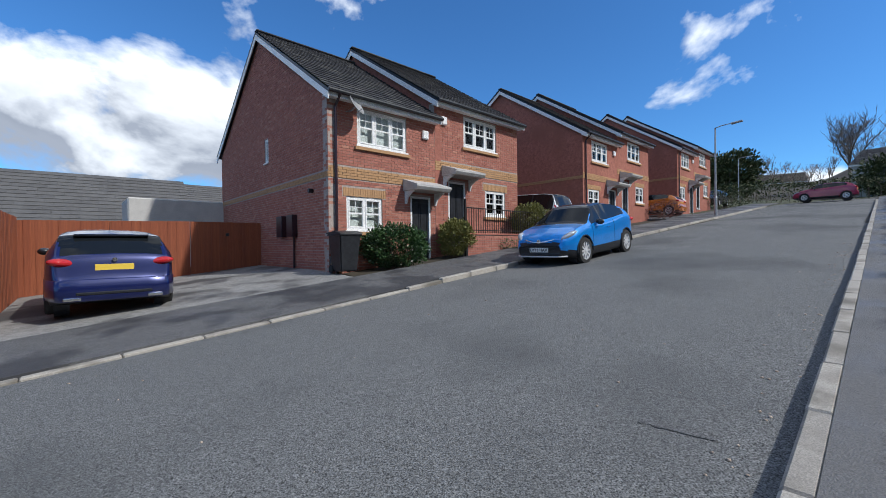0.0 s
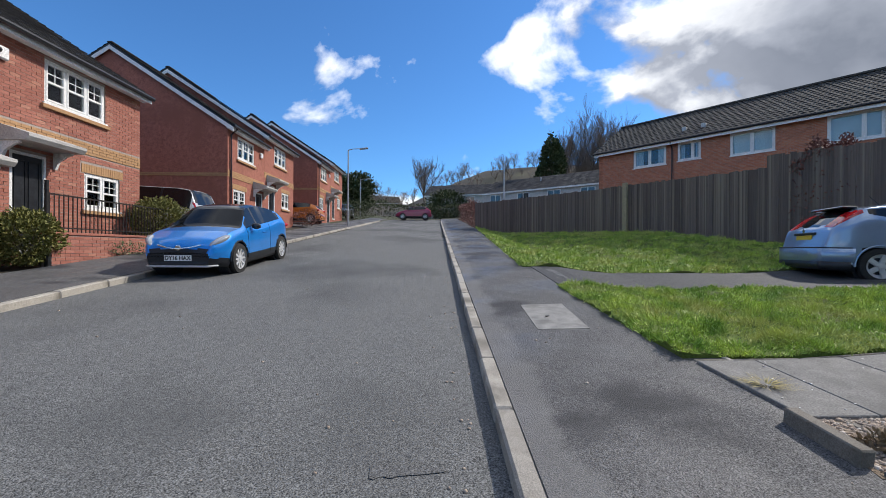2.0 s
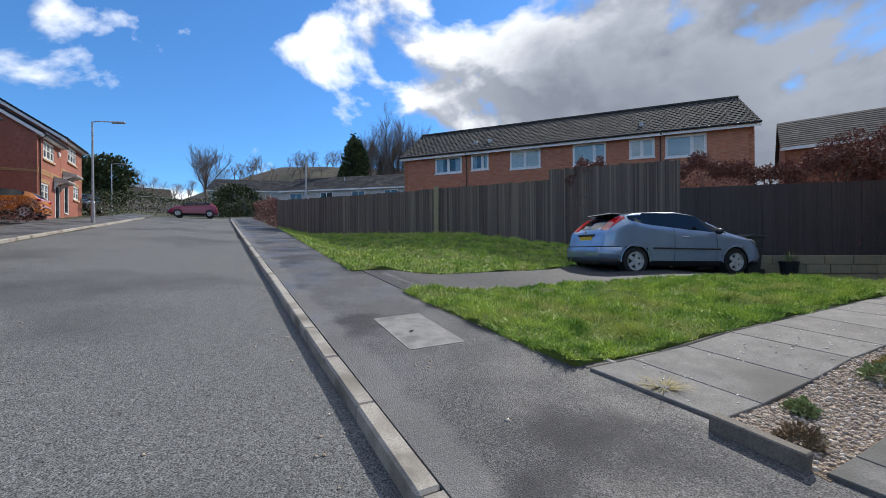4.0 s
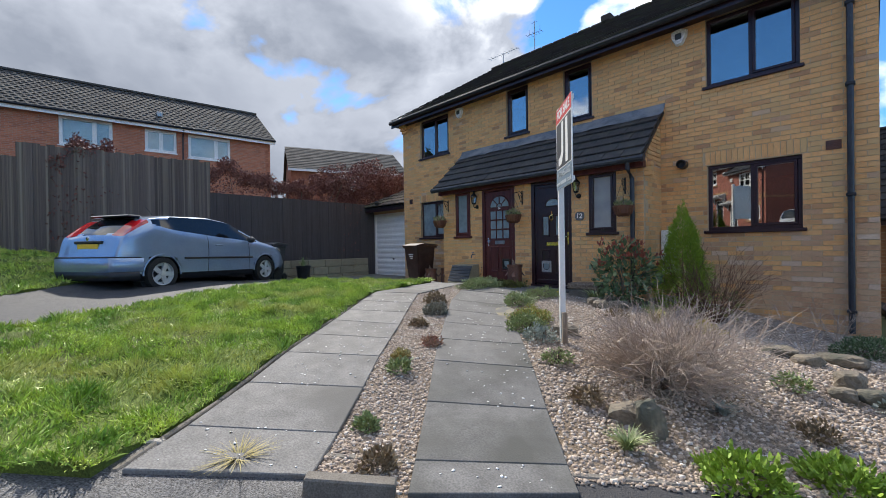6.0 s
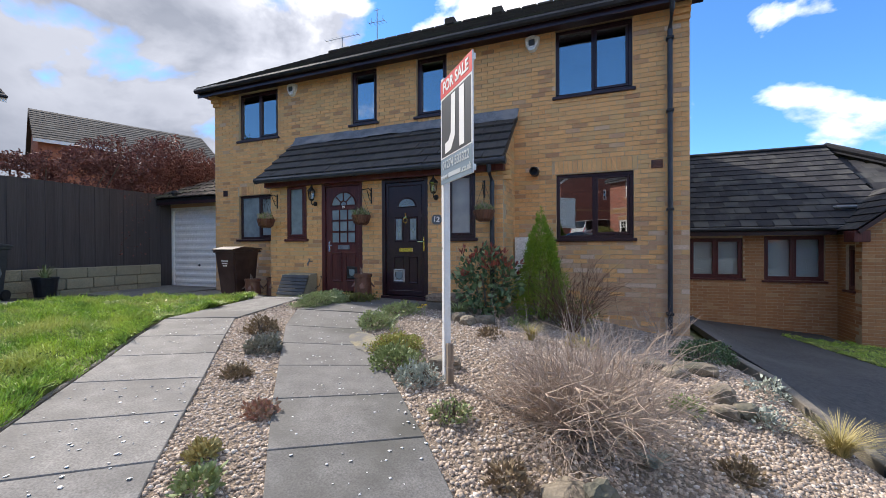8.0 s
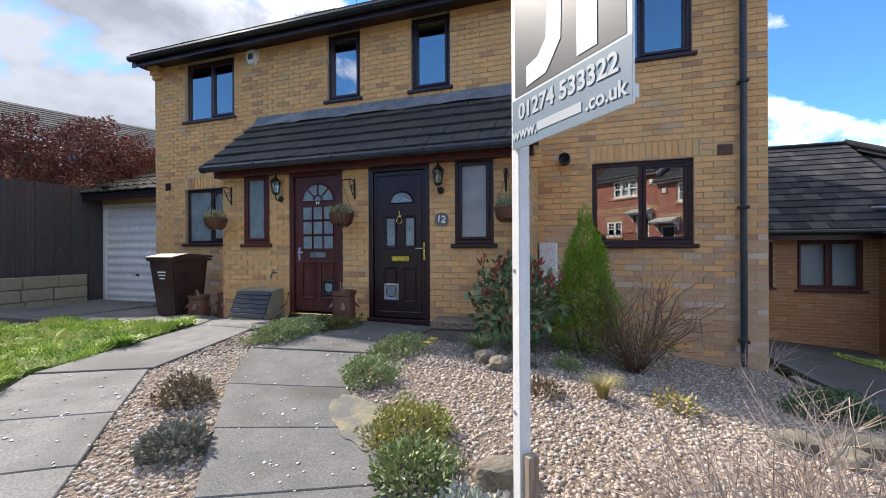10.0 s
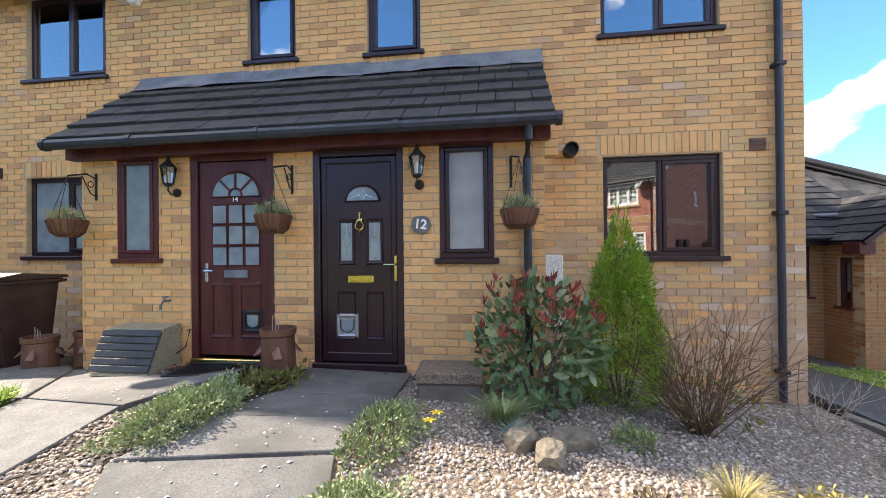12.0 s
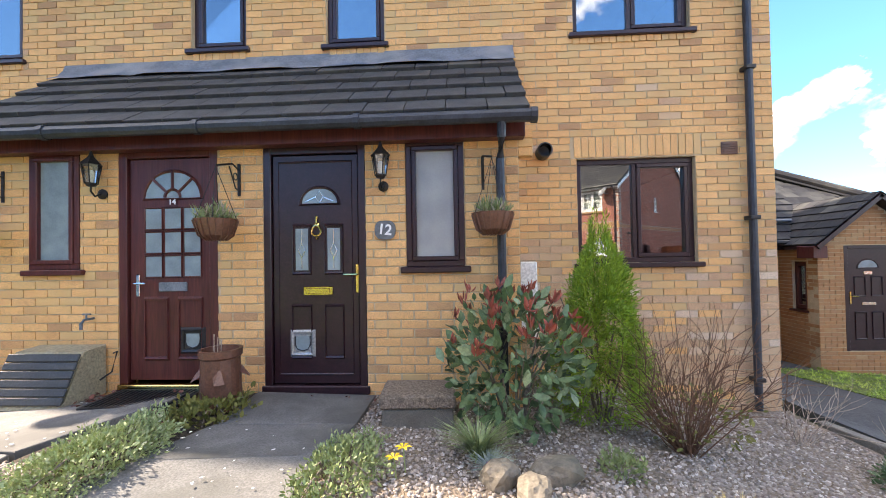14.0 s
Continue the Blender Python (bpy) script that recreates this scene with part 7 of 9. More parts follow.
    # bumper skins, door seams and rubbing strips follow the hull
    def wrap(name, end, z0, z1, out, reach, mat):
        """A band round one end of the hull."""
        line = [xf - reach + reach * t / 12 for t in range(13)] if end > 0 else [xr + reach - reach * t / 12 for t in range(13)]
        path = [(x, float(np.interp(x, xs, hw)) + out * 0.6) for x in line] + [(line[-1] + end * out, path_y * float(hw[-1 if end > 0 else 0])) for path_y in (0.93, 0.6, 0.25)]
        path = path + [(x, -y) for x, y in path[::-1]]
        bm = bmesh.new()
        prev = None
        for x, y in path:
            s_in = 1 - 0.03 / max(abs(y), 0.2)
            ringv = [bm.verts.new(v) for v in ((x - end * 0.02, y * s_in, z0), (x, y, z0 + 0.02), (x, y, z1 - 0.015), (x - end * 0.02, y * s_in, z1))]
            if prev:
                for q in range(3):
                    bm.faces.new((prev[q], ringv[q], ringv[q + 1], prev[q + 1]))
            prev = ringv
        part(name, bm, mat, top_ob, smooth=True, fix=True)

    for band in spec.get("bands", ()):
        wrap(*band)
    for sx in spec.get("seams", ()):
        i = int(np.argmin(np.abs(xs - sx)))
        for sd in (1, -1):
            bm = bmesh.new()
            tube(bm, [(xs[i], sd * (y + 0.001), z) for y, z in ring[i][13:25] if z > low[i] + 0.1], 0.0045, 4)
            part("door_seam", bm, M["black_plastic"], top_ob)
    if spec.get("strip"):
        for sd in (1, -1):
            bm = bmesh.new()
            tube(bm, [(x, sd * (float(np.interp(x, xs, hw)) + 0.004), spec["strip"]) for x in np.linspace(axle_r + R + 0.12, axle_f - R - 0.12, 9)], 0.02, 6)
            part("rubbing_strip", bm, M["black_plastic"], top_ob)
    if spec.get("extra"):
        spec["extra"](top_ob, xf, xr, H, Wd)
    return top_ob


def hatch(L, Wd, H, wb, fo, **kw):
    xf, xr = L / 2, -L / 2
    d = dict(length=L, width=Wd, height=H, base=wb, front=fo,
             top=[(xr, 0.58), (xr + 0.05, 0.66), (xr + 0.08, 0.72), (xr + 0.11, 0.95), (xr + 0.16, 1.03), (xr + 0.33, 1.20), (xr + 0.50, H - 0.115), (xr + 0.58, H - 0.075), (xr + 1.1, H - 0.02), (-0.15, H), (0.30, H - 0.05), (xf - 1.0, 1.0), (xf - 0.55, 0.91), (xf - 0.18, 0.76), (xf - 0.04, 0.62), (xf, 0.48)],
             belt=[(xr, 0.95), (xr + 0.3, 1.02), (xr + 0.64, 1.08), (xr + 1.15, 1.0), (0, 0.93), (xf - 1.05, 0.92), (xf - 0.5, 0.84), (xf, 0.6)],
             side=(xr + 0.66, xf - 1.12), pillars=(0.12,), screen=(0.36, xf - 0.98), rear_glass=(1.03, xr + 0.60), round=0.03,
             head=(0.62, 0.76), tail=(9, 9), tail_lens=0.90, grille=(0.34, 0.56), front_plate=0.42, rear_plate=0.80, handle=-0.1, mirror=M["paint_black"])
    d.update(kw)
    return d


def badge(z):
    def add(ob, xf, xr, H, Wd):
        bm = bmesh.new()
        lathe(bm, [(0.055, 0), (0.055, 0.012), (0.04, 0.016)], 14, Matrix.Translation((xf - 0.02, 0, z)) @ pose(0, 0, 0, 0, 90, 0))
        part("badge", bm, M["chrome"], ob)
        bm = bmesh.new()
        tube(bm, [(xf - 0.06, -0.42, z + 0.05), (xf + 0.005, -0.2, z), (xf + 0.012, 0, z - 0.015), (xf + 0.005, 0.2, z), (xf - 0.06, 0.42, z + 0.05)], 0.012, 5)
        part("chrome_bar", bm, M["chrome"], ob)
    return add


def rear_trim(bar_z, exhaust=False):
    def add(ob, xf, xr, H, Wd):
        bx, bw = (xr + 0.08, 0.2) if bar_z > 0.66 else (xr - 0.04, 0.28)
        part("spoiler", boxes((xr + 0.42, xr + 0.66, -Wd * 0.29, Wd * 0.29, H - 0.13, H - 0.085), bev=0.02), M["paint_black"], ob)
        part("rear_bumper_strip", boxes((bx, bx + 0.06, -Wd * bw, Wd * bw, bar_z, bar_z + 0.05), bev=0.012), M["black_plastic"], ob)
        bm = bmesh.new()
        lathe(bm, [(0.035, 0), (0.035, 0.012), (0.02, 0.014)], 12, Matrix.Translation((xr + 0.09, 0, 0.95)) @ pose(0, 0, 0, 0, -90, 0))
        part("badge", bm, M["chrome"], ob)
        if exhaust:
            for sd in (1, -1):
                part("exhaust_trim", boxes((xr - 0.045, xr + 0.03, sd * 0.55 - 0.11, sd * 0.55 + 0.11, 0.30, 0.35), bev=0.01), M["chrome"], ob)
        bm = bmesh.new()
        tube(bm, [(-0.9, 0, H - 0.02), (-1.05, 0, H + 0.14)], 0.006, 4)
        part("aerial", bm, M["black_plastic"], ob)
    return add


def parked(x, y, z, heading, slope=0.0, side=0.0):
    """heading: the way the nose points, as (x, y)."""
    h = math.atan2(heading[1], heading[0])
    return Matrix.Translation((x, y, z)) @ Euler((side, -slope, h)).to_matrix().to_4x4()


p = at(10.35, -5.72)
car(parked(p.x, p.y, zroad(10.35) + 0.01, (-UX, -UY), -0.1), "bright blue hatchback with a black roof, parked at the kerb",
    dict(hatch(3.72, 1.72, 1.49, 2.31, 0.74), top=[(-1.86, 0.58), (-1.81, 0.68), (-1.76, 0.92), (-1.70, 1.02), (-1.50, 1.17), (-1.20, 1.32), (-0.75, 1.44), (-0.15, 1.49), (0.30, 1.44), (0.86, 1.0), (1.31, 0.93), (1.66, 0.80), (1.80, 0.66), (1.86, 0.52)], plate="DY16 HAX", grille=(0.27, 0.60), grille_w=0.88, nose=0.28, seams=(-0.42, 0.72), bands=(("skid_strip", 1, 0.235, 0.275, 0.012, 0.12, M["alloy"]),), clad=True, wheel=0.325, spokes=10, spoke_w=0.020, skirt=0.1, extra=badge(0.62)), M["paint_blue"], M["paint_black"])
p = at(0.55, -10.95)
car(parked(p.x, p.y, height(p.x, p.y) + 0.03, (-UY, UX), 0.04), "dark blue hatchback parked nose-in before the orange fence",
    hatch(4.25, 1.80, 1.46, 2.62, 0.86, glass_in=0.80, rear_plate=0.82, bands=(("rear_bumper", -1, 0.28, 0.64, 0.025, 0.42, M["paint_navy"]),), seams=(-0.95, 0.1), extra=rear_trim(0.38, True)), M["paint_navy"])
q = Vector((11.48, -0.264))
car(parked(q.x, q.y, 0.735, (0.477, -0.879), -0.02), "silver-blue three-door hatchback parked on the drive",
    hatch(4.28, 1.74, 1.48, 2.62, 0.86, tail_lens=0,
          top=[(-2.14, 0.58), (-2.09, 0.66), (-2.06, 0.72), (-2.03, 0.93), (-1.95, 1.03), (-1.70, 1.25), (-1.52, 1.36), (-1.04, 1.44), (-0.15, 1.48), (0.34, 1.42), (1.14, 1.0), (1.59, 0.91), (1.96, 0.76), (2.10, 0.62), (2.14, 0.48)],
          belt=[(-2.14, 0.95), (-1.84, 1.04), (-1.50, 1.20), (-1.1, 1.09), (0, 0.97), (1.09, 0.93), (1.64, 0.85), (2.14, 0.6)], tail=(1.0, 1.38), tail_in=0.59, tail_reach=0.56, glass_in=0.57, spokes=5, spoke_w=0.04, strip=0.60, seams=(-0.38, 0.78), bands=(("rear_bumper", -1, 0.36, 0.62, 0.025, 0.44, M["paint_silverblue"]), ("bumper_strip", -1, 0.605, 0.635, 0.03, 0.40, M["black_plastic"]), ("rear_valance", -1, 0.22, 0.38, 0.02, 0.38, M["black_plastic"])), extra=rear_trim(0.86)), M["paint_silverblue"])
p = at(15.4, -11.2)
car(parked(p.x, p.y, height(p.x, p.y) + 0.03, (-UY, UX), 0.04), "silver people carrier with roof rails beside the red house",
    dict(hatch(4.4, 1.8, 1.80, 2.7, 0.85), top=[(-2.2, 0.6), (-2.15, 0.95), (-2.08, 1.2), (-1.85, 1.72), (-1.4, 1.78), (0, 1.8), (0.55, 1.72), (1.25, 1.12), (1.8, 0.98), (2.1, 0.8), (2.2, 0.55)], side=(-1.95, 1.0), pillars=(-0.9, 0.05), screen=(0.6, 1.22), rear_glass=(1.2, -1.8), tail_lens=0, tail=(0.9, 1.5), tail_reach=0.25, tail_in=0.86, handle_mat=M["paint_silver"]), M["paint_silver"], category="van")
p = at(29.0, -10.6)
car(parked(p.x, p.y, height(p.x, p.y) + 0.03, (-UY, UX), 0.04), "small orange hatchback parked beside the upper red house",
    hatch(3.8, 1.70, 1.42, 2.47, 0.75), M["paint_orange"], M["paint_black"])
p = at(45.5, -3.2)
car(parked(p.x, p.y, zroad(45.5) + 0.12, (-UY, UX), 0.0), "dark magenta hatchback crossing the top of the road",
    hatch(3.9, 1.70, 1.42, 2.47, 0.75), M["paint_red"])
p = at(43, -10.5)
car(parked(p.x, p.y, height(p.x, p.y) + 0.03, (-UX, -UY), -0.05), "dark estate car parked at the top of the hill",
    hatch(4.2, 1.75, 1.46, 2.6, 0.85), M["paint_black"])

# ---- street furniture ----


def street_lamp(s, c, tall, arm=0.9):
    p = at(s, c)
    z = height(p.x, p.y)
    l = thing("street_lamp", pose(p.x, p.y, z), "slim grey steel street lamp on the pavement", "street lamp", "street lamps")
    bm = bmesh.new()
    lathe(bm, [(0.09, -0.1), (0.09, 1.1), (0.06, 1.16), (0.04, tall)], 12)
    part("column", bm, M["galv"], l)
    bm = bmesh.new()
    tube(bm, [(0, 0, tall - 0.02), (UY * 0.3, -UX * 0.3, tall + 0.06), (UY * arm, -UX * arm, tall + 0.10)], 0.028, 6)
    part("arm", bm, M["galv"], l)
    bm = box(bmesh.new(), -0.3, 0.3, -0.11, 0.11, -0.05, 0.05, bev=0.03, m=Matrix.Translation((UY * (arm + 0.2), -UX * (arm + 0.2), tall + 0.10)) @ pose(0, 0, 0, 0, -6, 46.2 - 90))
    part("lantern", bm, M["galv"], l)


street_lamp(29.4, -7.0, 5.4)
street_lamp(58.0, -11.5, 5.6)


def pole(x, y, z, tall, label):
    bm = bmesh.new()
    lathe(bm, [(0.11, 0), (0.07, tall)], 8)
    ob = part("telegraph_pole", bm, M["galv"])
    ob.location = (x, y, z)
    tagged(ob, label, "pole")


pole(38.0, 29.3, 5.0, 6.2, "pale wooden pole behind the fence")
pole(43.0, 27.5, 5.5, 4.6, "short pale pole before the bungalow")


def railing():
    """Iron railing on a low brick wall before the second red house."""
    s0, s1, c = 9.0, 12.8, -8.75
    p = at(s0, c)
    z0 = height(p.x, p.y)
    r = thing("railing", Matrix.Translation((p.x, p.y, z0)) @ pose(0, 0, 0, 0, 0, 46.2), "black iron railing on a low red brick wall", "railing")
    ln = s1 - s0
    w = new("low_wall")
    w.parent = r
    rise = 0.1 * ln
    part("wall_core", boxes((0, ln, -0.1, 0.1, -0.2, 0.62)), M["mortar_r"], w)
    f = wall_frame(0, 0, 0, (0, -1))
    g = new("wall_face")
    g.parent = w
    g.matrix_local = Matrix.Translation((0, -0.108, 0)) @ wall_frame(0, 0, 0, (0, -1))
    rows = brick_rows(-ln, 0, -0.15, 0.62, [])
    brick_mesh("brickwork", rows, M["brick_r"], g, seed=41)
    part("coping", boxes((-0.02, ln + 0.02, -0.13, 0.13, 0.62, 0.68), bev=0.01), M["brick_r_flat"], w)
    k = 0
    x = 0.06
    while x < ln:
        ob = part("bar", boxes((-0.008, 0.008, -0.008, 0.008, 0.68, 1.5)), M["metal_black"], r)
        ob.location = (x, 0, 0)
        x += 0.11
    part("rail", boxes((0, ln, -0.014, 0.014, 1.46, 1.49)), M["metal_black"], r)
    part("rail", boxes((0, ln, -0.014, 0.014, 0.76, 0.79)), M["metal_black"], r)
    part("post", boxes((-0.03, 0.03, -0.03, 0.03, -0.1, 1.75), bev=0.006), M["metal_black"], r)


railing()


def wheelie_bin(x, y, z, yaw, mat, label, mark="", tall=1.07, lines=False):
    b = thing("wheelie_bin", pose(x, y, z, 0, 0, yaw), label, "bin", "wheeled bins")
    bm = bmesh.new()
    r = bmesh.ops.create_cube(bm, size=1)
    for v in bm.verts:
        up = v.co.z > 0
        v.co = Vector((v.co.x * (0.58 if up else 0.46), v.co.y * (0.62 if up else 0.46) + (0.02 if up else 0), (tall - 0.1) if up else 0.05))
    bmesh.ops.bevel(bm, geom=bm.edges[:], offset=0.03, segments=2, affect="EDGES")
    part("body", bm, mat, b)
    part("rim", boxes((-0.31, 0.31, -0.31, 0.35, tall - 0.14, tall - 0.09), bev=0.012), mat, b)
    bm = bmesh.new()
    prof = [(-0.36, 0.0), (-0.34, 0.03), (0.1, 0.07), (0.36, 0.02), (0.37, -0.01)]
    va = [bm.verts.new((-0.32, y_, tall - 0.085 + z_)) for y_, z_ in prof]
    vb = [bm.verts.new((0.32, y_, tall - 0.085 + z_)) for y_, z_ in prof]
    bm.faces.new(va)
    bm.faces.new(vb[::-1])
    for i in range(5):
        bm.faces.new((va[i], va[(i + 1) % 5], vb[(i + 1) % 5], vb[i]))
    bmesh.ops.bevel(bm, geom=bm.edges[:], offset=0.008, segments=1, affect="EDGES")
    part("lid", bm, mat, b)
    bm = bmesh.new()
    tube(bm, [(-0.25, -0.37, tall - 0.12), (0.25, -0.37, tall - 0.12)], 0.016, 6)
    part("handle", bm, mat, b)
    for sx in (-0.24, 0.24):
        bm = bmesh.new()
        lathe(bm, [(0.1, -0.025), (0.1, 0.025)], 16, Matrix.Translation((sx, -0.24, 0.1)) @ pose(0, 0, 0, 0, 90))
        part("wheel", bm, M["tyre"], b)
    if mark:
        lettering(mark, 0.16, M["sign_white"], b, Matrix.Translation((0, 0.322, tall - 0.25)) @ pose(0, 0, 0, 86, 0, 180), "number")
        part("label_bar", boxes((-0.11, 0.11, 0.29, 0.312, tall - 0.40, tall - 0.37)), M["sign_white"], b)
    elif lines:
        for k, wv in enumerate((0.09, 0.07, 0.05)):
            part("label_bar", boxes((-wv, wv, 0.300 - k * 0.004, 0.318 - k * 0.004, tall - 0.32 - k * 0.05, tall - 0.30 - k * 0.05)), M["sign_white"], b)
    return b


wheelie_bin(9.32, -5.10, height(9.32, -5.10) + 0.035, -2, M["bin_brown"], "dark brown wheeled bin with white lettering on the concrete apron", lines=True)
wheelie_bin(12.3, -2.3, 0.62, 35, M["bin_grey"], "charcoal wheeled bin with a white number beside the car", "14")
p = at(5.05, -9.15)
wheelie_bin(p.x, p.y, height(p.x, p.y) + 0.02, -134, M["black_plastic"], "black wheeled bin against the red brick house")
# ---- garden: gravel, grass, plants ----
RNG = np.random.RandomState(7)


def in_quad(q, n):
    """n random places in a quad of (x, y)."""
    a, b, c, d = [np.array(p, float) for p in q]
    u, v = RNG.rand(n, 1), RNG.rand(n, 1)
    p = (a * (1 - u) + b * u) * (1 - v) + (d * (1 - u) + c * u) * v
    return p


STONE_V = [(0.5, 0, 0), (0, 0.5, 0), (-0.5, 0, 0), (0, -0.5, 0), (0.32, 0.32, 0.28), (-0.32, 0.32, 0.30), (-0.32, -0.32, 0.27), (0.32, -0.32, 0.3), (0.0, 0.0, 0.42)]
STONE_F = [(0, 4, 7), (0, 1, 4), (1, 5, 4), (1, 2, 5), (2, 6, 5), (2, 3, 6), (3, 7, 6), (3, 0, 7), (4, 5, 8), (5, 6, 8), (6, 7, 8), (7, 4, 8)]


def quad_area(q):
    a = 0
    for (x0, y0), (x1, y1) in zip(q, q[1:] + q[:1]):
        a += x0 * y1 - x1 * y0
    return abs(a) / 2


def gravel(name, q, density, lo, hi, label, mat="gravel"):
    n = int(quad_area(q) * density)
    p = in_quad(q, n)
    z = np.array([height(x, y) + 0.014 for x, y in p])
    nrm = np.stack([RNG.normal(0, 0.25, n), RNG.normal(0, 0.25, n), np.ones(n)], 1)
    size = RNG.uniform(lo, hi, (n, 1)) * RNG.uniform(0.65, 1.25, (n, 3))
    swarm(name, STONE_V, STONE_F, frames(np.c_[p, z], nrm, RNG.uniform(0, 6.28, n), size), M[mat], label=label, category="gravel")


gravel("gravel_stones", [(3.07, 1.05), (2.64, 0.72), (5.80, -3.1), (6.36, -2.5)], 2300, 0.014, 0.032, "loose buff and pink gravel between the paths")
gravel("gravel_stones", [(6.38, -2.48), (5.84, -3.05), (5.98, -3.75), (6.52, -3.7)], 2300, 0.014, 0.032, "loose buff gravel at the head of the strip")
gravel("gravel_stones", [(2.26, 0.05), (0.24, -2.2), (0.85, -4.25), (5.10, -3.24)], 1750, 0.016, 0.038, "loose buff and grey gravel of the front garden")
gravel("gravel_stones", [(0.9, -4.2), (0.98, -5.88), (4.84, -5.88), (4.88, -3.3)], 2300, 0.012, 0.030, "loose grey gravel below the windows", "gravel_grey")


def grass(name, q, density, label, tall=0.10, width=0.007, keep=None):
    n = int(quad_area(q) * density)
    p = in_quad(q, n)
    rim = [np.array(v, float) for v in q]
    mid = sum(rim) / 4
    for a, b in zip(rim, rim[1:] + rim[:1]):
        k = int(np.linalg.norm(b - a) * density * 0.09)
        e = a + (b - a) * RNG.rand(k, 1)
        p = np.concatenate([p, e + (e - mid) / np.linalg.norm(e - mid, axis=1, keepdims=True) * RNG.normal(0.0, 0.025, (k, 1))])
    n = len(p)
    clump = np.array([noise.noise((x * 1.6, y * 1.6, 3.0)) + 0.6 * noise.noise((x * 4.5, y * 4.5, 9.0)) for x, y in p])
    z = np.array([turf(x, y) + 0.024 for x, y in p])
    # tufts a hand or two across, leaning each its own way, with thin hollows between
    tuft_h = np.array([noise.noise((x * 3.4 + 40, y * 3.4, 5.0)) + 0.5 * noise.noise((x * 8.0, y * 8.0, 2.0)) for x, y in p])
    keep_blade = RNG.rand(n) < np.clip(0.72 + 0.9 * tuft_h, 0.25, 1.0)
    lean = np.array([(noise.noise((x * 2.6, y * 2.6, 20.0)), noise.noise((x * 2.6, y * 2.6, 31.0))) for x, y in p]) * 1.5
    h = tall * (0.50 + 0.55 * np.clip(clump + 0.25, 0, 1.4) + 0.95 * np.clip(tuft_h + 0.12, 0, 1)) * RNG.uniform(0.5, 1.25, n)
    nrm = np.stack([RNG.normal(0, 0.6, n) + lean[:, 0], RNG.normal(0, 0.6, n) + lean[:, 1], np.ones(n)], 1)
    p, z, h, nrm = p[keep_blade], z[keep_blade], h[keep_blade], nrm[keep_blade]
    n = len(p)
    base_v = [(-0.5, 0, 0), (0.5, 0, 0), (0.38, 0.12, 0.55), (-0.38, 0.12, 0.55), (0, 0.42, 1.0)]
    base_f = [(0, 1, 2, 3), (3, 2, 4)]
    sc = np.stack([np.full(n, width) * RNG.uniform(0.7, 1.5, n), h, h], 1)
    swarm(name, base_v, base_f, frames(np.c_[p, z], nrm, RNG.uniform(0, 6.28, n), sc), M["grass"], label=label, category="grass")


grass("grass", [(3.66, 1.86), (5.78, 4.2), (10.25, -2.5), (6.95, -1.96)], 4300, "rough tufted green grass of the near lawn", 0.085, 0.008)
grass("grass", [(6.97, -1.98), (10.25, -2.52), (9.6, -4.08), (7.5, -3.82)], 2400, "rough green grass at the lawn's end", 0.08, 0.009)
grass("grass", [(7.2, 5.85), (19.0, 17.3), (13.55, -0.9), (12.3, -0.2)], 700, "rough green grass below the fence", 0.11, 0.016)
grass("grass", [(-2.75, -5.2), (-1.75, -4.7), (-1.35, -9.6), (-6.5, -9.6)], 900, "short mown grass before the bungalow", 0.05, 0.012)

LEAF_V = [(0, 0, 0), (0.27, 0.42, 0.05), (0.18, 0.78, 0.02), (0, 1, -0.04), (-0.18, 0.78, 0.02), (-0.27, 0.42, 0.05), (0, 0.5, -0.02)]
LEAF_F = [(0, 1, 6), (1, 2, 6), (2, 3, 6), (3, 4, 6), (4, 5, 6), (5, 0, 6)]
SPIKE_V = [(-0.5, 0, 0), (0.5, 0, 0), (0.3, 0.5, 0.03), (-0.3, 0.5, 0.03), (0, 1, 0)]
SPIKE_F = [(0, 1, 2, 3), (3, 2, 4)]


def leaf_cloud(n, radii, size, lump=0.35, shell=0.55, droop=0.2, seed=1, flat=False, shape=None):
    """Leaf transforms in a lumpy half-ball of radii (x, y, z) from the ground up."""
    r = np.random.RandomState(seed)
    d = r.normal(0, 1, (n, 3))
    d[:, 2] = np.abs(d[:, 2]) if flat else d[:, 2]
    d /= np.linalg.norm(d, axis=1, keepdims=True)
    lum = np.array([1 + lump * noise.noise((a * 2.2 + seed, b * 2.2, c * 2.2)) + 0.5 * lump * noise.noise((a * 5 + seed, b * 5, c * 5)) for a, b, c in d])
    rad = (shell + (1 - shell) * r.rand(n) ** 0.5) * lum
    p = d * rad[:, None]
    if shape == "cone":
        t = (p[:, 2] + 1) / 2
        k = np.clip(1.04 - np.clip(t, 0, 1), 0.03, 1) ** 0.62 * np.clip(0.55 + t * 3, 0, 1)
        q = d[:, :2] / np.maximum(np.linalg.norm(d[:, :2], axis=1, keepdims=True), 1e-3)
        p[:, :2] = q * k[:, None] * (0.45 + 0.55 * r.rand(n, 1) ** 0.4) * lum[:, None]
    pos = p * np.array(radii)
    out = d * 0.8 + r.normal(0, 0.55, (n, 3))
    out[:, 2] += 0.35
    return pos, out, r


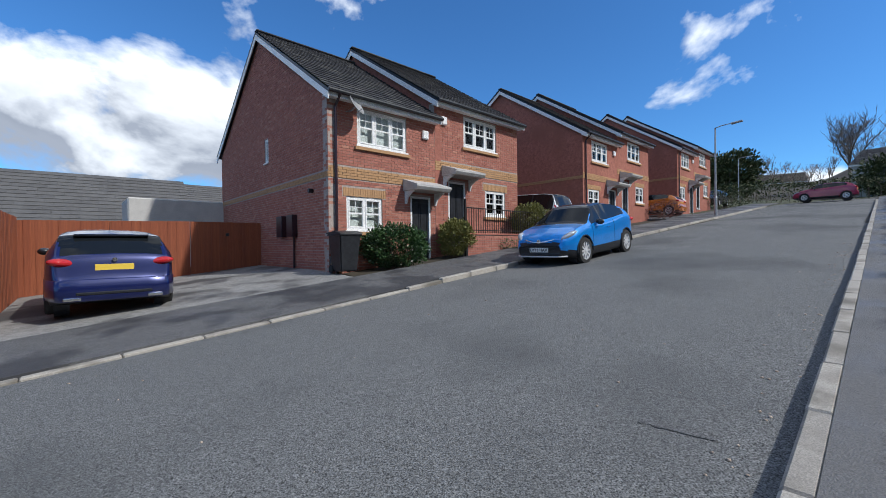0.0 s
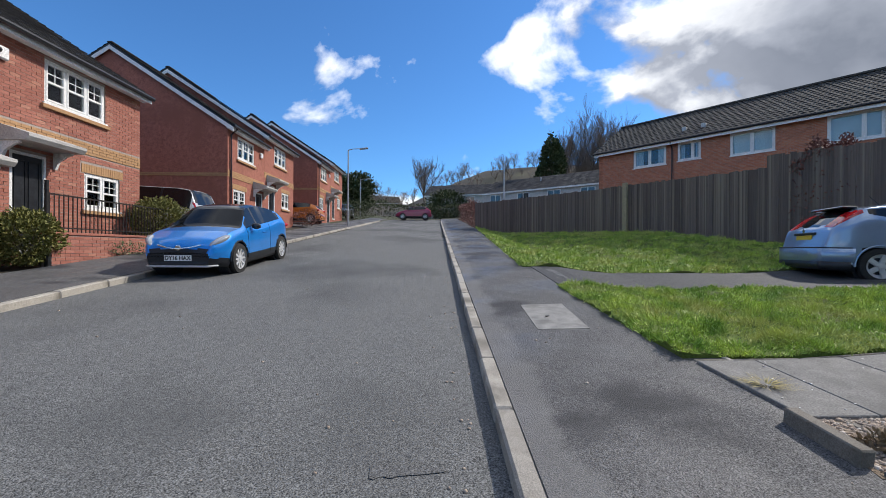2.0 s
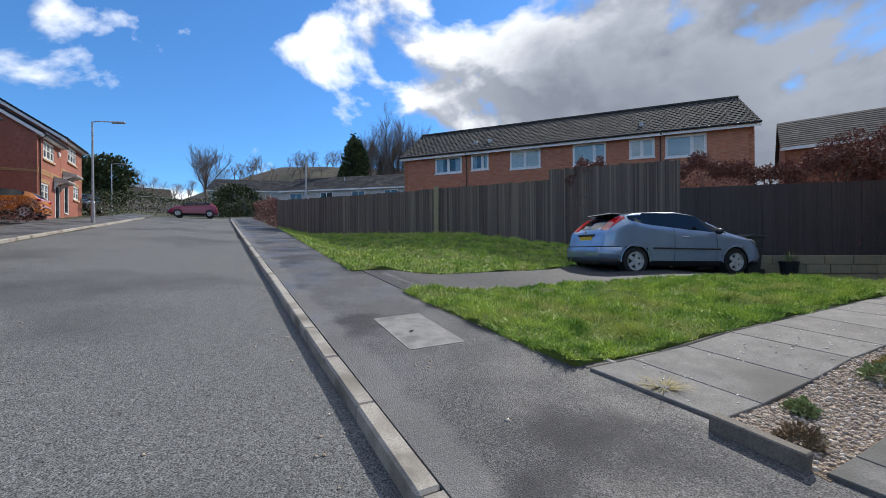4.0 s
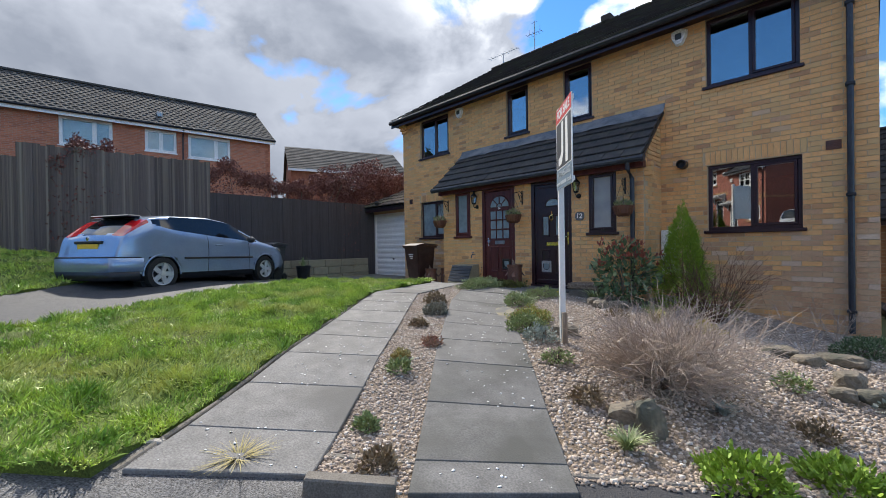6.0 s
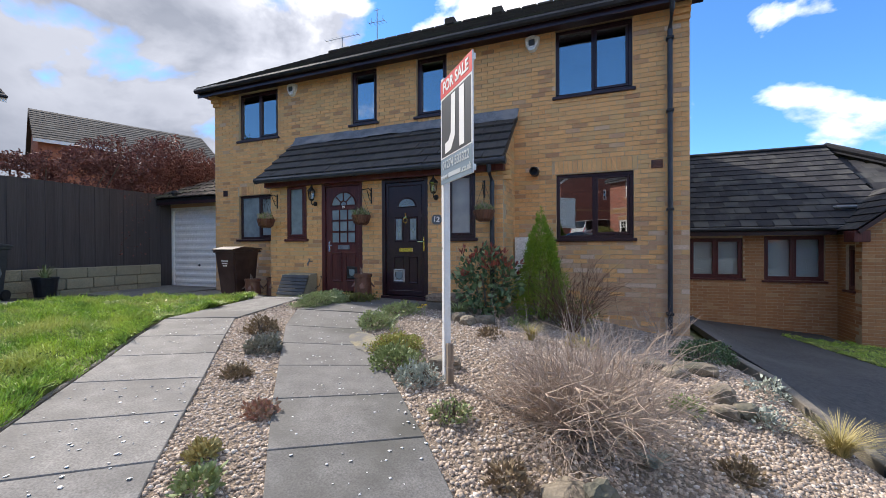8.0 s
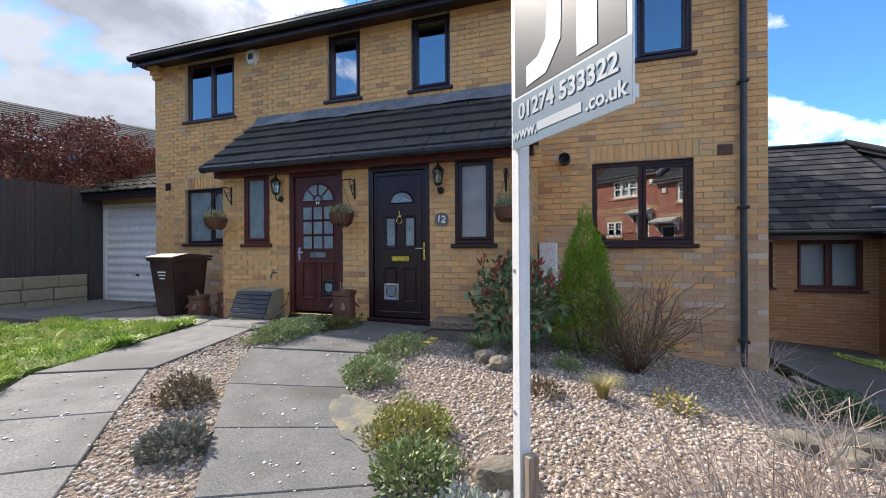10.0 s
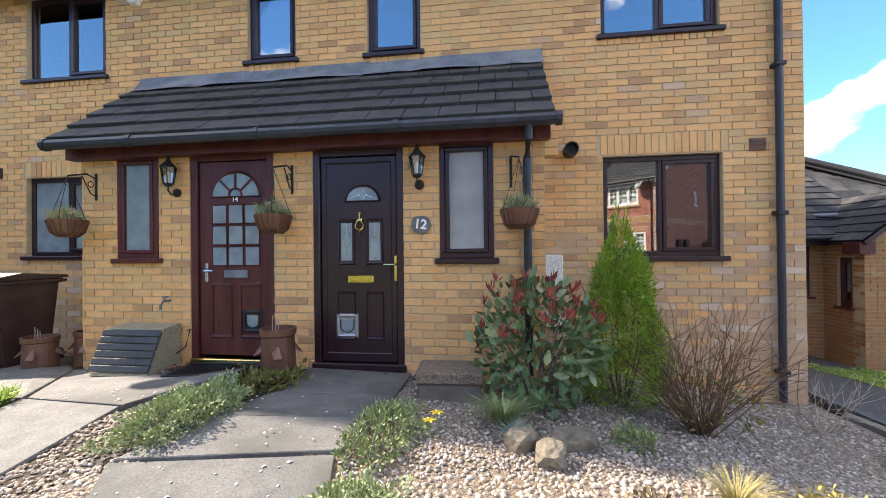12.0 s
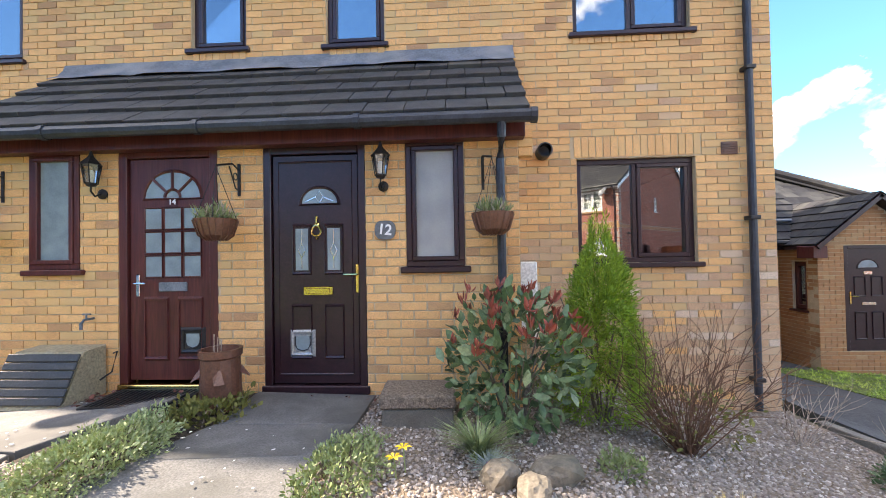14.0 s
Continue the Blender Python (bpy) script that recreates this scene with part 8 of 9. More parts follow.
def shrub(name, x, y, radii, n, size, mat, label, lift=None, seed=1, stems=True, extra=None, lump=0.35, base=None, flat=False, width=0.9, z=None, shape=None, spiky=False, stem_mat=None, shell=0.5):
    """A leafy shrub: stems and a crown of single leaves."""
    z = height(x, y) + 0.01 if z is None else z
    s = thing(name, pose(x, y, z), label, "shrub")
    lift = radii[2] * (0.0 if flat else 1.0) if lift is None else lift
    pos, out, r = leaf_cloud(n, radii, size, lump, shell, seed=seed, flat=flat, shape=shape)
    pos[:, 2] += lift
    pos[:, 2] = np.maximum(pos[:, 2], 0.01)
    sz = size * r.uniform(0.6, 1.3, n)
    # leaves lie along the outward way
    z_ax = np.cross(out, r.normal(0, 1, (n, 3)))
    f = leaf_frames(pos, out, z_ax, np.stack([sz * width, sz, sz], 1))
    swarm("crown", SPIKE_V if spiky else LEAF_V, SPIKE_F if spiky else LEAF_F, f, mat, s)
    if extra:
        m2, k, sz2, up = extra
        pick = np.argsort(-(pos[:, 2] + 0.3 * np.linalg.norm(pos[:, :2] / np.array(radii[:2]), axis=1) * radii[2]) + r.rand(n) * up)[:k]
        # young leaves stand in small rosettes at the shoot tips
        tips = np.repeat(pos[pick] * np.array([1.12, 1.12, 1.06]), 6, axis=0) + r.normal(0, 0.008, (k * 6, 3))
        way = np.repeat(out[pick] * 0.3 + np.array([0, 0, 0.9]), 6, axis=0) + r.normal(0, 0.45, (k * 6, 3))
        ys = sz2 * r.uniform(0.6, 1.25, k * 6)
        f = leaf_frames(tips, way, r.normal(0, 1, (k * 6, 3)), np.stack([ys * 0.55, ys, ys], 1))
        swarm("young_foliage", LEAF_V, LEAF_F, f, m2, s)
    if stems:
        bm = bmesh.new()
        rr = random.Random(seed)
        for i in range(9):
            t = rr.uniform(0, 6.28)
            e = Vector((radii[0] * 0.75 * math.cos(t), radii[1] * 0.75 * math.sin(t), lift + radii[2] * rr.uniform(0.0, 0.6)))
            tube(bm, [(0.03 * math.cos(t), 0.03 * math.sin(t), -0.03), e * 0.5 + Vector((0, 0, 0.08)), e], 0.012, 5, 0.3)
        part("stem_frame", bm, stem_mat or M["bark"], s)
    return s


def leaf_frames(pos, along, side, size):
    """Transforms with y along a leaf."""
    y = along / np.linalg.norm(along, axis=1, keepdims=True)
    x = np.cross(y, side)
    x /= np.maximum(np.linalg.norm(x, axis=1, keepdims=True), 1e-6)
    z = np.cross(x, y)
    return np.stack([x * size[:, :1], y * size[:, 1:2], z * size[:, 2:3], pos], axis=2)


shrub("shrub", 3.74, -4.58, (0.47, 0.40, 0.47), 760, 0.10, M["leaf_photinia"], "glossy green shrub with red young leaves by the downpipe", seed=3, extra=(M["leaf_red"], 62, 0.085, 1.3), width=0.95, lump=0.3, lift=0.52)
shrub("conifer", 3.02, -4.95, (0.42, 0.38, 0.70), 17000, 0.050, M["leaf_conifer"], "bright green cone-shaped conifer below the window", seed=5, shape="cone", width=0.30, lump=0.6, lift=0.72)
shrub("ground_cover", 6.02, -3.72, (0.24, 0.50, 0.16), 6500, 0.024, M["leaf_sage"], "low grey-green ground cover spilling onto the path", seed=6, flat=True, lump=0.5)
shrub("ground_cover", 5.95, -4.55, (0.26, 0.36, 0.14), 900, 0.05, M["leaf_box"], "low trailing plant with dead leaves beside the path", seed=7, flat=True, lump=0.5)
shrub("ground_cover", 4.66, -2.98, (0.23, 0.24, 0.16), 3200, 0.025, M["leaf_sage"], "low green herb clump spilling over the slabs", seed=8, flat=True, lump=0.5)
shrub("ground_cover", 4.05, -2.36, (0.27, 0.30, 0.15), 3600, 0.025, M["leaf_thyme"], "yellow-green cushion plant at the path's edge", seed=9, flat=True, lump=0.5)
shrub("ground_cover", 3.86, -1.98, (0.22, 0.22, 0.17), 1800, 0.032, M["leaf_herb"], "green cushion plant at the path's edge", seed=10, flat=True, lump=0.5)
shrub("ground_cover", 3.52, -1.76, (0.17, 0.17, 0.14), 900, 0.03, M["leaf_silver"], "silver-leaved cushion plant in the gravel", seed=11, flat=True, lump=0.5)
shrub("ground_cover", 4.75, -3.75, (0.22, 0.42, 0.13), 2600, 0.026, M["leaf_herb"], "straggling green ground cover along the path's edge", seed=12, flat=True, lump=0.7)
shrub("ground_cover", 1.05, -4.45, (0.34, 0.30, 0.24), 2600, 0.028, M["leaf_photinia"], "dense dark green cushion shrub beside the drive", seed=13, flat=True, lump=0.15)
shrub("ground_cover", 3.08, -1.35, (0.14, 0.14, 0.10), 400, 0.03, M["leaf_herb"], "small grey-green plant in the gravel", seed=14, flat=True)
shrub("ground_cover", 5.08, -1.70, (0.16, 0.16, 0.15), 900, 0.035, M["leaf_lavender"], "small grey lavender clump in the gravel strip", seed=15, flat=True)
shrub("ground_cover", 5.55, -2.14, (0.17, 0.17, 0.16), 800, 0.032, M["leaf_dry"], "small brownish herb clump in the gravel strip", seed=16, flat=True)
for i, (x, y, rr, mt) in enumerate(((4.80, -1.16, 0.10, "leaf_dry"), (4.15, -0.78, 0.09, "leaf_pink"), (3.32, 0.55, 0.07, "leaf_herb"), (2.95, 0.72, 0.09, "leaf_dry"), (3.85, -0.12, 0.10, "leaf_herb"), (4.05, -0.3, 0.07, "leaf_straw"), (2.6, -0.95, 0.12, "leaf_dry"), (1.35, -1.85, 0.11, "leaf_dry"), (0.95, -2.75, 0.13, "leaf_silver"), (1.55, -2.5, 0.12, "leaf_herb"), (0.75, -3.4, 0.16, "leaf_silver"), (3.35, -3.3, 0.13, "leaf_dry"), (2.4, -3.6, 0.14, "leaf_straw"), (3.2, -4.1, 0.13, "leaf_herb"))):
    shrub("ground_cover", x, y, (rr, rr, rr * 0.9), 260, 0.04, M[mt], "small wispy plant in the gravel", seed=20 + i, flat=True, lump=0.6, stems=False)
for i, (x, y) in enumerate(((1.60, -0.86), (1.20, -1.30))):
    shrub("ground_cover", x, y, (0.24, 0.22, 0.14), 900, 0.05, M["leaf_lime"], "bright lime-green plant at the garden's edge", seed=40 + i, flat=True, lump=0.5, stems=False)


def tuft(x, y, n, tall, spread, mat, label, seed=1, width=0.007, lean=0.7, category="plant", name="grass_tuft"):
    """A tuft of arching blades."""
    r = np.random.RandomState(seed)
    s = thing(name, pose(x, y, height(x, y) + 0.01), label, category)
    vs, fs = [], []
    for i in range(n):
        a = r.uniform(0, 6.28)
        d = np.array([math.cos(a), math.sin(a), 0])
        side = np.array([-d[1], d[0], 0]) * width * r.uniform(0.6, 1.3)
        b0 = d * spread * 0.15 * r.rand()
        h = tall * r.uniform(0.55, 1.1)
        out = spread * r.uniform(0.3, 1.0)
        k = len(vs)
        for t in (0, 0.35, 0.7, 1.0):
            p = b0 + d * out * t ** 1.7 + np.array([0, 0, h * (t - lean * 0.45 * t * t)])
            vs += [tuple(p - side * (1 - 0.85 * t)), tuple(p + side * (1 - 0.85 * t))]
        fs += [(k, k + 1, k + 3, k + 2), (k + 2, k + 3, k + 5, k + 4), (k + 4, k + 5, k + 7, k + 6)]
    tagged(quick("foliage", vs, fs, mat, s), kind="stuff")
    return s


tuft(4.02, -4.12, 260, 0.30, 0.28, M["leaf_herb"], "green grassy tuft in the gravel", 1)
tuft(0.52, -2.7, 420, 0.34, 0.36, M["leaf_straw"], "straw-coloured feather grass at the garden's edge", 2, 0.003)
tuft(2.92, -3.48, 320, 0.26, 0.20, M["leaf_straw"], "straw-coloured feather grass in the gravel", 3, 0.003)
tuft(2.16, -0.62, 120, 0.18, 0.16, M["leaf_herb"], "small green grass tuft in the gravel", 4)
tuft(3.42, 1.28, 160, 0.08, 0.22, M["leaf_straw"], "dry grass growing in the slab joint", 5, 0.004)
tuft(7.62, -3.72, 200, 0.16, 0.22, M["grass"], "long green grass tuft at the lawn's corner", 6)
tuft(7.22, -2.85, 200, 0.14, 0.22, M["grass"], "long green grass tuft beside the slabs", 7)
tuft(1.85, -1.6, 100, 0.14, 0.12, M["leaf_silver"], "small silver grass tuft in the gravel", 8)
tuft(3.96, -3.95, 90, 0.14, 0.16, M["leaf_silver"], "grey-green spring plant with purple flowers", 9, 0.012)


def flower(x, y, mat, tall, label):
    f = thing("flower", pose(x, y, height(x, y)), label, "flower")
    bm = bmesh.new()
    tube(bm, [(0, 0, 0), (0.01, 0, tall)], 0.004, 5)
    part("stalk", bm, M["leaf_herb"], f)
    for k in range(6):
        t = k * math.pi / 3
        bm = bmesh.new()
        vs = [bm.verts.new(p) for p in ((0.01, 0, tall), (0.01 + 0.03 * math.cos(t - 0.35), 0.03 * math.sin(t - 0.35), tall + 0.012), (0.01 + 0.048 * math.cos(t), 0.048 * math.sin(t), tall + 0.006), (0.01 + 0.03 * math.cos(t + 0.35), 0.03 * math.sin(t + 0.35), tall + 0.012))]
        bm.faces.new(vs)
        part("petal", bm, mat, f)


flower(4.42, -3.86, M["yellow"], 0.15, "yellow daffodil beside the path")
flower(4.46, -3.80, M["yellow"], 0.12, "yellow daffodil beside the path")
flower(3.93, -3.88, M["purple"], 0.10, "purple primrose in the gravel")


def twig_bush(x, y, n, tall, spread, mat, label, seed=1, thick=0.0035, forks=3, upright=0.5, bend=0.25):
    """A leafless shrub of many forking twigs."""
    r = np.random.RandomState(seed)
    s = thing("dry_shrub", pose(x, y, height(x, y) + 0.01), label, "shrub")
    stems, twigs = ([], []), ([], [])

    def strand(p, d, ln, w, depth):
        steps = 4
        vs, fs = stems if depth else twigs
        k = len(vs)
        dd = d.copy()
        q = p.copy()
        pts = [q.copy()]
        for i in range(steps):
            dd = dd + r.normal(0, bend, 3) * 0.5
            dd /= np.linalg.norm(dd)
            q = q + dd * ln / steps
            q[2] = max(q[2], 0.01)
            pts.append(q.copy())
        for i, c in enumerate(pts):
            ww = w * (1 - 0.75 * i / steps)
            a = np.cross(dd, [0.3, 0.5, 0.8])
            a /= np.linalg.norm(a)
            b = np.cross(dd, a)
            for t in (0, 2.094, 4.189):
                vs.append(tuple(c + (a * math.cos(t) + b * math.sin(t)) * ww))
        for i in range(steps):
            for t in range(3):
                u = k + 3 * i
                fs.append((u + t, u + (t + 1) % 3, u + 3 + (t + 1) % 3, u + 3 + t))
        if depth > 0:
            for f in range(forks):
                i = r.randint(2, steps + 1)
                nd = dd + r.normal(0, 0.55, 3)
                nd /= np.linalg.norm(nd)
                strand(pts[i], nd, ln * r.uniform(0.35, 0.6), w * 0.55, depth - 1)

    for i in range(n):
        a = r.uniform(0, 6.28)
        t = r.uniform(0.15, 1.0)
        d = np.array([math.cos(a) * spread * t, math.sin(a) * spread * t, tall * r.uniform(upright, 1.0)])
        ln = np.linalg.norm(d)
        b = np.array([math.cos(a), math.sin(a), 0]) * 0.12 * spread * r.rand()
        strand(b, d / ln, ln, thick, 1)
    tagged(quick("stem_mass", *stems, mat, s), kind="stuff")
    tagged(quick("twig_mass", *twigs, mat, s), kind="stuff")
    return s


twig_bush(2.30, -1.70, 400, 0.55, 0.60, M["twig"], "large dry straw-coloured twiggy shrub in the gravel", 1, 0.0054, 6, 0.16, 0.30)
twig_bush(2.55, -4.62, 70, 0.72, 0.62, M["twig_red"], "bare brown twiggy shrub below the window", 2, 0.006, 5, 0.55)
twig_bush(1.35, -5.2, 14, 0.55, 0.35, M["twig"], "sparse bare shrub by the corner", 3, 0.005, 4, 0.5)
twig_bush(1.55, -3.9, 6, 0.45, 0.35, M["twig"], "pale bare twigs rising from the gravel", 4, 0.005, 4, 0.6)
twig_bush(1.9, -2.9, 7, 0.55, 0.30, M["twig"], "pale bare stems rising from the gravel", 5, 0.006, 3, 0.7)
shrub("shrub", 2.5, -4.55, (0.34, 0.28, 0.2), 260, 0.04, M["leaf_box"], "sprouting leaves on the bare brown shrub", seed=60, stems=False, lift=0.28)


def rock(x, y, size, yaw, label, seed, stand=False, mat="stone"):
    bm = bmesh.new()
    bmesh.ops.create_icosphere(bm, subdivisions=3, radius=0.5)
    for v in bm.verts:
        d = v.co.normalized()
        k = 1 + 0.30 * noise.noise(d * 1.7 + Vector((seed, 0, 0))) + 0.12 * noise.noise(d * 4 + Vector((0, seed, 0)))
        v.co = d * 0.5 * k
        v.co.x, v.co.y, v.co.z = (max(-0.40, min(0.42, c)) for c in v.co)
        v.co = Vector((v.co.x * size[0], v.co.y * size[1], v.co.z * size[2]))
    ob = part("rock", bm, M[mat])
    ob.matrix_world = Matrix.Translation((x, y, height(x, y) + size[2] * 0.28)) @ pose(0, 0, 0, 8 if stand else 0, 14 if stand else 3, yaw)
    tagged(ob, label, "rock", "garden rocks")


rock(2.30, -0.98, (0.30, 0.23, 0.17), 20, "flat grey-brown sandstone rock in the gravel", 1)
rock(2.12, -0.92, (0.19, 0.15, 0.36), 60, "upright mossy sandstone rock leaning on another", 2, True)
rock(1.72, -3.42, (0.36, 0.24, 0.14), 10, "flat mossy sandstone rock in the gravel", 3)
rock(1.50, -3.32, (0.30, 0.22, 0.14), 40, "flat mossy sandstone rock in the gravel", 4)
rock(1.28, -3.62, (0.50, 0.28, 0.16), -10, "long sandstone rock beside others", 5)
rock(1.20, -2.92, (0.26, 0.23, 0.22), 70, "rounded brown rock in the gravel", 6)
rock(1.08, -2.78, (0.23, 0.19, 0.16), 30, "rounded brown rock in the gravel", 7)
rock(1.24, -2.66, (0.22, 0.17, 0.14), 0, "rounded brown rock in the gravel", 8)
rock(3.60, -3.95, (0.34, 0.22, 0.17), 15, "pale yellow sandstone rock near the doors", 9)
rock(3.92, -3.84, (0.22, 0.19, 0.18), 40, "rounded orange-brown rock near the doors", 10)
rock(3.76, -3.72, (0.26, 0.20, 0.17), 80, "rounded grey rock near the doors", 11)
rock(3.45, -2.15, (0.36, 0.2, 0.16), 30, "flat stone behind the sign's post", 12)



def lichen_patch():
    """A sandy yellow crust spread over the slab's edge."""
    bm = bmesh.new()
    o = Vector((4.40, -2.36))
    along = Vector((0.68, -0.73))
    over = Vector((0.73, 0.68))
    ring = []
    for i in range(36):
        t = 2 * math.pi * i / 36
        k = 1 + 0.28 * noise.noise((math.cos(t) * 1.8, math.sin(t) * 1.8, 6.0)) + 0.12 * noise.noise((math.cos(t) * 6, math.sin(t) * 6, 2.0))
        q = o + along * (0.36 * k * math.cos(t)) + over * (0.15 * k * math.sin(t))
        ring.append(bm.verts.new((q.x, q.y, height(q.x, q.y) + 0.040)))
    c = bm.verts.new((o.x, o.y, height(o.x, o.y) + 0.041))
    for i in range(36):
        bm.faces.new((c, ring[i], ring[(i + 1) % 36]))
    tagged(part("lichen_patch", bm, M["lichen"]), "sandy yellow crust on the slab path", "stain", kind="structure")


M["lichen"] = surface("sandy_crust", (0.27, 0.235, 0.15), (0.19, 0.178, 0.14), 9, 0.9, 0.6, 90, (0.145, 0.142, 0.132), 5.0, depth=0.006, sharp=0.1)
lichen_patch()

# ---- things at the doors ----


def sale_sign():
    z = height(3.31, -1.86)
    d = Vector((-0.39, 0.42, 0)).normalized()
    n = d.cross(Vector((0, 0, 1)))
    m = Matrix(((d.x, -n.x, 0, 3.33), (d.y, -n.y, 0, -1.87), (0, 0, 1, z), (0, 0, 0, 1)))
    s = thing("sale_sign", m, "white estate agent's sale board on a painted timber post", "sign")
    h = 2.92 - z
    post = part("post", boxes((-0.030, 0.025, -0.01, 0.045, -0.15, h), bev=0.004), M["white_paint"], s)
    for zz in (0.5, 1.1, 1.72):
        bm = bmesh.new()
        lathe(bm, [(0.008, 0), (0.008, 0.004)], 8, Matrix.Translation((-0.01, -0.01, zz)) @ pose(0, 0, 0, 90))
        part("screw", bm, M["galv"], post)
    part("stake", boxes((0.032, 0.075, 0.0, 0.05, -0.15, 0.34), bev=0.004), M["raw_wood"], s)
    b0, b1, w = 2.06 - z, 2.88 - z, 0.60
    board = part("board", boxes((0.0, w, -0.022, -0.012, b0, b1), bev=0.001), M["sign_white"], s)
    y = -0.0235

    def flatp(name, pts, mat, off=0.0):
        bm = bmesh.new()
        vs = [bm.verts.new((x, y - off, zz)) for x, zz in pts]
        bm.faces.new(vs)
        return part(name, bm, mat, board)

    flatp("red_band", rect(0.0, w, b1 - 0.14, b1), M["sign_red"])
    lettering("FOR SALE", 0.115, M["sign_white"], board, Matrix.Translation((w / 2, y - 0.002, b1 - 0.07)) @ pose(0, 0, 0, 90))
    flatp("grey_panel", rect(0.02, w - 0.02, b0 + 0.21, b1 - 0.155), M["sign_grey"])
    c = b0 + 0.21
    hook = [(0.10, c + 0.02), (0.22, c + 0.03), (0.30, c + 0.12), (0.31, c + 0.44), (0.23, c + 0.44), (0.22, c + 0.16), (0.17, c + 0.11), (0.10, c + 0.10)]
    flatp("white_shape", hook, M["sign_white"], 0.002)
    flatp("white_shape", rect(0.38, 0.47, c + 0.02, c + 0.44), M["sign_white"], 0.002)
    flatp("blue_band", rect(0.0, w, b0, b0 + 0.20), M["sign_blue"])
    lettering("01274 533322", 0.088, M["sign_white_dim"], board, Matrix.Translation((w / 2, y - 0.002, b0 + 0.14)) @ pose(0, 0, 0, 90))
    lettering("www.", 0.068, M["sign_white_dim"], board, Matrix.Translation((0.085, y - 0.002, b0 + 0.055)) @ pose(0, 0, 0, 90))
    lettering(".co.uk", 0.068, M["sign_white_dim"], board, Matrix.Translation((0.50, y - 0.002, b0 + 0.055)) @ pose(0, 0, 0, 90))
    flatp("white_bar", rect(0.165, 0.40, b0 + 0.038, b0 + 0.072), M["sign_white_dim"], 0.002)
    # the back of the board
    for zz in (b0 + 0.02, b1 - 0.06):
        part("back_batten", boxes((0.0, w, -0.012, 0.004, zz, zz + 0.04)), M["white_paint"], s)


sale_sign()
PY = FY + PORCH


def wall_lantern(x):
    l = thing("wall_lantern", pose(x, PY, 2.36), "black carriage lantern on the porch wall", "lantern", "porch lanterns")
    bm = bmesh.new()
    lathe(bm, [(0.045, 0), (0.045, 0.012), (0.02, 0.025)], 12, Matrix.Translation((0, 0, 0.03)) @ pose(0, 0, 0, -90))
    tube(bm, [(0, 0.02, 0.03), (0, 0.08, 0.0), (0, 0.12, 0.04), (0, 0.115, 0.09)], 0.008, 6)
    part("bracket", bm, M["metal_black"], l)
    bm = bmesh.new()
    lathe(bm, [(0.03, 0), (0.045, 0.02), (0.045, 0.03)], 6, Matrix.Translation((0, 0.115, 0.08)))
    lathe(bm, [(0.085, 0.0), (0.03, 0.06), (0.02, 0.075), (0.006, 0.12)], 6, Matrix.Translation((0, 0.115, 0.265)))
    for k in range(6):
        t = k * math.pi / 3
        tube(bm, [(0.045 * math.cos(t), 0.115 + 0.045 * math.sin(t), 0.10), (0.072 * math.cos(t), 0.115 + 0.072 * math.sin(t), 0.268)], 0.005, 4)
    part("cage", bm, M["metal_black"], l)
    bm = bmesh.new()
    lathe(bm, [(0.040, 0.105), (0.066, 0.265)], 6, Matrix.Translation((0, 0.115, 0)))
    part("glass", bm, M["glass"], l)
    bm = bmesh.new()
    lathe(bm, [(0.015, 0.11), (0.022, 0.15), (0.022, 0.2), (0.01, 0.22)], 10, Matrix.Translation((0, 0.115, 0)))
    part("bulb", bm, M["sign_white"], l)


wall_lantern(4.76)
wall_lantern(7.26)


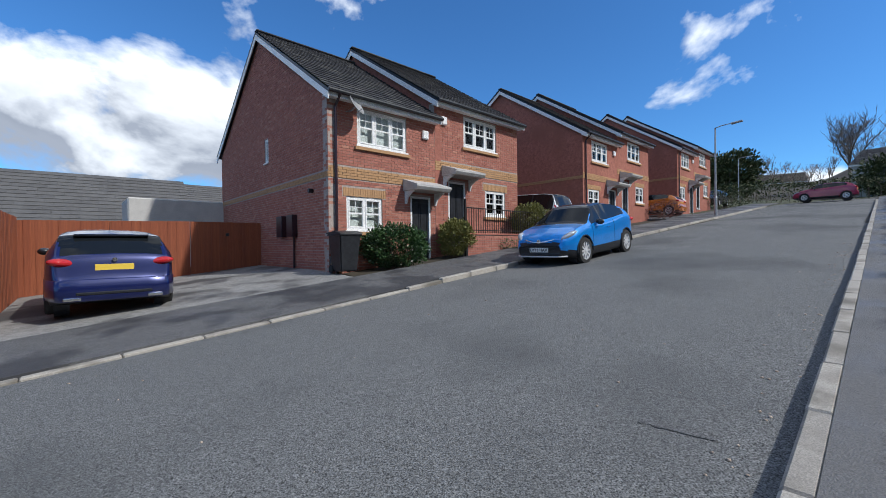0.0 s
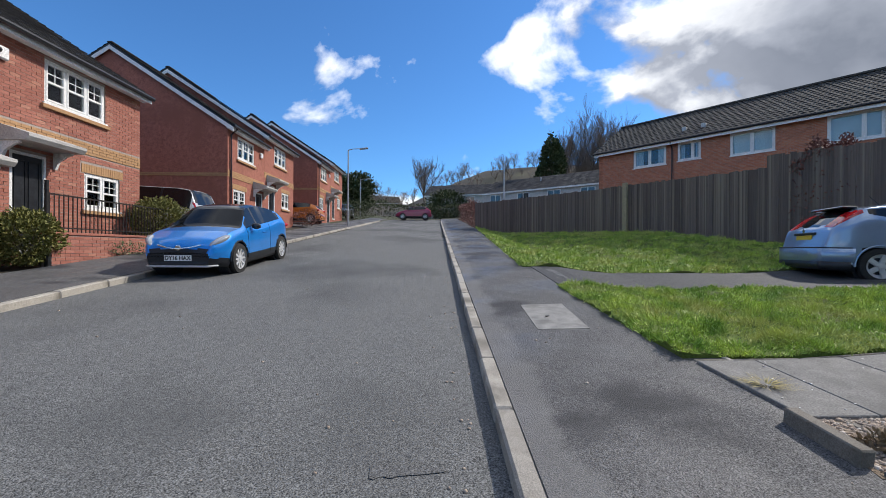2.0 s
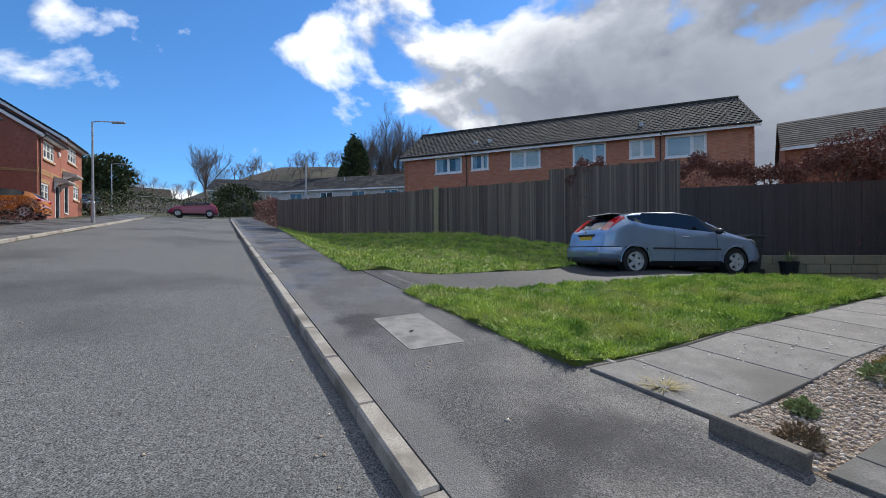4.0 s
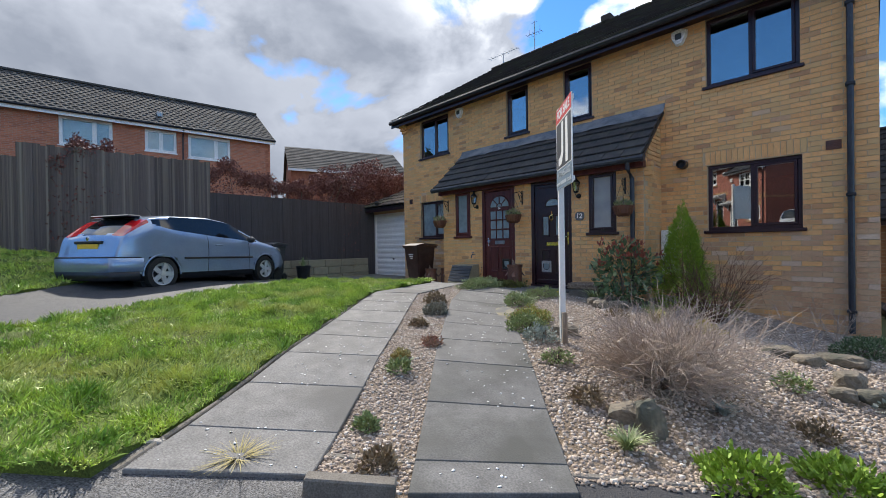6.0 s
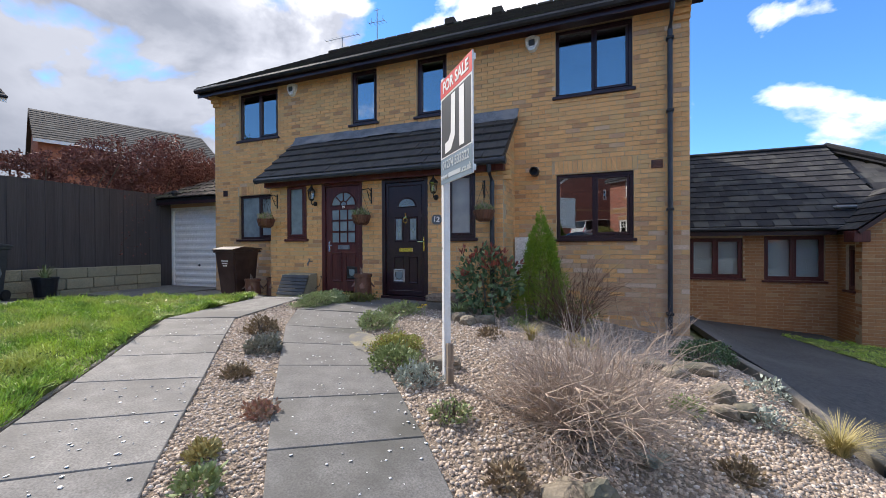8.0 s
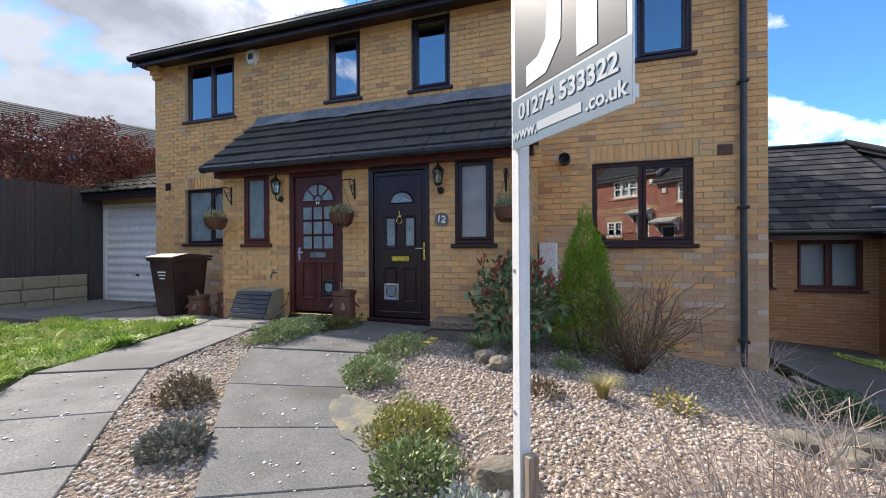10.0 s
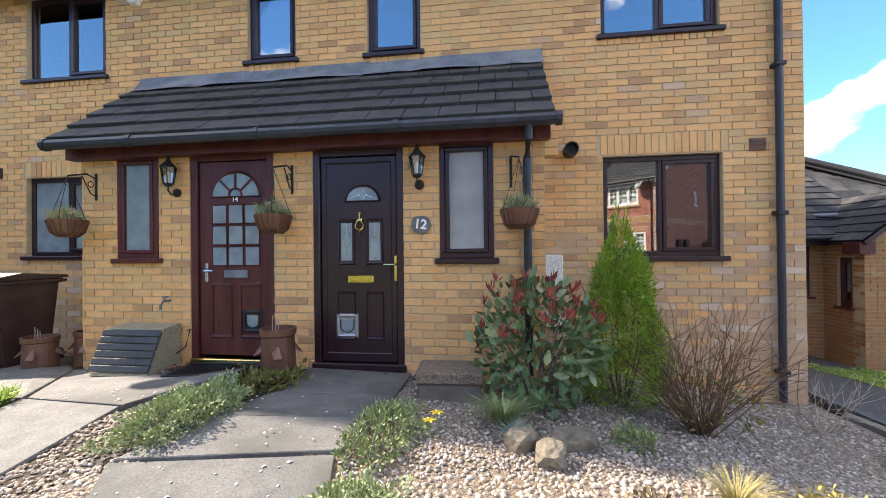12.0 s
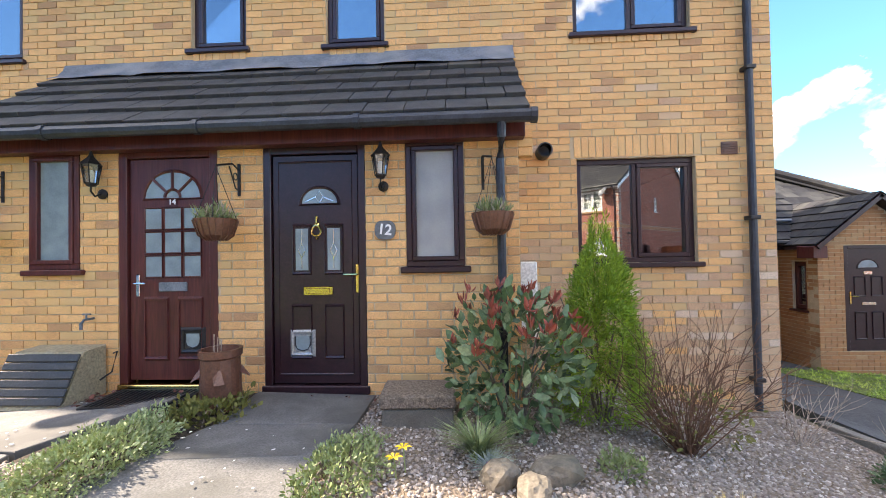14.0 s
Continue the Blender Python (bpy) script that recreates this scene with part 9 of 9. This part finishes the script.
def hanging_basket(x, wall_x, seed):
    b = thing("hanging_basket", pose(x, PY, 0), "brown ribbed hanging basket with heather on a scrolled bracket", "hanging basket", "porch baskets")
    y = 0.24
    rim = 2.12
    bm = bmesh.new()
    box(bm, wall_x - x - 0.012, wall_x - x + 0.012, 0, 0.01, 2.34, 2.62)
    tube(bm, [(wall_x - x, 0.0, 2.56), (wall_x - x, 0.1, 2.60), (0, y, 2.56)], 0.008, 6)
    tube(bm, [(wall_x - x, 0.0, 2.38), (wall_x - x, 0.06, 2.40), (wall_x - x, 0.15, 2.57)], 0.006, 6)
    ring = [(wall_x - x, 0.06 + 0.03 * math.cos(t), 2.50 + 0.03 * math.sin(t)) for t in np.linspace(0, 6.28, 10)]
    tube(bm, ring, 0.005, 5)
    part("bracket", bm, M["metal_black"], b)
    bm = bmesh.new()
    for k in range(4):
        t = k * math.pi / 2 + 0.4
        tube(bm, [(0, y, 2.55), (0.15 * math.cos(t), y + 0.15 * math.sin(t), rim)], 0.003, 4)
    part("chain", bm, M["metal_black"], b)
    bm = bmesh.new()
    lathe(bm, [(0.07, rim - 0.17), (0.12, rim - 0.13), (0.155, rim - 0.04), (0.165, rim), (0.15, rim), (0.10, rim - 0.03)], 20, Matrix.Translation((0, y, 0)))
    basket = part("basket", bm, M["terracotta"], b)
    for k in range(18):
        t = k * 2 * math.pi / 18
        bm = bmesh.new()
        tube(bm, [(0.075 * math.cos(t), y + 0.075 * math.sin(t), rim - 0.172), (0.128 * math.cos(t), y + 0.128 * math.sin(t), rim - 0.13), (0.165 * math.cos(t), y + 0.165 * math.sin(t), rim - 0.01)], 0.006, 4)
        part("rib", bm, M["terracotta"], basket)
    pos, out, r = leaf_cloud(420, (0.13, 0.13, 0.10), 0.04, 0.5, 0.3, seed=seed, flat=True)
    pos += np.array([0, y, rim - 0.01])
    out[:, 2] += 0.8
    for lo, hi, mt in ((0, 300, "leaf_herb"), (300, 420, "twig")):
        n = hi - lo
        swarm("planting", SPIKE_V, SPIKE_F, leaf_frames(pos[lo:hi], out[lo:hi], r.normal(0, 1, (n, 3)), np.stack([np.full(n, 0.012), np.full(n, 0.07), np.full(n, 0.05)], 1)), M[mt], b)


hanging_basket(3.86, 3.92, 71)
hanging_basket(6.08, 6.02, 72)
hanging_basket(8.26, 8.20, 73)


def house_plaque():
    p = thing("house_number", pose(4.75, PY + 0.004, 2.02), "slate-grey shaped plaque with a white number", "sign")
    pts = [(0.085 * (1 + 0.06 * math.cos(4 * t)) * math.copysign(abs(math.cos(t)) ** 0.6, math.cos(t)), 0.08 * math.copysign(abs(math.sin(t)) ** 0.6, math.sin(t))) for t in np.linspace(0, 2 * math.pi, 25)[:-1]]
    bm = bmesh.new()
    flat_panel(bm, pts, -0.003, 0.012)
    part("plaque", bm, M["slate"], p)
    lettering("12", 0.12, M["sign_white"], p, Matrix.Translation((0, 0.022, 0)) @ pose(0, 0, 0, 90, 0, 180) @ Matrix(((1, 0.25, 0, 0), (0, 1, 0, 0), (0, 0, 1, 0), (0, 0, 0, 1))), "number")


house_plaque()


def chimney_pot(x, y, r, tall, label):
    c = thing("chimney_pot", pose(x, y, height(x, y) + 0.03), label, "planter", "chimney pot planters")
    bm = bmesh.new()
    lathe(bm, [(r * 1.02, 0), (r * 1.0, tall * 0.2), (r * 0.92, tall * 0.85), (r * 1.02, tall * 0.88), (r * 1.04, tall), (r * 0.88, tall), (r * 0.85, tall * 0.8)], 24)
    part("pot", bm, M["terracotta"], c, smooth=False)
    for k in range(4):
        t = k * math.pi / 2 + 0.5
        bm = bmesh.new()
        m = pose(0, 0, 0, 0, 0, math.degrees(t)) @ Matrix.Translation((r * 0.95, 0, tall * 0.62))
        vs = [bm.verts.new(m @ Vector(p)) for p in ((-0.02, -0.05, -0.01), (-0.02, 0.05, -0.01), (0.06, 0.035, -0.06), (0.06, -0.035, -0.06), (-0.02, 0, 0.06))]
        for f in ((0, 1, 2, 3), (0, 3, 4), (3, 2, 4), (2, 1, 4), (1, 0, 4)):
            bm.faces.new([vs[i] for i in f])
        part("horn", bm, M["terracotta"], c)
    bm = bmesh.new()
    lathe(bm, [(r * 0.86, tall * 0.84), (r * 0.86, tall * 0.86)], 16)
    part("soil", bm, M["dirt"], c)
    bm = bmesh.new()
    for k in range(3):
        tube(bm, [(0.02 * k, 0.01 * k, tall * 0.86), (0.03 * k - 0.02, 0.02, tall * (1.15 + 0.05 * k))], 0.004, 4)
    part("stalk", bm, M["twig"], c)


chimney_pot(5.98, -4.72, 0.15, 0.45, "tall brown clay chimney pot used as a planter")
chimney_pot(8.74, -4.95, 0.15, 0.38, "short brown clay chimney pot beside the bin")
chimney_pot(8.46, -5.22, 0.14, 0.36, "low dark clay pot against the wall")


def gas_box():
    z = height(7.35, -4.8) + 0.035
    g = thing("meter_housing", pose(7.52, PY + 0.02, z), "pale meter housing with a black ribbed sloping front", "meter box")
    bm = bmesh.new()
    prof = [(0.0, 0.0), (0.42, 0.0), (0.36, 0.06), (0.20, 0.40), (0.0, 0.42)]
    va = [bm.verts.new((-0.3, a, b)) for a, b in prof]
    vb = [bm.verts.new((0.3, a, b)) for a, b in prof]
    bm.faces.new(va)
    bm.faces.new(vb[::-1])
    for i in range(5):
        bm.faces.new((va[i], va[(i + 1) % 5], vb[(i + 1) % 5], vb[i]))
    part("housing", bm, M["pale_stone"], g)
    up = Vector((0, -0.17, 0.36)).normalized()
    out = Vector((0, 0.36, 0.17)).normalized()
    lid = new("lid")
    lid.parent = g
    lid.matrix_local = Matrix(((1, out.x, up.x, 0), (0, out.y, up.y, 0.40), (0, out.z, up.z, 0.03), (0, 0, 0, 1)))
    for k in range(6):
        part("lid_rib", boxes((-0.31, 0.31, 0.0, 0.02, k * 0.067, k * 0.067 + 0.062), bev=0.006), M["bin_grey"], lid)
    t = thing("garden_tap", pose(7.35, PY, 1.30), "old brass garden tap on the porch wall", "tap")
    bm = bmesh.new()
    tube(bm, [(0, 0, 0), (0, 0.09, 0), (0, 0.12, -0.03), (0, 0.12, -0.08)], 0.012, 6)
    tube(bm, [(-0.035, 0.07, 0.045), (0.035, 0.07, 0.045)], 0.008, 5)
    tube(bm, [(0, 0.07, 0), (0, 0.07, 0.045)], 0.008, 5)
    part("spout", bm, M["lead"], t)
    bm = bmesh.new()
    tube(bm, [(7.15, PY + 0.02, 1.0), (7.10, PY + 0.04, 1.02), (7.13, PY + 0.06, 0.85), (7.2, PY + 0.1, 0.79)], 0.008, 5)
    ob = part("cable", bm, M["black_plastic"])
    tagged(ob, "black cable running down the porch wall", "cable")


gas_box()


def door_mat():
    z = height(6.65, -4.8) + 0.04
    d = thing("door_mat", pose(6.65, -4.80, z, 0, 0, 4), "black ribbed rubber door mat on the concrete", "mat")
    part("rim", boxes((-0.36, 0.36, -0.22, -0.19, 0, 0.018), (-0.36, 0.36, 0.19, 0.22, 0, 0.018), (-0.36, -0.33, -0.19, 0.19, 0, 0.018), (0.33, 0.36, -0.19, 0.19, 0, 0.018)), M["black_plastic"], d)
    for k in range(16):
        x = -0.31 + k * 0.0413
        part("slat", boxes((x - 0.009, x + 0.009, -0.19, 0.19, 0.0, 0.016)), M["black_plastic"], d)


door_mat()


def stone_block():
    z = height(4.45, -4.68)
    s = thing("stone_trough", pose(4.44, -4.68, z - 0.02, 0, 0, 3), "rough grey concrete trough block at the wall", "block")
    part("block", boxes((-0.25, 0.25, -0.17, 0.17, 0, 0.17), bev=0.012), M["old_concrete"], s)
    part("slab_top", boxes((-0.27, 0.27, -0.19, 0.19, 0.172, 0.27), bev=0.015), M["gravel_bed"], s)


stone_block()
bm = bmesh.new()
lathe(bm, [(0.16, 0), (0.2, 0.34), (0.215, 0.35), (0.215, 0.38), (0.18, 0.38), (0.17, 0.3)], 18)
pt = thing("plant_pot", pose(12.35, -3.25, 0.62), "black plastic plant pot with spiky leaves", "plant pot")
part("pot", bm, M["black_plastic"], pt)
tf = tuft(12.35, -3.25, 40, 0.45, 0.3, M["leaf_herb"], "spiky green leaves", 12, 0.02, name="blade_tmp")
del tf["category"]
tf.parent, tf.name = pt, "leaf_rosette"
tf.matrix_local = Matrix.Translation((0, 0, 0.3))


def aerial(x, y, z, kind):
    a = thing("aerial", pose(x, y, z), "thin metal television aerial on the roof ridge", "aerial", "roof aerials")
    bm = bmesh.new()
    tube(bm, [(0, 0, -0.4), (0, 0, 1.0 if kind else 0.45)], 0.016, 6)
    part("mast", bm, M["galv"], a)
    bm = bmesh.new()
    if kind:
        tube(bm, [(-0.3, 0, 0.55), (0.3, 0.05, 0.55)], 0.008, 4)
        for t in np.linspace(-0.28, 0.28, 5):
            tube(bm, [(t, -0.15, 0.55), (t, 0.15, 0.55)], 0.006, 4)
        for s in (-0.22, 0.22):
            tube(bm, [(s, 0, 0.55), (s, 0, 0.75)], 0.006, 4)
        tube(bm, [(-0.12, 0, 0.95), (0.12, 0, 0.95)], 0.008, 4)
    else:
        tube(bm, [(-0.7, 0, 0.4), (0.7, 0, 0.42)], 0.008, 4)
        for t in np.linspace(-0.65, 0.65, 9):
            tube(bm, [(t, -0.14, 0.41), (t, 0.14, 0.41)], 0.005, 4)
    part("antenna", bm, M["galv"], a)


aerial(9.2, -10.55, 8.5, True)
aerial(10.6, -10.55, 8.4, False)


def litter():
    """Pale petals and specks lying on the slabs."""
    r = np.random.RandomState(9)
    qs = [[(3.6, 1.7), (3.1, 1.1), (6.2, -2.4), (6.8, -2.0)], [(2.6, 0.7), (2.2, 0.1), (4.9, -3.4), (6.0, -3.1)], [(6.0, -3.2), (4.95, -3.5), (4.9, -5.0), (5.8, -5.0)], [(6.6, -3.6), (8.0, -3.5), (8.3, -4.9), (6.5, -4.9)]]
    ps = np.concatenate([in_quad(q, n) for q, n in zip(qs, (230, 220, 50, 110))])
    n = len(ps)
    z = np.array([height(x, y) + 0.037 for x, y in ps])
    nr = np.stack([r.normal(0, 0.1, n), r.normal(0, 0.1, n), np.ones(n)], 1)
    sz = r.uniform(0.010, 0.028, (n, 1)) * r.uniform(0.6, 1.2, (n, 3))
    swarm("fallen_petals", STONE_V, STONE_F, frames(np.c_[ps, z], nr, r.uniform(0, 6.28, n), sz * np.array([1, 1, 0.15])), M["sign_white"], label="small white petals scattered on the slabs", category="petals")
    n = 260
    s_, c_ = r.uniform(-3, 14, n), np.where(r.rand(n) < 0.5, -0.42 - np.abs(r.normal(0, 0.15, n)), r.uniform(-6, 1.5, n))
    ps = np.stack([s_ * UX + c_ * UY, s_ * UY - c_ * UX], 1)
    z = np.array([(road_level(x, y) if c < -0.3 else path_level(x, y) + 0.012) for (x, y), c in zip(ps, c_)])
    nr = np.stack([r.normal(0, 0.2, n), r.normal(0, 0.2, n), np.ones(n)], 1)
    swarm("road_grit", STONE_V, STONE_F, frames(np.c_[ps, z], nr, r.uniform(0, 6.28, n), r.uniform(0.008, 0.03, n)), M["gravel"], label="loose grit and small stones along the gutter", category="grit")


litter()


def dead_leaves():
    r = np.random.RandomState(15)
    qs = [[(6.15, -4.2), (6.45, -4.2), (7.1, -4.98), (6.0, -4.98)], [(4.9, -4.9), (4.5, -4.9), (4.5, -5.0), (5.6, -5.0)], [(9.2, -5.2), (10.8, -5.2), (10.8, -5.85), (8.6, -5.85)], [(7.0, -4.7), (7.3, -4.6), (7.2, -5.0), (6.95, -5.0)]]
    ps = np.concatenate([in_quad(q, n) for q, n in zip(qs, (90, 25, 120, 50))])
    n = len(ps)
    z = np.array([height(x, y) + 0.042 for x, y in ps])
    nr = np.stack([r.normal(0, 0.5, n), r.normal(0, 0.5, n), np.ones(n)], 1)
    swarm("dead_leaves", LEAF_V, LEAF_F, frames(np.c_[ps, z], nr, r.uniform(0, 6.28, n), r.uniform(0.03, 0.065, n)), M["leaf_rust"], label="brown dead leaves blown against the doorsteps", category="leaves")


dead_leaves()

# ---- across the road and beyond ----


def street_bush(s, c, radii, n, mat, label, seed, size=0.075):
    p = at(s, c)
    shrub("bush", p.x, p.y, radii, n, size, M[mat], label, seed=seed, lift=radii[2] * 0.95, lump=0.3)


street_bush(6.5, -9.05, (0.95, 0.55, 0.56), 9000, "leaf_dark", "dense dark green rounded bush before the red house", 81)
street_bush(8.85, -9.0, (0.55, 0.50, 0.56), 5500, "leaf_box", "clipped olive-green bush between the front doors", 82)
street_bush(12.75, -8.95, (0.75, 0.60, 0.75), 6500, "leaf_box", "loose olive-brown bush by the railing", 83)
street_bush(10.8, -8.55, (1.3, 0.22, 0.16), 1200, "leaf_photinia", "low green weeds along the railing wall", 84, 0.05)
street_bush(26.3, -8.9, (1.1, 0.6, 0.55), 1200, "leaf_rust", "brown shrubs beside the orange car", 85, 0.08)
street_bush(39.5, -8.8, (2.2, 0.8, 0.7), 1500, "leaf_hedge", "dark green hedge before the upper house", 86, 0.12)


def hedge(name, pts, tall, deep, n, mat, label, size, seed=1, base=None):
    """A long hedge of leaves along a line of (x, y)."""
    r = np.random.RandomState(seed)
    pts = [np.array(p, float) for p in pts]
    lens = [np.linalg.norm(b - a) for a, b in zip(pts, pts[1:])]
    o = pts[0]
    z0 = far_land(*o) if base is None else base
    h = thing(name, pose(o[0], o[1], z0), label, "hedge")
    pos = []
    for a, b, ln in zip(pts, pts[1:], lens):
        k = int(n * ln / sum(lens))
        t = r.rand(k)
        p = a + (b - a) * t[:, None]
        nn = np.array([-(b - a)[1], (b - a)[0]]) / ln
        th = np.array([1 + 0.30 * noise.noise((x * 0.8, y * 0.8, seed)) + 0.2 * noise.noise((x * 3.0, y * 3.0, seed)) for x, y in p])
        side = r.uniform(-1, 1, k)
        zz = tall * th * np.where(r.rand(k) < 0.45, 1 - 0.15 * r.rand(k), r.rand(k))
        p = p + nn * (side * deep / 2)[:, None]
        g = np.array([far_land(x, y) - z0 for x, y in p]) if base is None else np.zeros(k)
        pos.append(np.c_[p - o, zz + g])
    pos = np.concatenate(pos)
    n = len(pos)
    out = r.normal(0, 1, (n, 3)) + np.array([0, 0, 0.4])
    sz = size * r.uniform(0.6, 1.3, n)
    swarm("leaf_mass", LEAF_V, LEAF_F, leaf_frames(pos, out, r.normal(0, 1, (n, 3)), np.stack([sz, sz, sz], 1)), M[mat], h)
    bm = bmesh.new()
    for a, b, ln in zip(pts, pts[1:], lens):
        for i in range(int(ln / 0.8) + 1):
            p = a + (b - a) * min(1, i * 0.8 / ln)
            g = far_land(*p) - z0 if base is None else 0
            q = Vector((p[0] - o[0], p[1] - o[1], g))
            tube(bm, [q + Vector((0, 0, -0.2)), q + Vector((r.normal(0, 0.1), r.normal(0, 0.1), tall * 0.5)), q + Vector((r.normal(0, 0.25), r.normal(0, 0.25), tall * 0.95))], 0.03, 4, 0.3)
    part("stem_frame", bm, M["bark"], h)
    return h


hedge("hedge", [(14.3, 2.0), (14.1, -1.0), (14.0, -4.0), (14.0, -8.0)], 2.4, 0.9, 40000, "leaf_rust", "rusty copper-leaved hedge above the dark fence", 0.065, 3, 1.35)
hedge("hedge", [(14.0, -5.0), (14.3, -9.0)], 2.9, 1.6, 22000, "leaf_rust", "taller rusty copper bush beside the garage", 0.065, 4, 1.35)
hedge("hedge", [xy(26.0, 1.9), xy(32.0, 2.0), xy(41.0, 1.8)], 1.5, 0.7, 4200, "leaf_rust", "brown beech hedge along the upper pavement", 0.11, 5)
hedge("hedge", [xy(47, 6), xy(52, -8), xy(56, -22)], 1.7, 1.4, 5000, "leaf_hedge", "dark clipped hedge across the top of the road", 0.16, 6)
hedge("hedge", [xy(60, 10), xy(70, -12), xy(78, -34)], 2.2, 2.5, 3500, "leaf_hedge", "dark field hedge beyond the road", 0.26, 7)


def dark_tree(x, y, z, radii, n, size, mat, label, seed, shape=None):
    t = thing("tree", pose(x, y, z), label, "tree")
    pos, out, r = leaf_cloud(n, radii, size, 0.4, 0.5, seed=seed, shape=shape)
    pos[:, 2] += radii[2] * 1.05
    sz = size * r.uniform(0.6, 1.3, n)
    swarm("crown", LEAF_V, LEAF_F, leaf_frames(pos, out, r.normal(0, 1, (n, 3)), np.stack([sz, sz, sz], 1)), M[mat], t)
    bm = bmesh.new()
    lathe(bm, [(0.28, -2.5), (0.2, 0.5), (0.06, radii[2] * 1.6)], 8)
    part("trunk", bm, M["bark"], t)


dark_tree(50.0, 30.1, 7.0, (2.6, 2.6, 4.8), 5000, 0.45, "leaf_hedge", "dark pointed conifer beyond the fence", 91, "cone")
p = at(80, -17.0)
dark_tree(p.x, p.y, far_land(p.x, p.y), (4.0, 4.0, 3.6), 3800, 0.6, "leaf_hedge", "dark rounded evergreen tree beyond the red houses", 92)
p = at(86, -21.5)
dark_tree(p.x, p.y, far_land(p.x, p.y), (4.4, 4.4, 3.4), 3800, 0.6, "leaf_hedge", "dark rounded evergreen tree beyond the red houses", 93)
p = at(66, 1.0)
dark_tree(p.x, p.y, far_land(p.x, p.y) - 0.5, (3.0, 3.0, 2.3), 3000, 0.4, "leaf_hedge", "dark rounded bush at the top of the road", 94)


def bare_tree_mesh(tall, seed, levels=4, spread=0.55, kids=5, stout=0.018):
    """A leafless tree: a tapered trunk, limbs and fine twigs, in one mesh of two parts."""
    r = random.Random(seed)
    trunk, twigs = bmesh.new(), ([], [])

    def limb(p, d, ln, w, level):
        pts = [p]
        q, dd = p.copy(), d.copy()
        n = 4
        for i in range(n):
            dd = (dd + Vector((r.uniform(-1, 1), r.uniform(-1, 1), r.uniform(-0.3, 0.7))) * 0.16).normalized()
            q = q + dd * ln / n
            pts.append(q.copy())
        if level >= levels - 1:
            tube(trunk, pts, w, 5, 0.45)
        else:
            vs, fs = twigs
            k = len(vs)
            a = dd.orthogonal().normalized()
            b = dd.cross(a)
            for i, c in enumerate(pts):
                ww = w * (1 - 0.7 * i / n)
                for t in (0, 2.094, 4.189):
                    vs.append(tuple(c + (a * math.cos(t) + b * math.sin(t)) * ww))
            for i in range(n):
                for t in range(3):
                    u = k + 3 * i
                    fs.append((u + t, u + (t + 1) % 3, u + 3 + (t + 1) % 3, u + 3 + t))
        if level > 0:
            for j in range(kids + (2 if level == levels else 0)):
                i = r.choice((1, 2, 3, 4) if level < levels else (2, 3, 3, 4, 4))
                ax = Vector((r.uniform(-1, 1), r.uniform(-1, 1), r.uniform(-0.1, 0.5))).normalized()
                nd = (dd * (1 - spread) + ax * spread + Vector((0, 0, 0.22))).normalized()
                limb(pts[i], nd, ln * r.uniform(0.48, 0.68), w * 0.5, level - 1)

    limb(Vector((0, 0, -0.5)), Vector((0, 0, 1)), tall * 0.45, tall * stout, levels)
    return trunk, twigs


def bare_tree(x, y, z, tall, seed, label, levels=4, kids=5, spread=0.55, stout=0.018):
    t = thing("tree", pose(x, y, z), label, "tree", "bare trees")
    trunk, (vs, fs) = bare_tree_mesh(tall, seed, levels, spread, kids, stout)
    part("trunk", trunk, M["bark"], t)
    tagged(quick("twig_mass", vs, fs, M["bark_grey"], t), kind="stuff")
    return t


M["bark_grey"] = surface("twigs_grey", (0.25, 0.20, 0.17), (0.17, 0.135, 0.11), 5, 0.9, 0, 40)
for x, y, tall, seed in ((60.0, 31.2, 18.0, 1), (61.0, 28.6, 19.5, 12), (60.0, 26.0, 17.5, 13)):
    bare_tree(x, y, far_land(x, y) - 1, tall, seed, "tall bare tree with upright branches behind the bungalow", 4, 8, 0.42, 0.009)
p = at(84, -3.0)
bare_tree(p.x, p.y, far_land(p.x, p.y) - 0.5, 15.0, 2, "bare spreading tree at the top of the road", 4, 6, 0.6)
wood = bare_tree(110, 60, far_land(110, 60) - 1, 11.0, 3, "bare winter trees of the wood on the hill", 3, 5, 0.55)
rng = random.Random(8)
for i in range(170):
    a = radians(rng.uniform(28, 80) if i % 4 else rng.uniform(80, 118))
    d = rng.uniform(105, 205)
    x, y = d * math.sin(a), d * math.cos(a)
    k = rng.uniform(0.55, 0.95)
    copy_thing(wood, Matrix.Translation((x, y, far_land(x, y) - 1)) @ pose(0, 0, 0, 0, 0, rng.uniform(0, 360)) @ Matrix.Diagonal((k, k, k, 1)))
bare_tree(17.0, -13.0, 1.0, 8.0, 5, "small bare tree beyond the garage", 3, 6, 0.5)
